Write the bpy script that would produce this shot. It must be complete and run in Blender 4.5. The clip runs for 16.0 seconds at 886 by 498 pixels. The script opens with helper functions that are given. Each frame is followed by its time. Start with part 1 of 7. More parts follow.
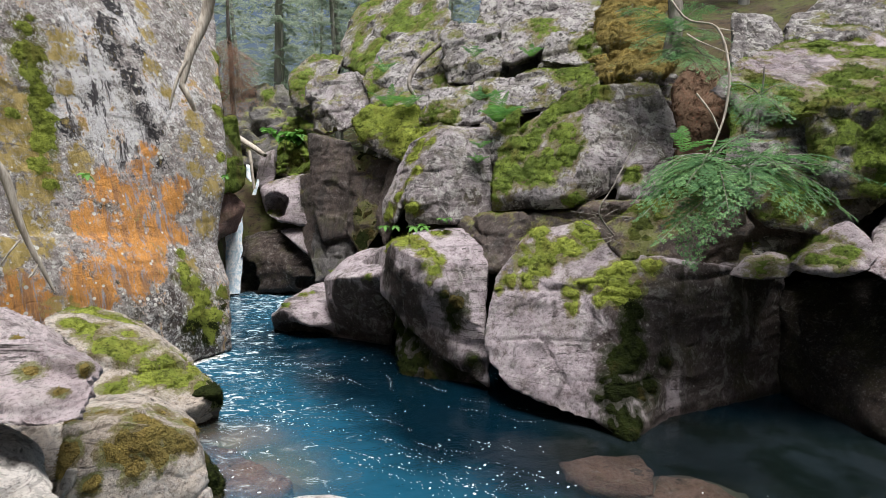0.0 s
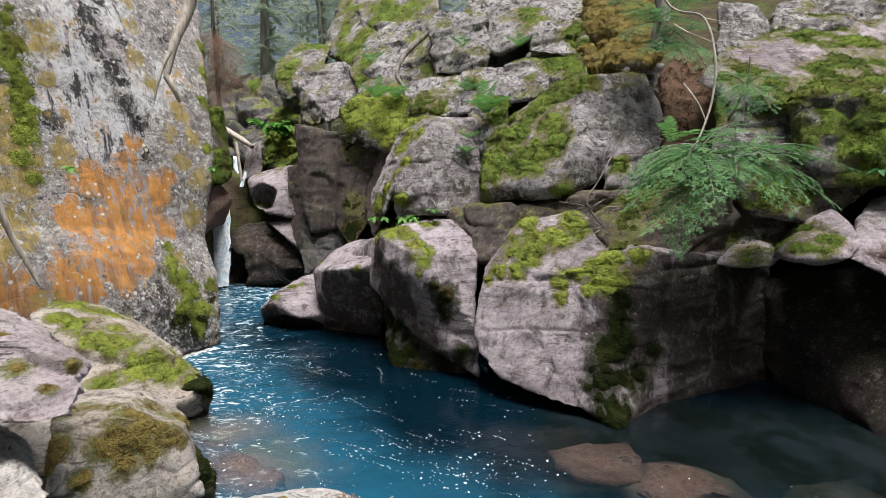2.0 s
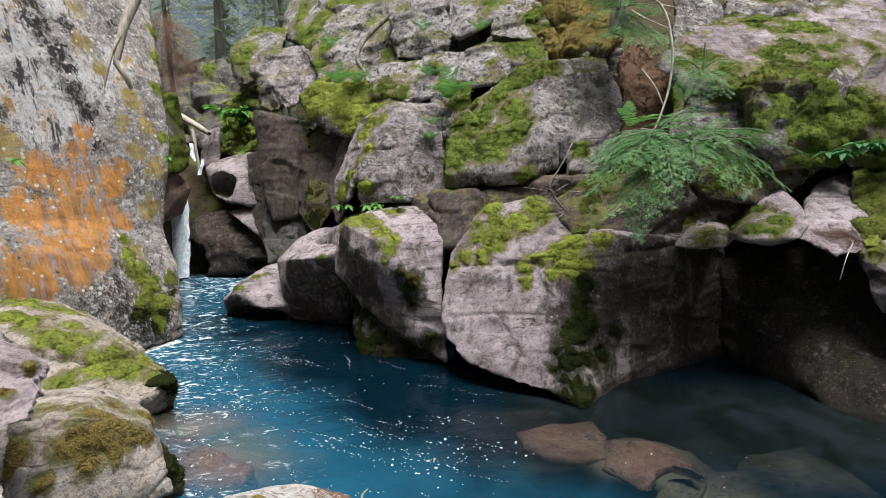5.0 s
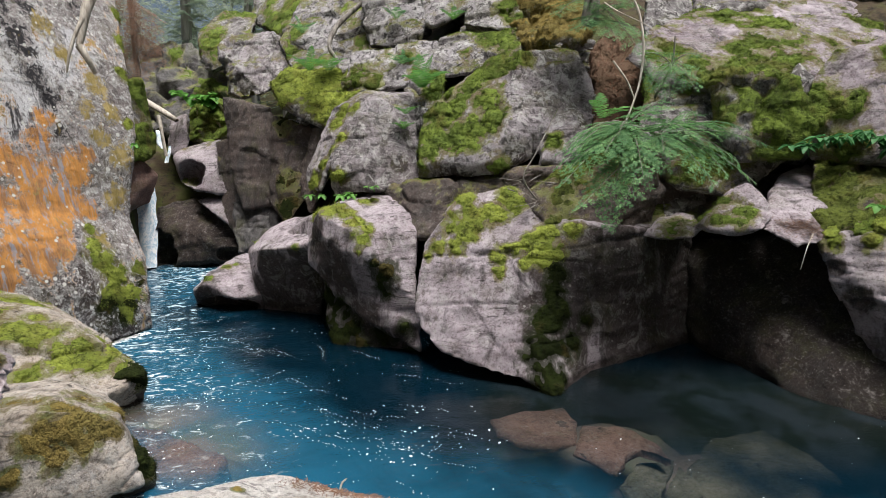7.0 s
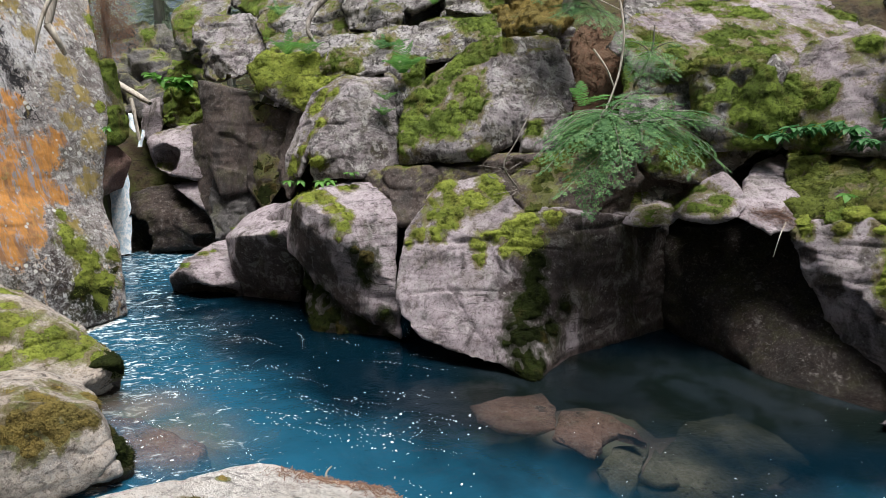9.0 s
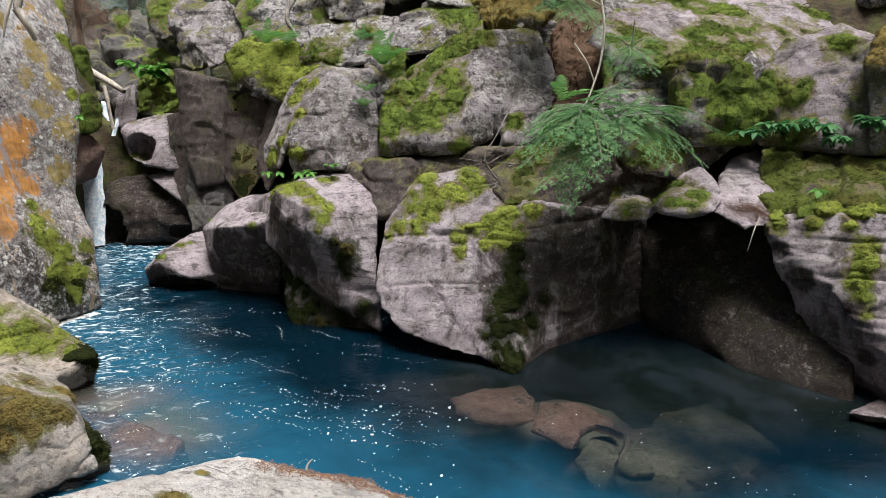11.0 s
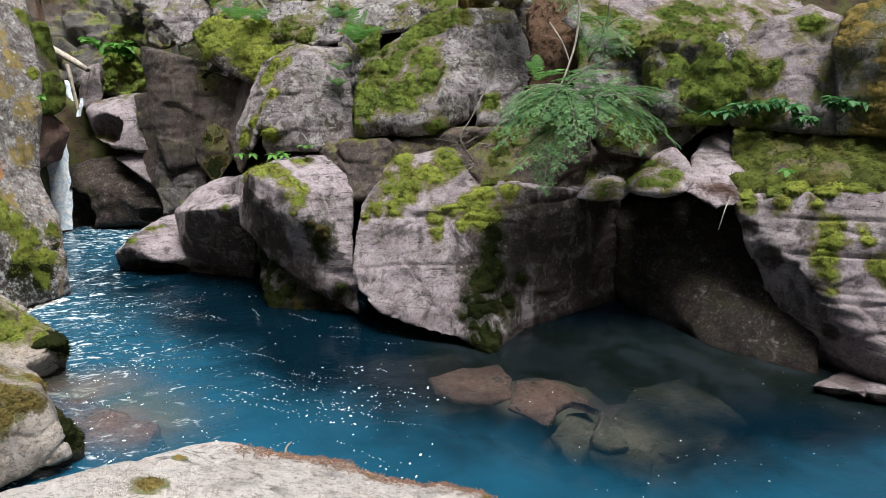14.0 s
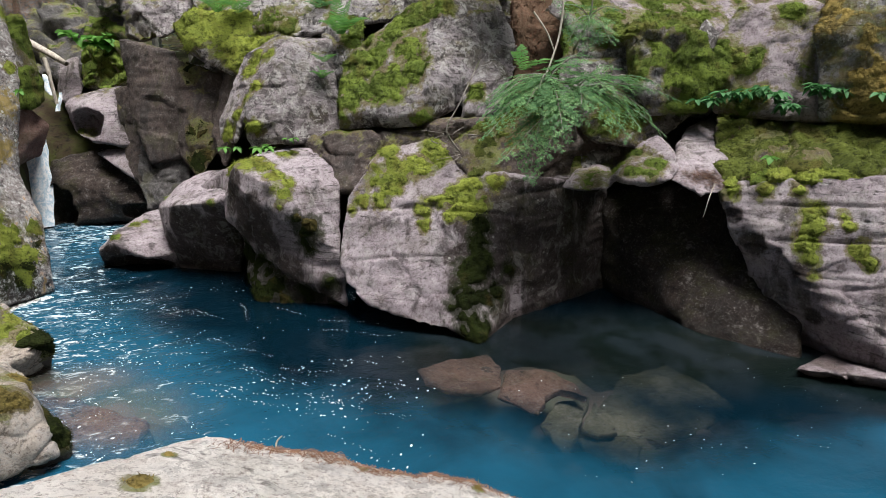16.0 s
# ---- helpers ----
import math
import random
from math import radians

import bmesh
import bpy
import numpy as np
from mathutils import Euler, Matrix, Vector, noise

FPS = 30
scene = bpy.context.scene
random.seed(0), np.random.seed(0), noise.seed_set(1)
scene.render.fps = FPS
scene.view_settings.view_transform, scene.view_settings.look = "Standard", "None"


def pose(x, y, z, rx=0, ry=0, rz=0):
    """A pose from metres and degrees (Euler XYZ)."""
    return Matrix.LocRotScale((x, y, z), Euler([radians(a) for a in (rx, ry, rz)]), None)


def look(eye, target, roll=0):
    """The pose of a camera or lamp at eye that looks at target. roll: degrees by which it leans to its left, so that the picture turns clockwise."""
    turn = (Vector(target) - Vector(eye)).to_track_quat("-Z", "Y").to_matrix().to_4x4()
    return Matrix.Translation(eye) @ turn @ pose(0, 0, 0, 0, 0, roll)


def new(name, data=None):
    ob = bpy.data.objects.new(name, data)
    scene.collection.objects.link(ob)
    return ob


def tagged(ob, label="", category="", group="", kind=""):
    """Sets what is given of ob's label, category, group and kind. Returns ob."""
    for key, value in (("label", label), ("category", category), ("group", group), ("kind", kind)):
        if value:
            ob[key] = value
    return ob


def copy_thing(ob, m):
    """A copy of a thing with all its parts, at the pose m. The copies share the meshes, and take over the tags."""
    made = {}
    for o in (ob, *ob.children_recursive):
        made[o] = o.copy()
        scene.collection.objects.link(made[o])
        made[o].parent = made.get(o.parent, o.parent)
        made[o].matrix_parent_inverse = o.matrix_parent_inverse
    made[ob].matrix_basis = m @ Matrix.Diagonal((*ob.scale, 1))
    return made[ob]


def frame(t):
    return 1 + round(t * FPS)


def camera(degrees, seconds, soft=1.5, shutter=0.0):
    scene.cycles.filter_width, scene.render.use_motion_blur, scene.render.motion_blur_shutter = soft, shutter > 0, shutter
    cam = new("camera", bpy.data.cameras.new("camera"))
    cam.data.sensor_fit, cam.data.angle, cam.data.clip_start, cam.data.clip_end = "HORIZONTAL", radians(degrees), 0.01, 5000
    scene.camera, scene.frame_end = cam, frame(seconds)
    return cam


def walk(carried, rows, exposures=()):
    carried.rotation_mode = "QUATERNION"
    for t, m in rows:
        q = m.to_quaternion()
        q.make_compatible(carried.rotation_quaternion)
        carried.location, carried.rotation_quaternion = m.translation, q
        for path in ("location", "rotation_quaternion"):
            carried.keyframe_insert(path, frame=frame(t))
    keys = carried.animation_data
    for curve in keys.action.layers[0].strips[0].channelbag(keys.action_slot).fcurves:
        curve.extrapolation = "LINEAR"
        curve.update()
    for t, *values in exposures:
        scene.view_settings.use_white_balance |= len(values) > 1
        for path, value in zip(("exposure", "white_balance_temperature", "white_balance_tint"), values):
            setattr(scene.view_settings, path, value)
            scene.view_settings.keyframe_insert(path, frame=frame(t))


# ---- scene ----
cam = camera(75.14, 16.0, soft=0.5)
PATH = [
    (0, 0.000, -0.000, 3.000, 82.11, 0.43, 0.00),
    (0.5, 0.001, -0.001, 3.006, 81.90, 0.48, -0.28),
    (1, -0.001, -0.006, 3.012, 81.73, 0.52, -0.56),
    (1.5, 0.001, -0.007, 3.024, 81.42, 0.61, -0.83),
    (2, 0.003, -0.007, 3.017, 81.11, 0.73, -1.11),
    (2.5, -0.004, -0.005, 3.019, 80.76, 0.95, -1.51),
    (3, 0.006, -0.007, 3.024, 80.48, 1.18, -2.04),
    (3.5, -0.005, -0.009, 3.017, 80.29, 1.23, -2.75),
    (4, -0.004, -0.011, 3.037, 79.98, 1.34, -3.40),
    (6.5, -0.036, -0.028, 3.073, 78.65, 0.90, -6.91),
    (7, -0.039, -0.033, 3.078, 78.31, 0.76, -7.51),
    (7.5, -0.048, -0.028, 3.077, 78.01, 0.53, -8.10),
    (8, -0.052, -0.031, 3.083, 77.61, 0.48, -8.59),
    (8.5, -0.061, -0.033, 3.091, 77.17, 0.26, -9.10),
    (9, -0.066, -0.033, 3.091, 76.93, 0.20, -9.57),
    (11.5, -0.074, -0.034, 3.095, 75.91, -0.70, -12.27),
    (12, -0.073, -0.031, 3.093, 75.58, -0.85, -13.13),
    (12.5, -0.074, -0.031, 3.092, 75.27, -0.83, -13.42),
    (13, -0.073, -0.032, 3.093, 74.95, -0.76, -13.55),
    (13.5, -0.073, -0.035, 3.098, 74.61, -0.67, -13.67),
    (14, -0.074, -0.033, 3.096, 74.34, -0.57, -13.83),
    (14.5, -0.075, -0.030, 3.096, 74.11, -0.45, -14.03),
    (15, -0.074, -0.034, 3.098, 73.82, -0.33, -14.40),
    (15.5, -0.077, -0.030, 3.093, 73.62, -0.18, -14.88),
    (16, -0.073, -0.035, 3.099, 73.47, -0.06, -15.24),
]
walk(cam, [(t, pose(x, y, z, rx, ry, rz)) for t, x, y, z, rx, ry, rz in PATH])

# ---------------------------------------------------------------- light: bright open shade under a gap in the trees
world = bpy.data.worlds.new("world")
scene.world = world
world.use_nodes = True
wn = world.node_tree.nodes
sky = wn.new("ShaderNodeTexSky")
sky.sky_type, sky.sun_disc = "NISHITA", False
sky.sun_elevation, sky.sun_rotation = radians(78), radians(144)
sky.air_density, sky.dust_density = 1.0, 4.0
wn["Background"].inputs[1].default_value = 0.065
world.node_tree.links.new(sky.outputs[0], wn["Background"].inputs[0])
sun = new("sun", bpy.data.lights.new("sun", "SUN"))
sun.data.energy, sun.data.angle, sun.data.color = 6.6, radians(30), (1.0, 0.975, 0.95)
sun.matrix_world = look((1.3, -1.8, 11), (0, 0, 0))
scene.view_settings.exposure = 0.12


# ---------------------------------------------------------------- noise
def lattice(ix, iy, iz, seed):
    h = (ix * 374761393 + iy * 668265263 + iz * 2147483647 + seed * 974634521) & 0xFFFFFFFF
    h = ((h ^ (h >> 13)) * 1274126177) & 0xFFFFFFFF
    h = ((h ^ (h >> 16)) * 2246822519) & 0xFFFFFFFF
    return h ^ (h >> 15)


def perlin(p, seed=0):
    """Gradient noise, about -0.7 to 0.7, at the rows of p."""
    i = np.floor(p).astype(np.int64)
    f = p - i
    u = f * f * f * (f * (f * 6 - 15) + 10)
    total = np.zeros(len(p))
    for dx in (0, 1):
        for dy in (0, 1):
            for dz in (0, 1):
                h = lattice(i[:, 0] + dx, i[:, 1] + dy, i[:, 2] + dz, seed)
                g = ((h & 1023) / 511.5 - 1, ((h >> 10) & 1023) / 511.5 - 1, ((h >> 20) & 1023) / 511.5 - 1)
                dot = g[0] * (f[:, 0] - dx) + g[1] * (f[:, 1] - dy) + g[2] * (f[:, 2] - dz)
                w = (u[:, 0] if dx else 1 - u[:, 0]) * (u[:, 1] if dy else 1 - u[:, 1]) * (u[:, 2] if dz else 1 - u[:, 2])
                total += w * dot
    return total


def fbm(p, octaves=3, seed=0):
    total, a = 0, 1.0
    for o in range(octaves):
        total = total + a * perlin(p * 2 ** o + 17.3 * o, seed + o)
        a *= 0.5
    return total


def cells(p, seed=0):
    """A random height for each cell of a jittered grid, and the way to the cell's border."""
    i = np.floor(p).astype(np.int64)
    near, second, value = np.full(len(p), 9.0), np.full(len(p), 9.0), np.zeros(len(p))
    for dx in (-1, 0, 1):
        for dy in (-1, 0, 1):
            for dz in (-1, 0, 1):
                c = i + np.array((dx, dy, dz))
                h = lattice(c[:, 0], c[:, 1], c[:, 2], seed)
                q = c + np.stack([(h & 1023), (h >> 10) & 1023, (h >> 20) & 1023], 1) / 1023.0
                d = ((q - p) ** 2).sum(1) ** 0.5
                closer = d < near
                second = np.where(closer, near, np.minimum(second, d))
                lean = ((h >> 3 & 255) / 127.5 - 1) * (p - q)[:, 0] + ((h >> 12 & 255) / 127.5 - 1) * (p - q)[:, 1] + ((h >> 19 & 255) / 127.5 - 1) * (p - q)[:, 2]
                value = np.where(closer, (h >> 7 & 255) / 255.0 + 0.9 * lean, value)
                near = np.where(closer, d, near)
    return value, second - near, near


def step(x, a, b):
    t = np.clip((x - a) / (b - a), 0, 1)
    return t * t * (3 - 2 * t)


# ---------------------------------------------------------------- materials
MATS = {}


class Tree:
    """Short hand for a material's nodes."""

    def __init__(self, name):
        self.m = bpy.data.materials.new(name)
        self.m.use_nodes = True
        self.t = self.m.node_tree
        self.b = self.t.nodes["Principled BSDF"]
        self.pos = self.t.nodes.new("ShaderNodeNewGeometry").outputs["Position"]
        MATS[name] = self.m

    def put(self, socket, value):
        if isinstance(value, bpy.types.NodeSocket):
            self.t.links.new(value, socket)
        elif isinstance(value, tuple) and len(value) == 3 and socket.type == "RGBA":
            socket.default_value = (*value, 1)
        else:
            socket.default_value = value

    def stretch(self, x, y, z, rx=0.0, ry=0.0):
        n = self.t.nodes.new("ShaderNodeMapping")
        self.put(n.inputs["Vector"], self.pos)
        n.inputs["Scale"].default_value = (x, y, z)
        n.inputs["Rotation"].default_value = (rx, ry, 0)
        return n.outputs[0]

    def noise(self, scale, detail=4.0, rough=0.55, at=None, warp=0.0):
        n = self.t.nodes.new("ShaderNodeTexNoise")
        self.put(n.inputs["Vector"], at or self.pos)
        n.inputs["Scale"].default_value, n.inputs["Detail"].default_value, n.inputs["Roughness"].default_value = scale, detail, rough
        n.inputs["Distortion"].default_value = warp
        return n.outputs[0]

    def spots(self, scale, at=None, feature="F1"):
        n = self.t.nodes.new("ShaderNodeTexVoronoi")
        n.feature = feature
        self.put(n.inputs["Vector"], at or self.pos)
        n.inputs["Scale"].default_value = scale
        return n.outputs["Distance"]

    def bent(self, amount, scale):
        """The position, pushed about by noise."""
        n = self.t.nodes.new("ShaderNodeTexNoise")
        self.put(n.inputs["Vector"], self.pos)
        n.inputs["Scale"].default_value = scale
        v = self.t.nodes.new("ShaderNodeVectorMath")
        v.operation = "MULTIPLY_ADD"
        self.put(v.inputs[0], n.outputs["Color"])
        v.inputs[1].default_value = (amount,) * 3
        self.put(v.inputs[2], self.pos)
        return v.outputs[0]

    def math(self, op, a, b=0.0):
        n = self.t.nodes.new("ShaderNodeMath")
        n.operation = op
        self.put(n.inputs[0], a)
        self.put(n.inputs[1], b)
        return n.outputs[0]

    def band(self, x, a, b, lo=0.0, hi=1.0):
        n = self.t.nodes.new("ShaderNodeMapRange")
        n.interpolation_type = "SMOOTHSTEP"
        for k, v in zip(("Value", "From Min", "From Max", "To Min", "To Max"), (x, a, b, lo, hi)):
            self.put(n.inputs[k], v)
        return n.outputs[0]

    def mix(self, f, a, b, mode="MIX"):
        n = self.t.nodes.new("ShaderNodeMix")
        n.data_type, n.blend_type = "RGBA", mode
        self.put(n.inputs[0], f)
        self.put(n.inputs[6], a)
        self.put(n.inputs[7], b)
        return n.outputs[2]

    def attribute(self, name):
        n = self.t.nodes.new("ShaderNodeAttribute")
        n.attribute_name = name
        return n.outputs["Fac"]

    def random(self):
        return self.t.nodes.new("ShaderNodeObjectInfo").outputs["Random"]

    def island(self):
        return self.t.nodes["Geometry"].outputs["Random Per Island"]

    def up(self):
        n = self.t.nodes.new("ShaderNodeSeparateXYZ")
        self.put(n.inputs[0], self.t.nodes["Geometry"].outputs["Normal"])
        return n.outputs[2]

    def height(self):
        n = self.t.nodes.new("ShaderNodeSeparateXYZ")
        self.put(n.inputs[0], self.pos)
        return n.outputs[2]

    def bump(self, h, strength=0.5, distance=0.02, after=None):
        n = self.t.nodes.new("ShaderNodeBump")
        n.inputs["Strength"].default_value, n.inputs["Distance"].default_value = strength, distance
        self.put(n.inputs["Height"], h)
        if after:
            self.put(n.inputs["Normal"], after)
        return n.outputs[0]

    def finish(self, colour, rough=0.85, normal=None, spec=0.3):
        self.put(self.b.inputs["Base Color"], colour)
        self.put(self.b.inputs["Roughness"], rough)
        self.b.inputs["Specular IOR Level"].default_value = spec
        if normal:
            self.put(self.b.inputs["Normal"], normal)
        return self.m


def rock_material(name, light, mid, dark, lichen=0.3, black=0.2, green=0.2, wet=0.0, specks=0.5, lines=0.6, cracks=0.0, shore=1.0):
    k = Tree(name)
    big = k.noise(0.9, 5, 0.6, warp=0.6)
    beds = k.noise(2.2, 5, 0.65, k.stretch(0.5, 0.5, 5.0, 0.08, -0.12))
    colour = k.mix(k.band(big, 0.38, 0.62), mid, light)
    mottle = k.noise(6.5, 9, 0.8, warp=0.3)
    colour = k.mix(k.band(mottle, 0.5, 0.36, 0.0, 0.9), colour, dark)
    colour = k.mix(k.band(mottle, 0.54, 0.66, 0.0, 0.8), colour, k.mix(0.5, light, (0.55, 0.52, 0.5)))
    # bedding: thin dark lines, broken along their length
    thin = k.noise(2.0, 8, 0.75, k.stretch(0.55, 0.55, 11.0, 0.08, -0.12))
    line = k.math("MULTIPLY", k.band(thin, 0.445, 0.385), k.band(k.noise(1.6, 3), 0.42, 0.56))
    colour = k.mix(k.math("MULTIPLY", line, lines), colour, (0.045, 0.037, 0.035))
    # hairline cracks
    seam = k.spots(1.5, k.bent(0.35, 2.2), "DISTANCE_TO_EDGE")
    crack = k.math("MULTIPLY", k.band(seam, 0.022, 0.004), k.band(k.noise(0.8, 3), 0.45, 0.55))
    colour = k.mix(k.math("MULTIPLY", crack, cracks), colour, (0.03, 0.027, 0.025))
    # water stains running down
    runs = k.noise(2.6, 4, 0.6, k.stretch(1.0, 1.0, 0.12), warp=0.4)
    colour = k.mix(k.math("MULTIPLY", k.band(runs, 0.53, 0.64), black), colour, (0.04, 0.034, 0.032))
    # dark patches: seepage stains together with painted shade on overhung faces
    seep_shade = k.band(k.math("ADD", k.math("MULTIPLY", k.attribute("stain_shade"), 0.9), k.noise(2.2, 6, 0.65, k.stretch(1.4, 1.4, 0.22), warp=0.3)), 0.82, 1.0)
    colour = k.mix(k.math("MULTIPLY", seep_shade, 0.9), colour, (0.05, 0.035, 0.03))
    # algae film
    film = k.noise(1.7, 6, 0.7)
    colour = k.mix(k.math("MULTIPLY", k.band(film, 0.5, 0.62), green), colour, (0.1, 0.105, 0.03))
    # short scratches and pits along the bedding
    nick = k.noise(5.0, 3, 0.6, k.stretch(1.0, 1.0, 4.5, 0.25, -0.3), warp=0.3)
    nick = k.math("MULTIPLY", k.band(nick, 0.615, 0.65), k.band(k.noise(1.1, 3), 0.44, 0.58))
    colour = k.mix(k.math("MULTIPLY", nick, 0.8), colour, (0.05, 0.042, 0.04))
    # crusts of pale and dark lichen
    crust = k.noise(5.0, 9, 0.78, warp=0.8)
    colour = k.mix(k.math("MULTIPLY", k.band(crust, 0.55 - 0.035 * lichen, 0.58 - 0.035 * lichen), lichen), colour, (0.56, 0.55, 0.53))
    blotch = k.noise(2.1, 8, 0.72, warp=0.7)
    colour = k.mix(k.math("MULTIPLY", k.band(blotch, 0.53, 0.57), 0.35 * lichen), colour, (0.085, 0.072, 0.074))
    colour = k.mix(k.math("MULTIPLY", k.band(blotch, 0.45, 0.41), 0.5 * lichen), colour, (0.5, 0.48, 0.5))
    soot = k.noise(8.0, 8, 0.75, warp=0.5)
    colour = k.mix(k.math("MULTIPLY", k.band(soot, 0.555 - 0.02 * lichen, 0.585 - 0.02 * lichen), lichen * 0.85), colour, (0.045, 0.04, 0.04))
    dots = k.band(k.math("ADD", k.spots(9.0), k.math("MULTIPLY", k.noise(3.0, 2), 0.5)), 0.36, 0.3)
    colour = k.mix(k.math("MULTIPLY", dots, specks), colour, (0.62, 0.61, 0.57))
    # a thin felt of moss round the cushions
    felt = k.math("ADD", k.attribute("mossy"), k.math("MULTIPLY", k.math("SUBTRACT", k.noise(13, 8, 0.8), 0.5), 0.9))
    tint = k.mix(k.band(k.noise(4.0, 5, 0.7), 0.4, 0.6), (0.17, 0.135, 0.05), (0.2, 0.22, 0.055))
    felt = k.band(felt, 0.36, 0.54)
    colour = k.mix(k.math("MULTIPLY", felt, 0.85), colour, tint)
    slime = k.math("ADD", k.attribute("slimy"), k.math("MULTIPLY", k.math("SUBTRACT", k.noise(9, 8, 0.8, k.stretch(1.0, 1.0, 0.4)), 0.5), 1.2))
    colour = k.mix(k.math("MULTIPLY", k.band(slime, 0.3, 0.55), 0.85), colour, (0.03, 0.036, 0.013))
    # grain
    grain = k.noise(34, 7, 0.85)
    colour = k.mix(k.band(grain, 0.5, 0.38), colour, k.mix(1.0, colour, (0.5, 0.47, 0.46), "MULTIPLY"))
    colour = k.mix(k.band(grain, 0.56, 0.66, 0.0, 0.55), colour, (0.55, 0.52, 0.5))
    colour = k.mix(k.math("MULTIPLY", k.random(), 0.35), colour, k.mix(0.6, colour, (0.75, 0.7, 0.68), "MULTIPLY"))
    # the wet rim along the water
    rim = k.band(k.math("ADD", k.height(), k.math("MULTIPLY", k.noise(3.0, 3), 0.3)), 0.34, 0.18)
    rim = k.math("MULTIPLY", rim, shore)
    colour = k.mix(rim, colour, k.mix(1.0, colour, (0.42, 0.38, 0.35), "MULTIPLY"))
    rough = k.mix(rim, (0.88 - 0.5 * wet,) * 3, (0.3, 0.3, 0.3))
    n = k.bump(k.math("ADD", beds, k.math("MULTIPLY", line, -0.6)), 0.35, 0.04)
    n = k.bump(k.math("SUBTRACT", mottle, k.math("MULTIPLY", crack, cracks)), 0.85, 0.07, n)
    n = k.bump(k.math("SUBTRACT", grain, k.math("MULTIPLY", nick, 0.7)), 1.0, 0.028, n)
    n = k.bump(crust, 0.5, 0.015, n)
    return k, colour, rough, n


k, c, r, n = rock_material("rock_pink", (0.56, 0.49, 0.535), (0.38, 0.322, 0.352), (0.17, 0.132, 0.137), 0.3, 0.7, 0.25, specks=0.5, lines=0.6)
k.finish(c, r, n)
k, c, r, n = rock_material("rock_grey", (0.36, 0.34, 0.345), (0.21, 0.192, 0.192), (0.09, 0.08, 0.078), 0.9, 0.6, 0.6, specks=0.7, cracks=0.6)
k.finish(c, r, n)
k, c, r, n = rock_material("rock_wet", (0.12, 0.11, 0.11), (0.07, 0.065, 0.065), (0.04, 0.037, 0.035), 0.12, 0.6, 0.4, 0.8, 0.0)
k.finish(c, r, n, 0.5)
k, c, r, n = rock_material("rock_pale", (0.86, 0.82, 0.78), (0.76, 0.71, 0.66), (0.45, 0.39, 0.35), 0.35, 0.15, 0.12, specks=0.4)
k.finish(c, r, n)
k, c, r, n = rock_material("rock_mauve", (0.46, 0.415, 0.44), (0.29, 0.255, 0.268), (0.11, 0.092, 0.095), 0.75, 0.65, 0.4, specks=0.7, cracks=0.25)
k.finish(c, r, n)
k, c, r, n = rock_material("rock_buff", (0.7, 0.63, 0.56), (0.55, 0.475, 0.405), (0.25, 0.2, 0.165), 0.45, 0.3, 0.3, specks=0.5)
k.finish(c, r, n)
# damp rock by the water; on recessed rocks its darkness stands in for shade
k, c, r, n = rock_material("rock_damp_shaded", (0.15, 0.11, 0.097), (0.09, 0.068, 0.06), (0.045, 0.036, 0.032), 0.05, 0.6, 0.35, 0.4, 0.1)
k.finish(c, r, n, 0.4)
k, c, r, n = rock_material("rock_lichen", (0.52, 0.49, 0.51), (0.34, 0.315, 0.325), (0.13, 0.115, 0.115), 1.0, 0.4, 0.3, specks=0.8, cracks=0.8)
k.finish(c, r, n)
# brown rock with the hollow's shade put into its colour; also wet fall-foot rock
k, c, r, n = rock_material("rock_dark_shaded", (0.07, 0.05, 0.042), (0.036, 0.027, 0.023), (0.014, 0.011, 0.01), 0.03, 0.7, 0.25, 0.2, 0.05)
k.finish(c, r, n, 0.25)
k, c, r, n = rock_material("rock_red", (0.36, 0.22, 0.18), (0.28, 0.17, 0.14), (0.2, 0.12, 0.1), 0.1, 0.2, 0.3, specks=0.1, shore=0.0)
k.finish(c, r, n)
k, c, r, n = rock_material("rock_algae", (0.27, 0.26, 0.2), (0.21, 0.205, 0.155), (0.13, 0.13, 0.09), 0.1, 0.2, 0.3, specks=0.1, shore=0.0)
k.finish(c, r, n)
k, c, r, n = rock_material("rock_lilac", (0.74, 0.65, 0.68), (0.58, 0.49, 0.52), (0.31, 0.24, 0.25), 0.4, 0.2, 0.2, specks=0.5, lines=0.9)
k.finish(c, r, n)
# the gorge wall, with its orange, white and black growths
k, c, r, n = rock_material("rock_wall", (0.5, 0.455, 0.45), (0.35, 0.31, 0.3), (0.17, 0.14, 0.13), 0.6, 0.4, 0.35, specks=0.8, cracks=0.3)
tall = k.noise(2.4, 7, 0.7, k.stretch(1.0, 1.0, 0.28), warp=0.4)
fine = k.noise(9, 8, 0.75, warp=0.6)
edge = k.math("ADD", k.math("MULTIPLY", tall, 1.5), k.math("MULTIPLY", fine, 1.2))


def grown(name, low, high):
    return k.band(k.math("ADD", k.math("MULTIPLY", k.attribute(name), 0.58), edge), low, high)


streak = k.noise(4.5, 8, 0.75, k.stretch(1.5, 1.5, 0.13), warp=0.35)
c = k.mix(k.math("MULTIPLY", grown("pale", 1.42, 1.62), k.band(fine, 0.42, 0.5, 0.35, 1.0)), c, (0.68, 0.67, 0.69))
salt = k.noise(11, 9, 0.88)
c = k.mix(k.band(salt, 0.525, 0.555, 0.0, 0.85), c, (0.76, 0.76, 0.75))
c = k.mix(k.math("MULTIPLY", k.band(k.noise(13, 9, 0.88), 0.56, 0.58), 0.8), c, (0.05, 0.045, 0.045))
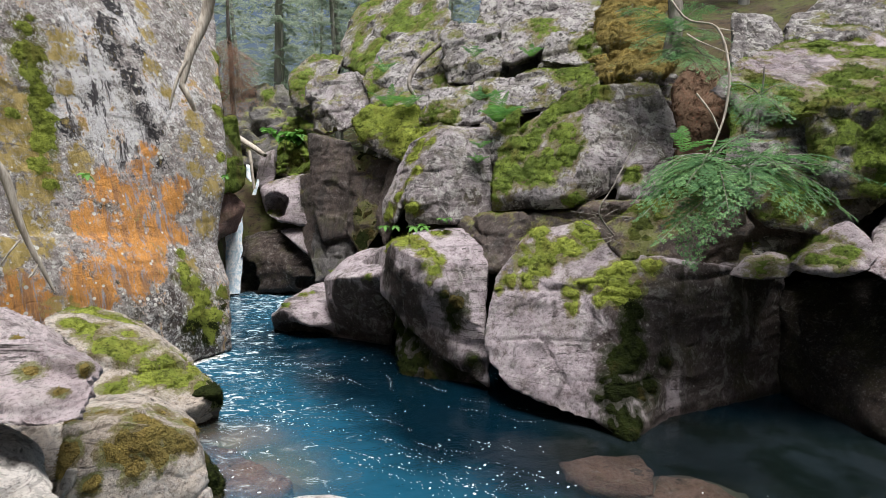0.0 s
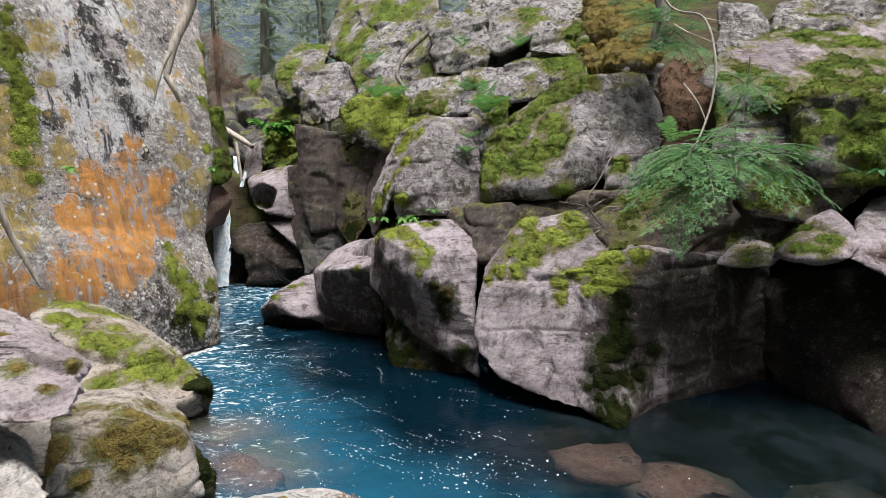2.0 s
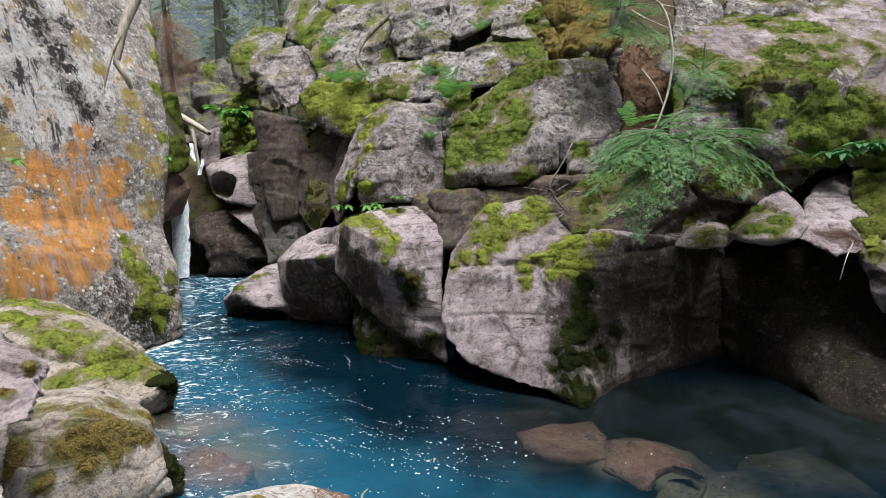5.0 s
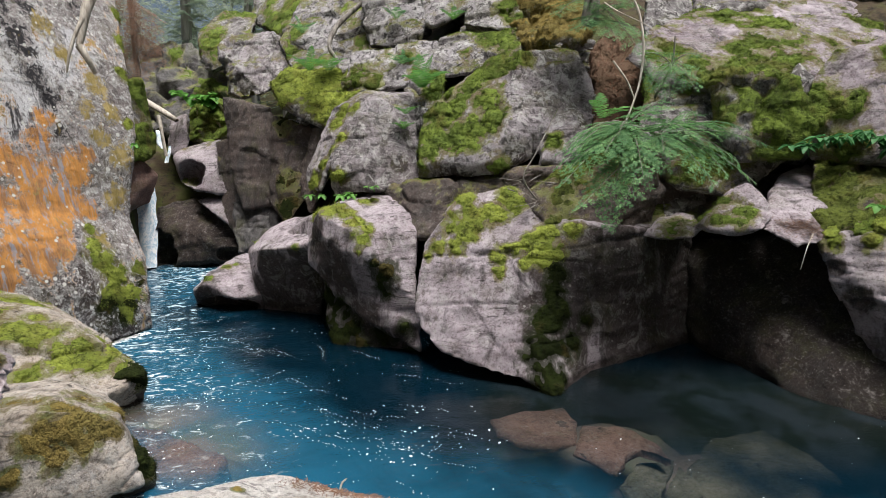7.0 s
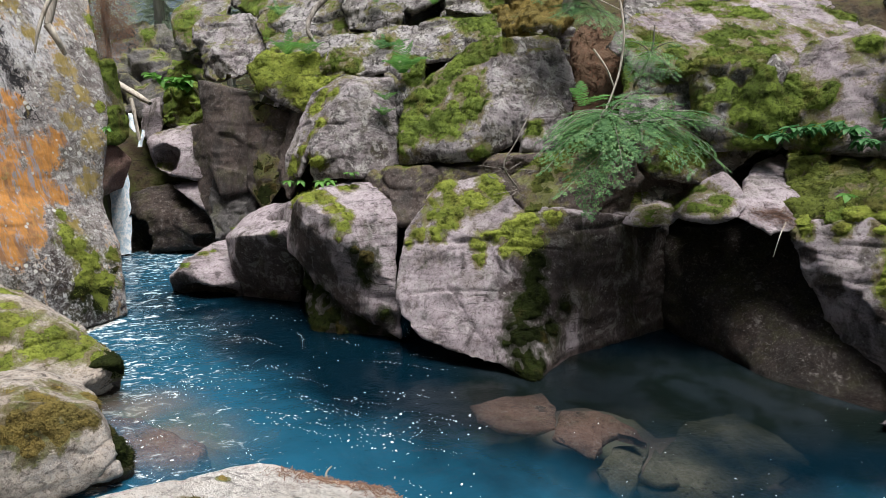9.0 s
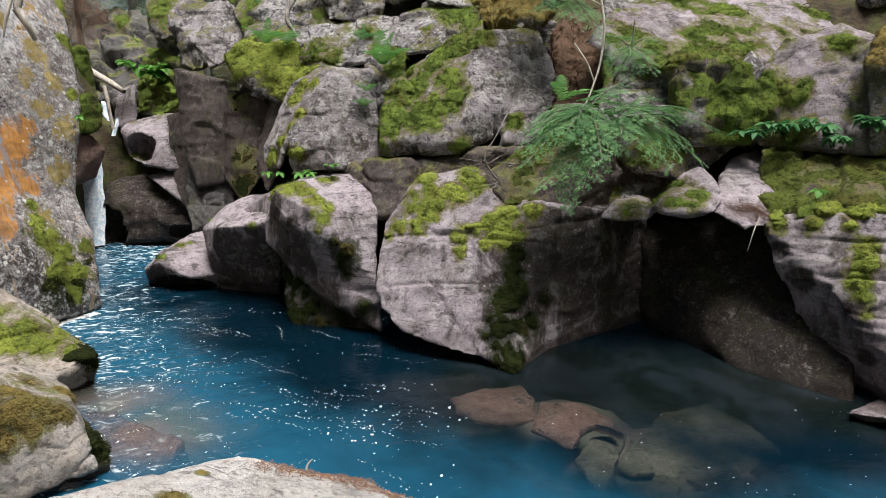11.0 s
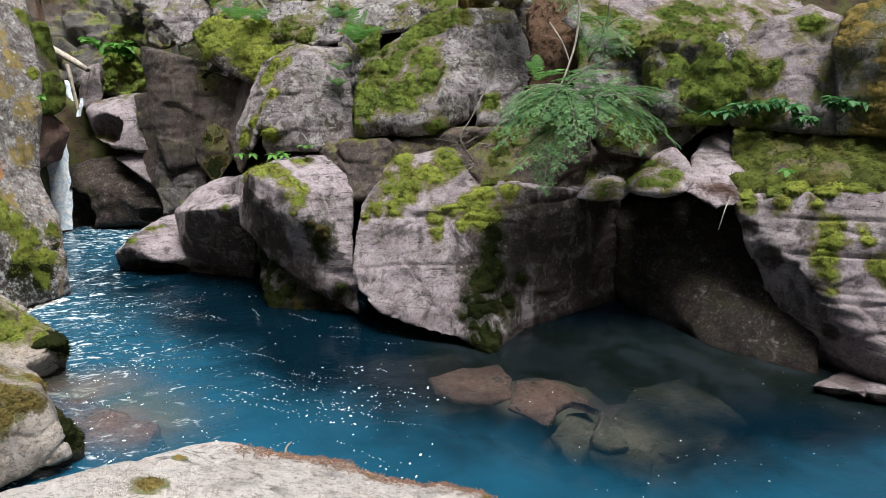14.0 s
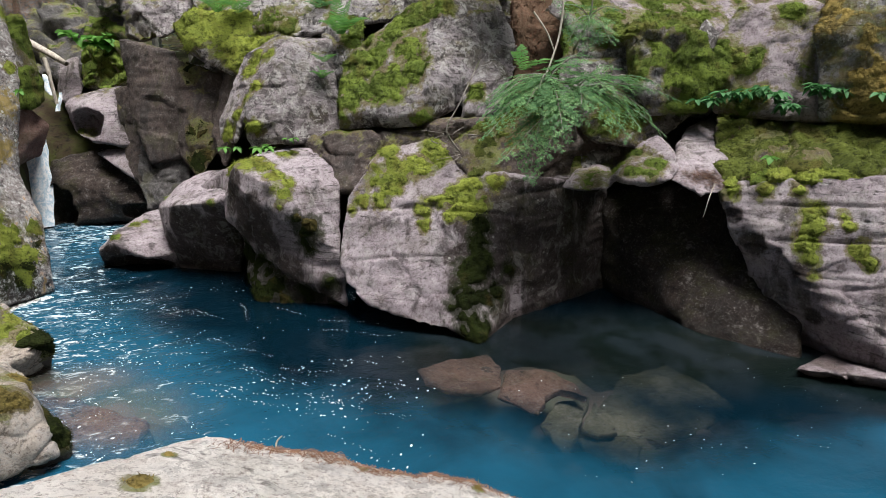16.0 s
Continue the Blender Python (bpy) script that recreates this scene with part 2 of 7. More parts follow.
rust = k.mix(k.band(streak, 0.38, 0.6), (0.8, 0.36, 0.07), (0.5, 0.25, 0.11))
c = k.mix(k.math("MULTIPLY", grown("orange", 1.47, 1.66), k.band(streak, 0.36, 0.46, 0.55, 1.0)), c, rust)
c = k.mix(k.math("MULTIPLY", grown("orange", 1.47, 1.66), k.band(k.noise(5.0, 6, 0.7, k.stretch(1.7, 1.7, 0.12), warp=0.3), 0.55, 0.6)), c, (0.4, 0.38, 0.42))
c = k.mix(k.math("MULTIPLY", grown("black", 1.6, 1.72), k.band(fine, 0.42, 0.5)), c, (0.03, 0.028, 0.032))
c = k.mix(k.math("MULTIPLY", k.band(streak, 0.54, 0.59), k.band(k.attribute("pale"), 0.2, 0.7, 0.25, 1.0)), c, (0.06, 0.055, 0.06))
c = k.mix(k.math("MULTIPLY", grown("gold", 1.5, 1.72), k.band(fine, 0.38, 0.52, 0.3, 1.0)), c, k.mix(k.band(streak, 0.4, 0.6), (0.3, 0.23, 0.07), (0.5, 0.38, 0.15)))
dots = k.band(k.math("ADD", k.spots(7.0), k.math("MULTIPLY", k.noise(2.0, 2), 0.6)), 0.45, 0.41)
c = k.mix(k.math("MULTIPLY", dots, 0.85), c, (0.78, 0.78, 0.74))
k.finish(c, r, k.bump(streak, 0.5, 0.04, n))

k = Tree("litter")
c = k.mix(k.band(k.noise(9, 6, 0.7), 0.35, 0.65), (0.07, 0.035, 0.022), (0.2, 0.1, 0.06))
c = k.mix(k.band(k.spots(22, k.stretch(1, 1, 0.3)), 0.2, 0.5), c, (0.13, 0.08, 0.05))
k.finish(c, 0.95, k.bump(k.noise(25, 6, 0.8), 1.0, 0.04))


def moss_material(name, young, old, deep):
    k = Tree(name)
    c = k.mix(k.band(k.noise(2.6, 6, 0.7), 0.36, 0.64), old, young)
    c = k.mix(k.band(k.noise(1.7, 5, 0.65, warp=0.6), 0.5, 0.66, 0.0, 0.75), c, k.mix(0.5, old, (0.2, 0.135, 0.05)))
    c = k.mix(k.band(k.noise(9, 7, 0.75), 0.5, 0.36, 0.0, 0.85), c, deep)
    c = k.mix(k.band(k.noise(32, 4, 0.7), 0.5, 0.34, 0.0, 0.6), c, deep)
    c = k.mix(k.math("MULTIPLY", k.island(), 0.5), c, k.mix(1.0, c, (1.6, 1.55, 1.6), "MULTIPLY"))
    tuft = k.math("ADD", k.noise(30, 6, 0.85), k.math("MULTIPLY", k.spots(55), 0.5))
    k.finish(c, 0.95, k.bump(tuft, 1.0, 0.05), 0.1)


moss_material("moss_green", (0.18, 0.25, 0.045), (0.1, 0.145, 0.03), (0.035, 0.045, 0.014))
moss_material("moss_bright", (0.33, 0.39, 0.07), (0.19, 0.24, 0.045), (0.06, 0.07, 0.018))
moss_material("moss_gold", (0.33, 0.25, 0.075), (0.2, 0.165, 0.055), (0.06, 0.05, 0.02))
moss_material("moss_deep", (0.14, 0.17, 0.035), (0.08, 0.1, 0.024), (0.025, 0.032, 0.01))
moss_material("moss_dark", (0.03, 0.042, 0.009), (0.018, 0.025, 0.006), (0.007, 0.009, 0.003))

k = Tree("forest_floor")
c = k.mix(k.band(k.noise(1.3, 6, 0.65), 0.4, 0.6), (0.07, 0.05, 0.03), (0.08, 0.09, 0.025))
c = k.mix(k.band(k.noise(6, 6, 0.7), 0.5, 0.65), c, (0.03, 0.025, 0.018))
k.finish(c, 0.95, k.bump(k.noise(8, 6, 0.75), 1.0, 0.08))

k = Tree("river_bed")
c = k.mix(k.band(k.noise(1.1, 5, 0.6, warp=0.5), 0.4, 0.6), (0.15, 0.12, 0.105), (0.1, 0.105, 0.075))
k.finish(c, 0.8, k.bump(k.noise(6, 5, 0.6), 0.5, 0.05))

k = Tree("bark")
ridges = k.noise(9, 6, 0.7, k.stretch(1, 1, 0.16))
c = k.mix(k.band(ridges, 0.35, 0.65), (0.1, 0.085, 0.075), (0.33, 0.3, 0.27))
c = k.mix(k.band(k.noise(3, 4), 0.55, 0.7), c, (0.1, 0.11, 0.06))
k.finish(c, 0.9, k.bump(ridges, 0.8, 0.03))

# grey bark of the forest trunks, paled further for haze
k = Tree("grey_bark")
ridges = k.noise(6, 6, 0.7, k.stretch(1, 1, 0.16))
c = k.mix(k.band(ridges, 0.35, 0.65), (0.26, 0.25, 0.23), (0.48, 0.47, 0.44))
k.finish(c, 0.9, k.bump(ridges, 0.8, 0.03))

k = Tree("dead_wood")
ridges = k.noise(7, 6, 0.7, k.stretch(3, 3, 0.5))
c = k.mix(k.band(ridges, 0.3, 0.7), (0.26, 0.22, 0.18), (0.6, 0.55, 0.48))
k.finish(c, 0.85, k.bump(ridges, 0.7, 0.02))


def leaf_material(name, young, old, through_light=0.35):
    k = Tree(name)
    c = k.mix(k.island(), old, young)
    c = k.mix(k.band(k.noise(5.0, 4, 0.6), 0.4, 0.6), k.mix(0.65, c, old), c)
    k.finish(c, 0.6, None, 0.3)
    t = k.t.nodes.new("ShaderNodeBsdfTranslucent")
    k.put(t.inputs[0], c)
    m = k.t.nodes.new("ShaderNodeMixShader")
    m.inputs[0].default_value = through_light
    k.t.links.new(k.b.outputs[0], m.inputs[1])
    k.t.links.new(t.outputs[0], m.inputs[2])
    k.t.links.new(m.outputs[0], k.t.nodes["Material Output"].inputs[0])


leaf_material("hemlock_needles", (0.3, 0.53, 0.2), (0.055, 0.165, 0.065))
# forest foliage paled so that its colour carries the haze
leaf_material("forest_needles_hazed", (0.42, 0.5, 0.38), (0.22, 0.29, 0.21), 0.5)
leaf_material("far_needles_hazed", (0.5, 0.56, 0.46), (0.3, 0.36, 0.28), 0.5)
leaf_material("fern_green", (0.2, 0.42, 0.1), (0.1, 0.26, 0.07))
leaf_material("ledge_leaf", (0.1, 0.27, 0.09), (0.04, 0.14, 0.05))
leaf_material("leaf_green", (0.16, 0.36, 0.06), (0.08, 0.22, 0.05))
leaf_material("dead_needles", (0.3, 0.17, 0.1), (0.16, 0.09, 0.06))

# water: blue with rock flour where it is deep, clear over the shallows
k = Tree("pool_water")
waves = k.noise(5.0, 4, 0.55, k.stretch(1.0, 1.6, 1.0), warp=0.5)
small = k.noise(22.0, 3, 0.5)
stir = k.attribute("stir")
h = k.math("MULTIPLY", k.math("ADD", waves, k.math("MULTIPLY", small, 0.35)), k.band(stir, 0.0, 1.0, 0.4, 1.25))
n = k.bump(h, 0.3, 0.05)
# milky water blended with painted sky sheen and the rocks' shade
cloud_shade = k.math("ADD", k.attribute("milk_shade"), k.math("MULTIPLY", k.math("SUBTRACT", k.noise(0.9, 5, 0.6, warp=0.6), 0.5), 0.9))
deep = k.mix(k.band(cloud_shade, 0.0, 1.0), (0.0009, 0.0075, 0.0135), (0.008, 0.066, 0.116))
# shaded water by the right bank, painted grey-green
deep = k.mix(k.attribute("pool_shade"), deep, k.mix(k.band(k.noise(1.3, 4, 0.6, warp=0.5), 0.4, 0.6), (0.004, 0.007, 0.006), (0.009, 0.0135, 0.016)))
# foam streaks, which also stand in for sky glints on the ripples
foam = k.band(k.math("ADD", k.math("MULTIPLY", stir, 0.34), k.noise(3.4, 7, 0.72, k.stretch(1.3, 2.6, 1.0), warp=1.2)), 0.82, 0.95)
deep = k.mix(foam, deep, (0.55, 0.62, 0.64))
k.finish(deep, k.mix(foam, (0.05, 0.05, 0.05), (0.6, 0.6, 0.6)), n, 0.5)
k.b.inputs["IOR"].default_value = 1.33
glass = k.t.nodes.new("ShaderNodeBsdfTransparent")
glass.inputs["Color"].default_value = (0.88, 0.9, 0.86, 1)
shine = k.t.nodes.new("ShaderNodeBsdfGlossy")
shine.inputs["Roughness"].default_value = 0.03
fres = k.t.nodes.new("ShaderNodeFresnel")
fres.inputs["IOR"].default_value = 1.33
for node in (shine, fres):
    k.t.links.new(n, node.inputs["Normal"])
clear_mix, m = k.t.nodes.new("ShaderNodeMixShader"), k.t.nodes.new("ShaderNodeMixShader")
k.t.links.new(fres.outputs[0], clear_mix.inputs[0])
k.t.links.new(glass.outputs[0], clear_mix.inputs[1])
k.t.links.new(shine.outputs[0], clear_mix.inputs[2])
k.put(m.inputs[0], k.attribute("clear"))
k.t.links.new(k.b.outputs[0], m.inputs[1])
k.t.links.new(clear_mix.outputs[0], m.inputs[2])
k.t.links.new(m.outputs[0], k.t.nodes["Material Output"].inputs[0])

k = Tree("foam")
k.finish((0.75, 0.78, 0.78), 0.7)
k = Tree("white_water")
strands = k.noise(6, 6, 0.7, k.stretch(2.5, 2.5, 0.35), warp=0.3)
k.finish(k.mix(k.band(strands, 0.4, 0.62), (0.5, 0.66, 0.78), (0.95, 0.96, 0.97)), 0.5, k.bump(strands, 0.6, 0.05))


# ---------------------------------------------------------------- building rocks
def mesh_of(name, verts, faces, mat, attrs=None, smooth=True):
    me = bpy.data.meshes.new(name)
    me.vertices.add(len(verts))
    me.vertices.foreach_set("co", np.asarray(verts, np.float32).ravel())
    faces = np.asarray(faces, np.int32)
    n, w = faces.shape
    me.loops.add(n * w)
    me.loops.foreach_set("vertex_index", faces.ravel())
    me.polygons.add(n)
    me.polygons.foreach_set("loop_start", np.arange(0, n * w, w, dtype=np.int32))
    me.polygons.foreach_set("use_smooth", np.full(n, smooth))
    for key, values in (attrs or {}).items():
        me.attributes.new(key, "FLOAT", "POINT").data.foreach_set("value", np.asarray(values, np.float32))
    me.update(calc_edges=True)
    me.validate()
    me.materials.append(MATS[mat])
    return me


def lobe(front, back, taper):
    """Corners of one convex lump: a front and the same shape set back and drawn in."""
    f = np.array(front)
    m = f.mean(0)
    return np.concatenate([f, m + (f - m) * taper + np.array(back)])


def hull_into(bm, corners):
    vs = [bm.verts.new(c) for c in corners]
    r = bmesh.ops.convex_hull(bm, input=vs)
    junk = {e for e in r["geom_interior"] + r["geom_unused"] if isinstance(e, bmesh.types.BMVert)}
    bmesh.ops.delete(bm, geom=list(junk), context="VERTS")


def remeshed(lumps, vox):
    """The union of convex lumps as an even skin: its points and four-sided faces."""
    me = bpy.data.meshes.new("lumps")
    bm = bmesh.new()
    for c in lumps:
        hull_into(bm, c)
    bm.to_mesh(me)
    bm.free()
    ob = new("lumps", me)
    mod = ob.modifiers.new("remesh", "REMESH")
    mod.mode, mod.voxel_size = "VOXEL", vox
    done = bpy.data.meshes.new_from_object(ob.evaluated_get(bpy.context.evaluated_depsgraph_get()))
    v = np.empty(len(done.vertices) * 3, np.float32)
    done.vertices.foreach_get("co", v)
    f = np.empty(len(done.loops), np.int32)
    done.loops.foreach_get("vertex_index", f)
    bpy.data.objects.remove(ob)
    bpy.data.meshes.remove(me)
    bpy.data.meshes.remove(done)
    return v.reshape(-1, 3).astype(float), f.reshape(-1, 4)


def normals(v, f):
    n = np.cross(v[f[:, 2]] - v[f[:, 0]], v[f[:, 3]] - v[f[:, 1]])
    out = np.zeros_like(v)
    for k in range(4):
        np.add.at(out, f[:, k], n)
    return out / np.maximum(np.linalg.norm(out, axis=1), 1e-9)[:, None]


def relax(v, f, times, pull=0.5):
    e = np.concatenate([f[:, [0, 1]], f[:, [1, 2]], f[:, [2, 3]], f[:, [3, 0]]])
    count = np.bincount(e[:, 0], minlength=len(v)) + np.bincount(e[:, 1], minlength=len(v))
    for _ in range(times):
        s = np.stack([np.bincount(e[:, 0], v[e[:, 1], k], len(v)) + np.bincount(e[:, 1], v[e[:, 0], k], len(v)) for k in range(3)], 1)
        v = v + pull * (s / count[:, None] - v)
    return v


def finer(v, f, values):
    """Each face cut into four."""
    e = np.sort(np.concatenate([f[:, [0, 1]], f[:, [1, 2]], f[:, [2, 3]], f[:, [3, 0]]]), 1)
    u, back = np.unique(e, axis=0, return_inverse=True)
    back = back.reshape(4, -1) + len(v)
    c = np.arange(len(f)) + len(v) + len(u)
    mids = [np.concatenate([a, a[u].mean(1), a[f].mean(1)]) for a in (v, values)]
    quads = np.concatenate([np.stack([f[:, k], back[k], c, back[k - 1]], 1) for k in range(4)])
    return mids[0], quads, mids[1]


def patches(v, spots):
    """How near each point is to the middle of some patch: 1 in the middle, 0.5 at the rim."""
    best = np.zeros(len(v))
    for x, y, z, r in spots:
        best = np.maximum(best, 1 - 0.5 * np.linalg.norm(v - (x, y, z), axis=1) / r)
    return np.clip(best, 0, 1)


def grow_sprigs(ob, v, f, grow, tone, base):
    """The fine shoots that make a cushion shaggy."""
    if base[1] > 13.5:
        return
    rng = np.random.RandomState(len(v) % 1000)
    area = 0.5 * np.linalg.norm(np.cross(v[f[:, 2]] - v[f[:, 0]], v[f[:, 3]] - v[f[:, 1]]), axis=1)
    away = 0.4 + base[1] / 11
    count = int(min(area.sum() / (0.00032 * away * away), 16000))
    at = f[rng.choice(len(f), count, p=area / area.sum())]
    mix = rng.dirichlet((1, 1, 1, 1), count)
    root = (v[at] * mix[:, :, None]).sum(1)
    out = grow[at[:, 0], :3] * 0.75 + rng.normal(0, 0.4, (count, 3)) - np.array((0, 0, 0.6))
    out /= np.linalg.norm(out, axis=1)[:, None]
    long = away * rng.uniform(0.016, 0.055, count) * (0.6 + 0.8 * (perlin(root / 0.15, 5) + 0.5))
    side = np.cross(out, rng.normal(0, 1, (count, 3)))
    side *= (away * rng.uniform(0.003, 0.006, count) / np.maximum(np.linalg.norm(side, axis=1), 1e-6))[:, None]
    root = root - 0.004 * grow[at[:, 0], :3]
    tri = np.stack([root - side, root + side, root + out * long[:, None]], 1).reshape(-1, 3)
    shoots = new("moss_fuzz", mesh_of("moss_fuzz", tri, np.arange(len(tri)).reshape(-1, 3), tone, smooth=False))
    shoots.parent = ob
    tagged(shoots, kind="stuff")


def grow_moss(ob, v, f, n, grip, tone, thick, base):
    """Cushions of moss where grip is high: each a part of the rock, the smallest scraps joined."""
    keep = grip[f].mean(1) > 0.54
    if keep.sum() <= 12:
        return
    used, g = np.unique(f[keep], return_inverse=True)
    mv, mf, grow = finer(v[used], g.reshape(-1, 4), np.concatenate([n[used], grip[used, None]], 1))
    fat = step(grow[:, 3], 0.52, 0.85)
    tufts = 0.5 + 0.9 * perlin(mv / 0.09, 2) + 0.7 * perlin(mv / 0.032, 3)
    lift = thick * fat * (0.25 + tufts) + 0.7 * thick * fat * perlin(mv / 0.3, 6) - 0.006 * (1 - fat) + 0.002
    mv = mv + grow[:, :3] * lift[:, None] - np.array(base)
    grow_sprigs(ob, mv, mf, grow, tone, base)
    # each cushion is a part; the smallest scraps stay together
    mark = np.arange(len(mv))
    for _ in range(400):
        low = mark[mf].min(1)
        fresh = mark.copy()
        for c in range(4):
            np.minimum.at(fresh, mf[:, c], low)
        fresh = fresh[fresh]
        if (fresh == mark).all():
            break
        mark = fresh
    owner = mark[mf[:, 0]]
    ids, sizes = np.unique(owner, return_counts=True)
    large = ids[np.argsort(-sizes)][:14]
    large = [q for q in large if (owner == q).sum() > 160]
    for q in large + [None]:
        pick = owner == q if q is not None else ~np.isin(owner, large)
        if pick.sum() < 8:
            continue
        used, g = np.unique(mf[pick], return_inverse=True)
        part = new("moss", mesh_of("moss", mv[used], g.reshape(-1, 4), tone))
        part.parent = ob
        if q is None:
            part.name = "thin_moss"
            tagged(part, kind="stuff")


def rock(name, label, lumps, mat="rock_grey", vox=0.05, strata=0.008, rough=1.0, smooth=2, chunk=0.012, flutes=0.0, scoop=0.0, cover=0.0, thick=0.026, carve=(),
         tone="moss_green", grooves=(), moss=(), gold=(), orange=(), pale=(), black=(), stain_shade=(), drip=()):
    seed = sum(map(ord, name)) % 97
    v, f = remeshed(lumps, vox)
    v = relax(v, f, smooth)
    for cx, cy, cz, rx, ry, rz in carve:
        # a hollow scoured into the front
        u = ((v[:, 0] - cx) / rx) ** 2 + ((v[:, 2] - cz) / rz) ** 2 + 0.7 * perlin(v / 0.35, seed + 2) + 0.3 * perlin(v / 0.12, seed)
        floor = cy + ry * np.sqrt(np.clip(1 - u, 0, 1))
        v[:, 1] = np.where(u < 1, np.maximum(v[:, 1], np.minimum(floor, v[:, 1] + ry)), v[:, 1])
    n = normals(v, f)
    d = 0.07 * rough * fbm(v / 0.8, 3, seed) + 0.03 * rough * fbm(v / 0.24, 4, seed + 5)
    warped = v * (0.75, 0.75, 1.5) / 0.55 + 0.3 * np.stack([perlin(v / 0.4, s) for s in (1, 2, 3)], 1)
    if chunk:
        for size, share in ((1.3, 1.0), (0.5, 0.28)):
            value, border, _ = cells(warped / size, seed)
            d += share * (chunk * (1.8 * value - 0.9) - chunk * 0.9 * step(border, 0.07, 0.0))
    if flutes:
        d += flutes * fbm(v * (2.4, 2.4, 0.45), 3, seed + 7)
    d += 0.035 * rough * (0.2 - np.abs(perlin(v / 0.33 + 3, seed + 3)))
    if scoop:
        # hollows scoured by the stream, with ridges between them
        _, _, near = cells(warped * (0.55, 0.55, 0.5), seed + 1)
        d += scoop * (np.minimum(near, 0.8) - 0.5)
    bed = v[:, 2] - 0.1 * v[:, 0] + 0.05 * perlin(v / 0.7, 8)
    d += strata * (1.5 * fbm(np.stack([v[:, 0] * 0.7, v[:, 1] * 0.7, bed * 9], 1), 3, 4))
    crack = np.abs(perlin(v * (0.9, 0.9, 1.2) + 5, seed + 9))
    d -= 0.045 * rough * step(crack, 0.03, 0.0) * step(perlin(v / 1.2, seed + 11), 0.0, 0.2)
    for height, depth in grooves:
        d -= depth * np.exp(-((bed - height) / 0.02) ** 2) * step(perlin(v / 0.9, 31), -0.35, 0.05)
    v = v + n * d[:, None]
    n = normals(v, f)
    # where moss has taken hold: on ledges first, in ragged patches
    ragged = 0.55 * fbm(v / 0.4, 4, seed + 20) + 0.45 * perlin(v / 0.1, seed + 30)
    grip = patches(v, [(x, y, z, 1.2 * r) for x, y, z, r in moss]) + 0.9 * ragged if len(moss) else np.zeros(len(v))
    if cover:
        grip = np.maximum(grip, cover - 0.12 + 0.42 * n[:, 2] * (n[:, 2] > 0) + 0.25 * np.minimum(n[:, 2], 0) + 0.75 * fbm(v / 0.95, 3, seed + 40) + 0.35 * ragged)
    grip = np.where(v[:, 2] < 0.03, 0, grip)
    base = Vector(((v[:, 0].min() + v[:, 0].max()) / 2, (v[:, 1].min() + v[:, 1].max()) / 2, v[:, 2].min()))
    growths = {"orange": orange, "pale": pale, "black": black, "gold": gold, "stain_shade": stain_shade}
    attrs = {key: patches(v, spots) for key, spots in growths.items() if len(spots)}
    shaggy = patches(v, [(x, y, z, 1.2 * r) for x, y, z, r in drip]) + 0.9 * ragged if len(drip) else np.zeros(len(v))
    near = patches(v, [(x, y, z, 1.3 * r) for x, y, z, r in moss]) + 0.7 * ragged if len(moss) else grip
    attrs["mossy"] = np.clip(np.maximum(grip, near), 0, 1)
    attrs["slimy"] = np.clip(shaggy + 0.08, 0, 1) if len(drip) else shaggy
    ob = tagged(new(name, mesh_of(name, v - np.array(base), f, mat, attrs)), label, "rock")
    ob.location = base
    grow_moss(ob, v, f, n, grip, tone, thick, base)
    if len(drip):
        grow_moss(ob, v, f, n, shaggy, "moss_dark", thick, base)
    return ob
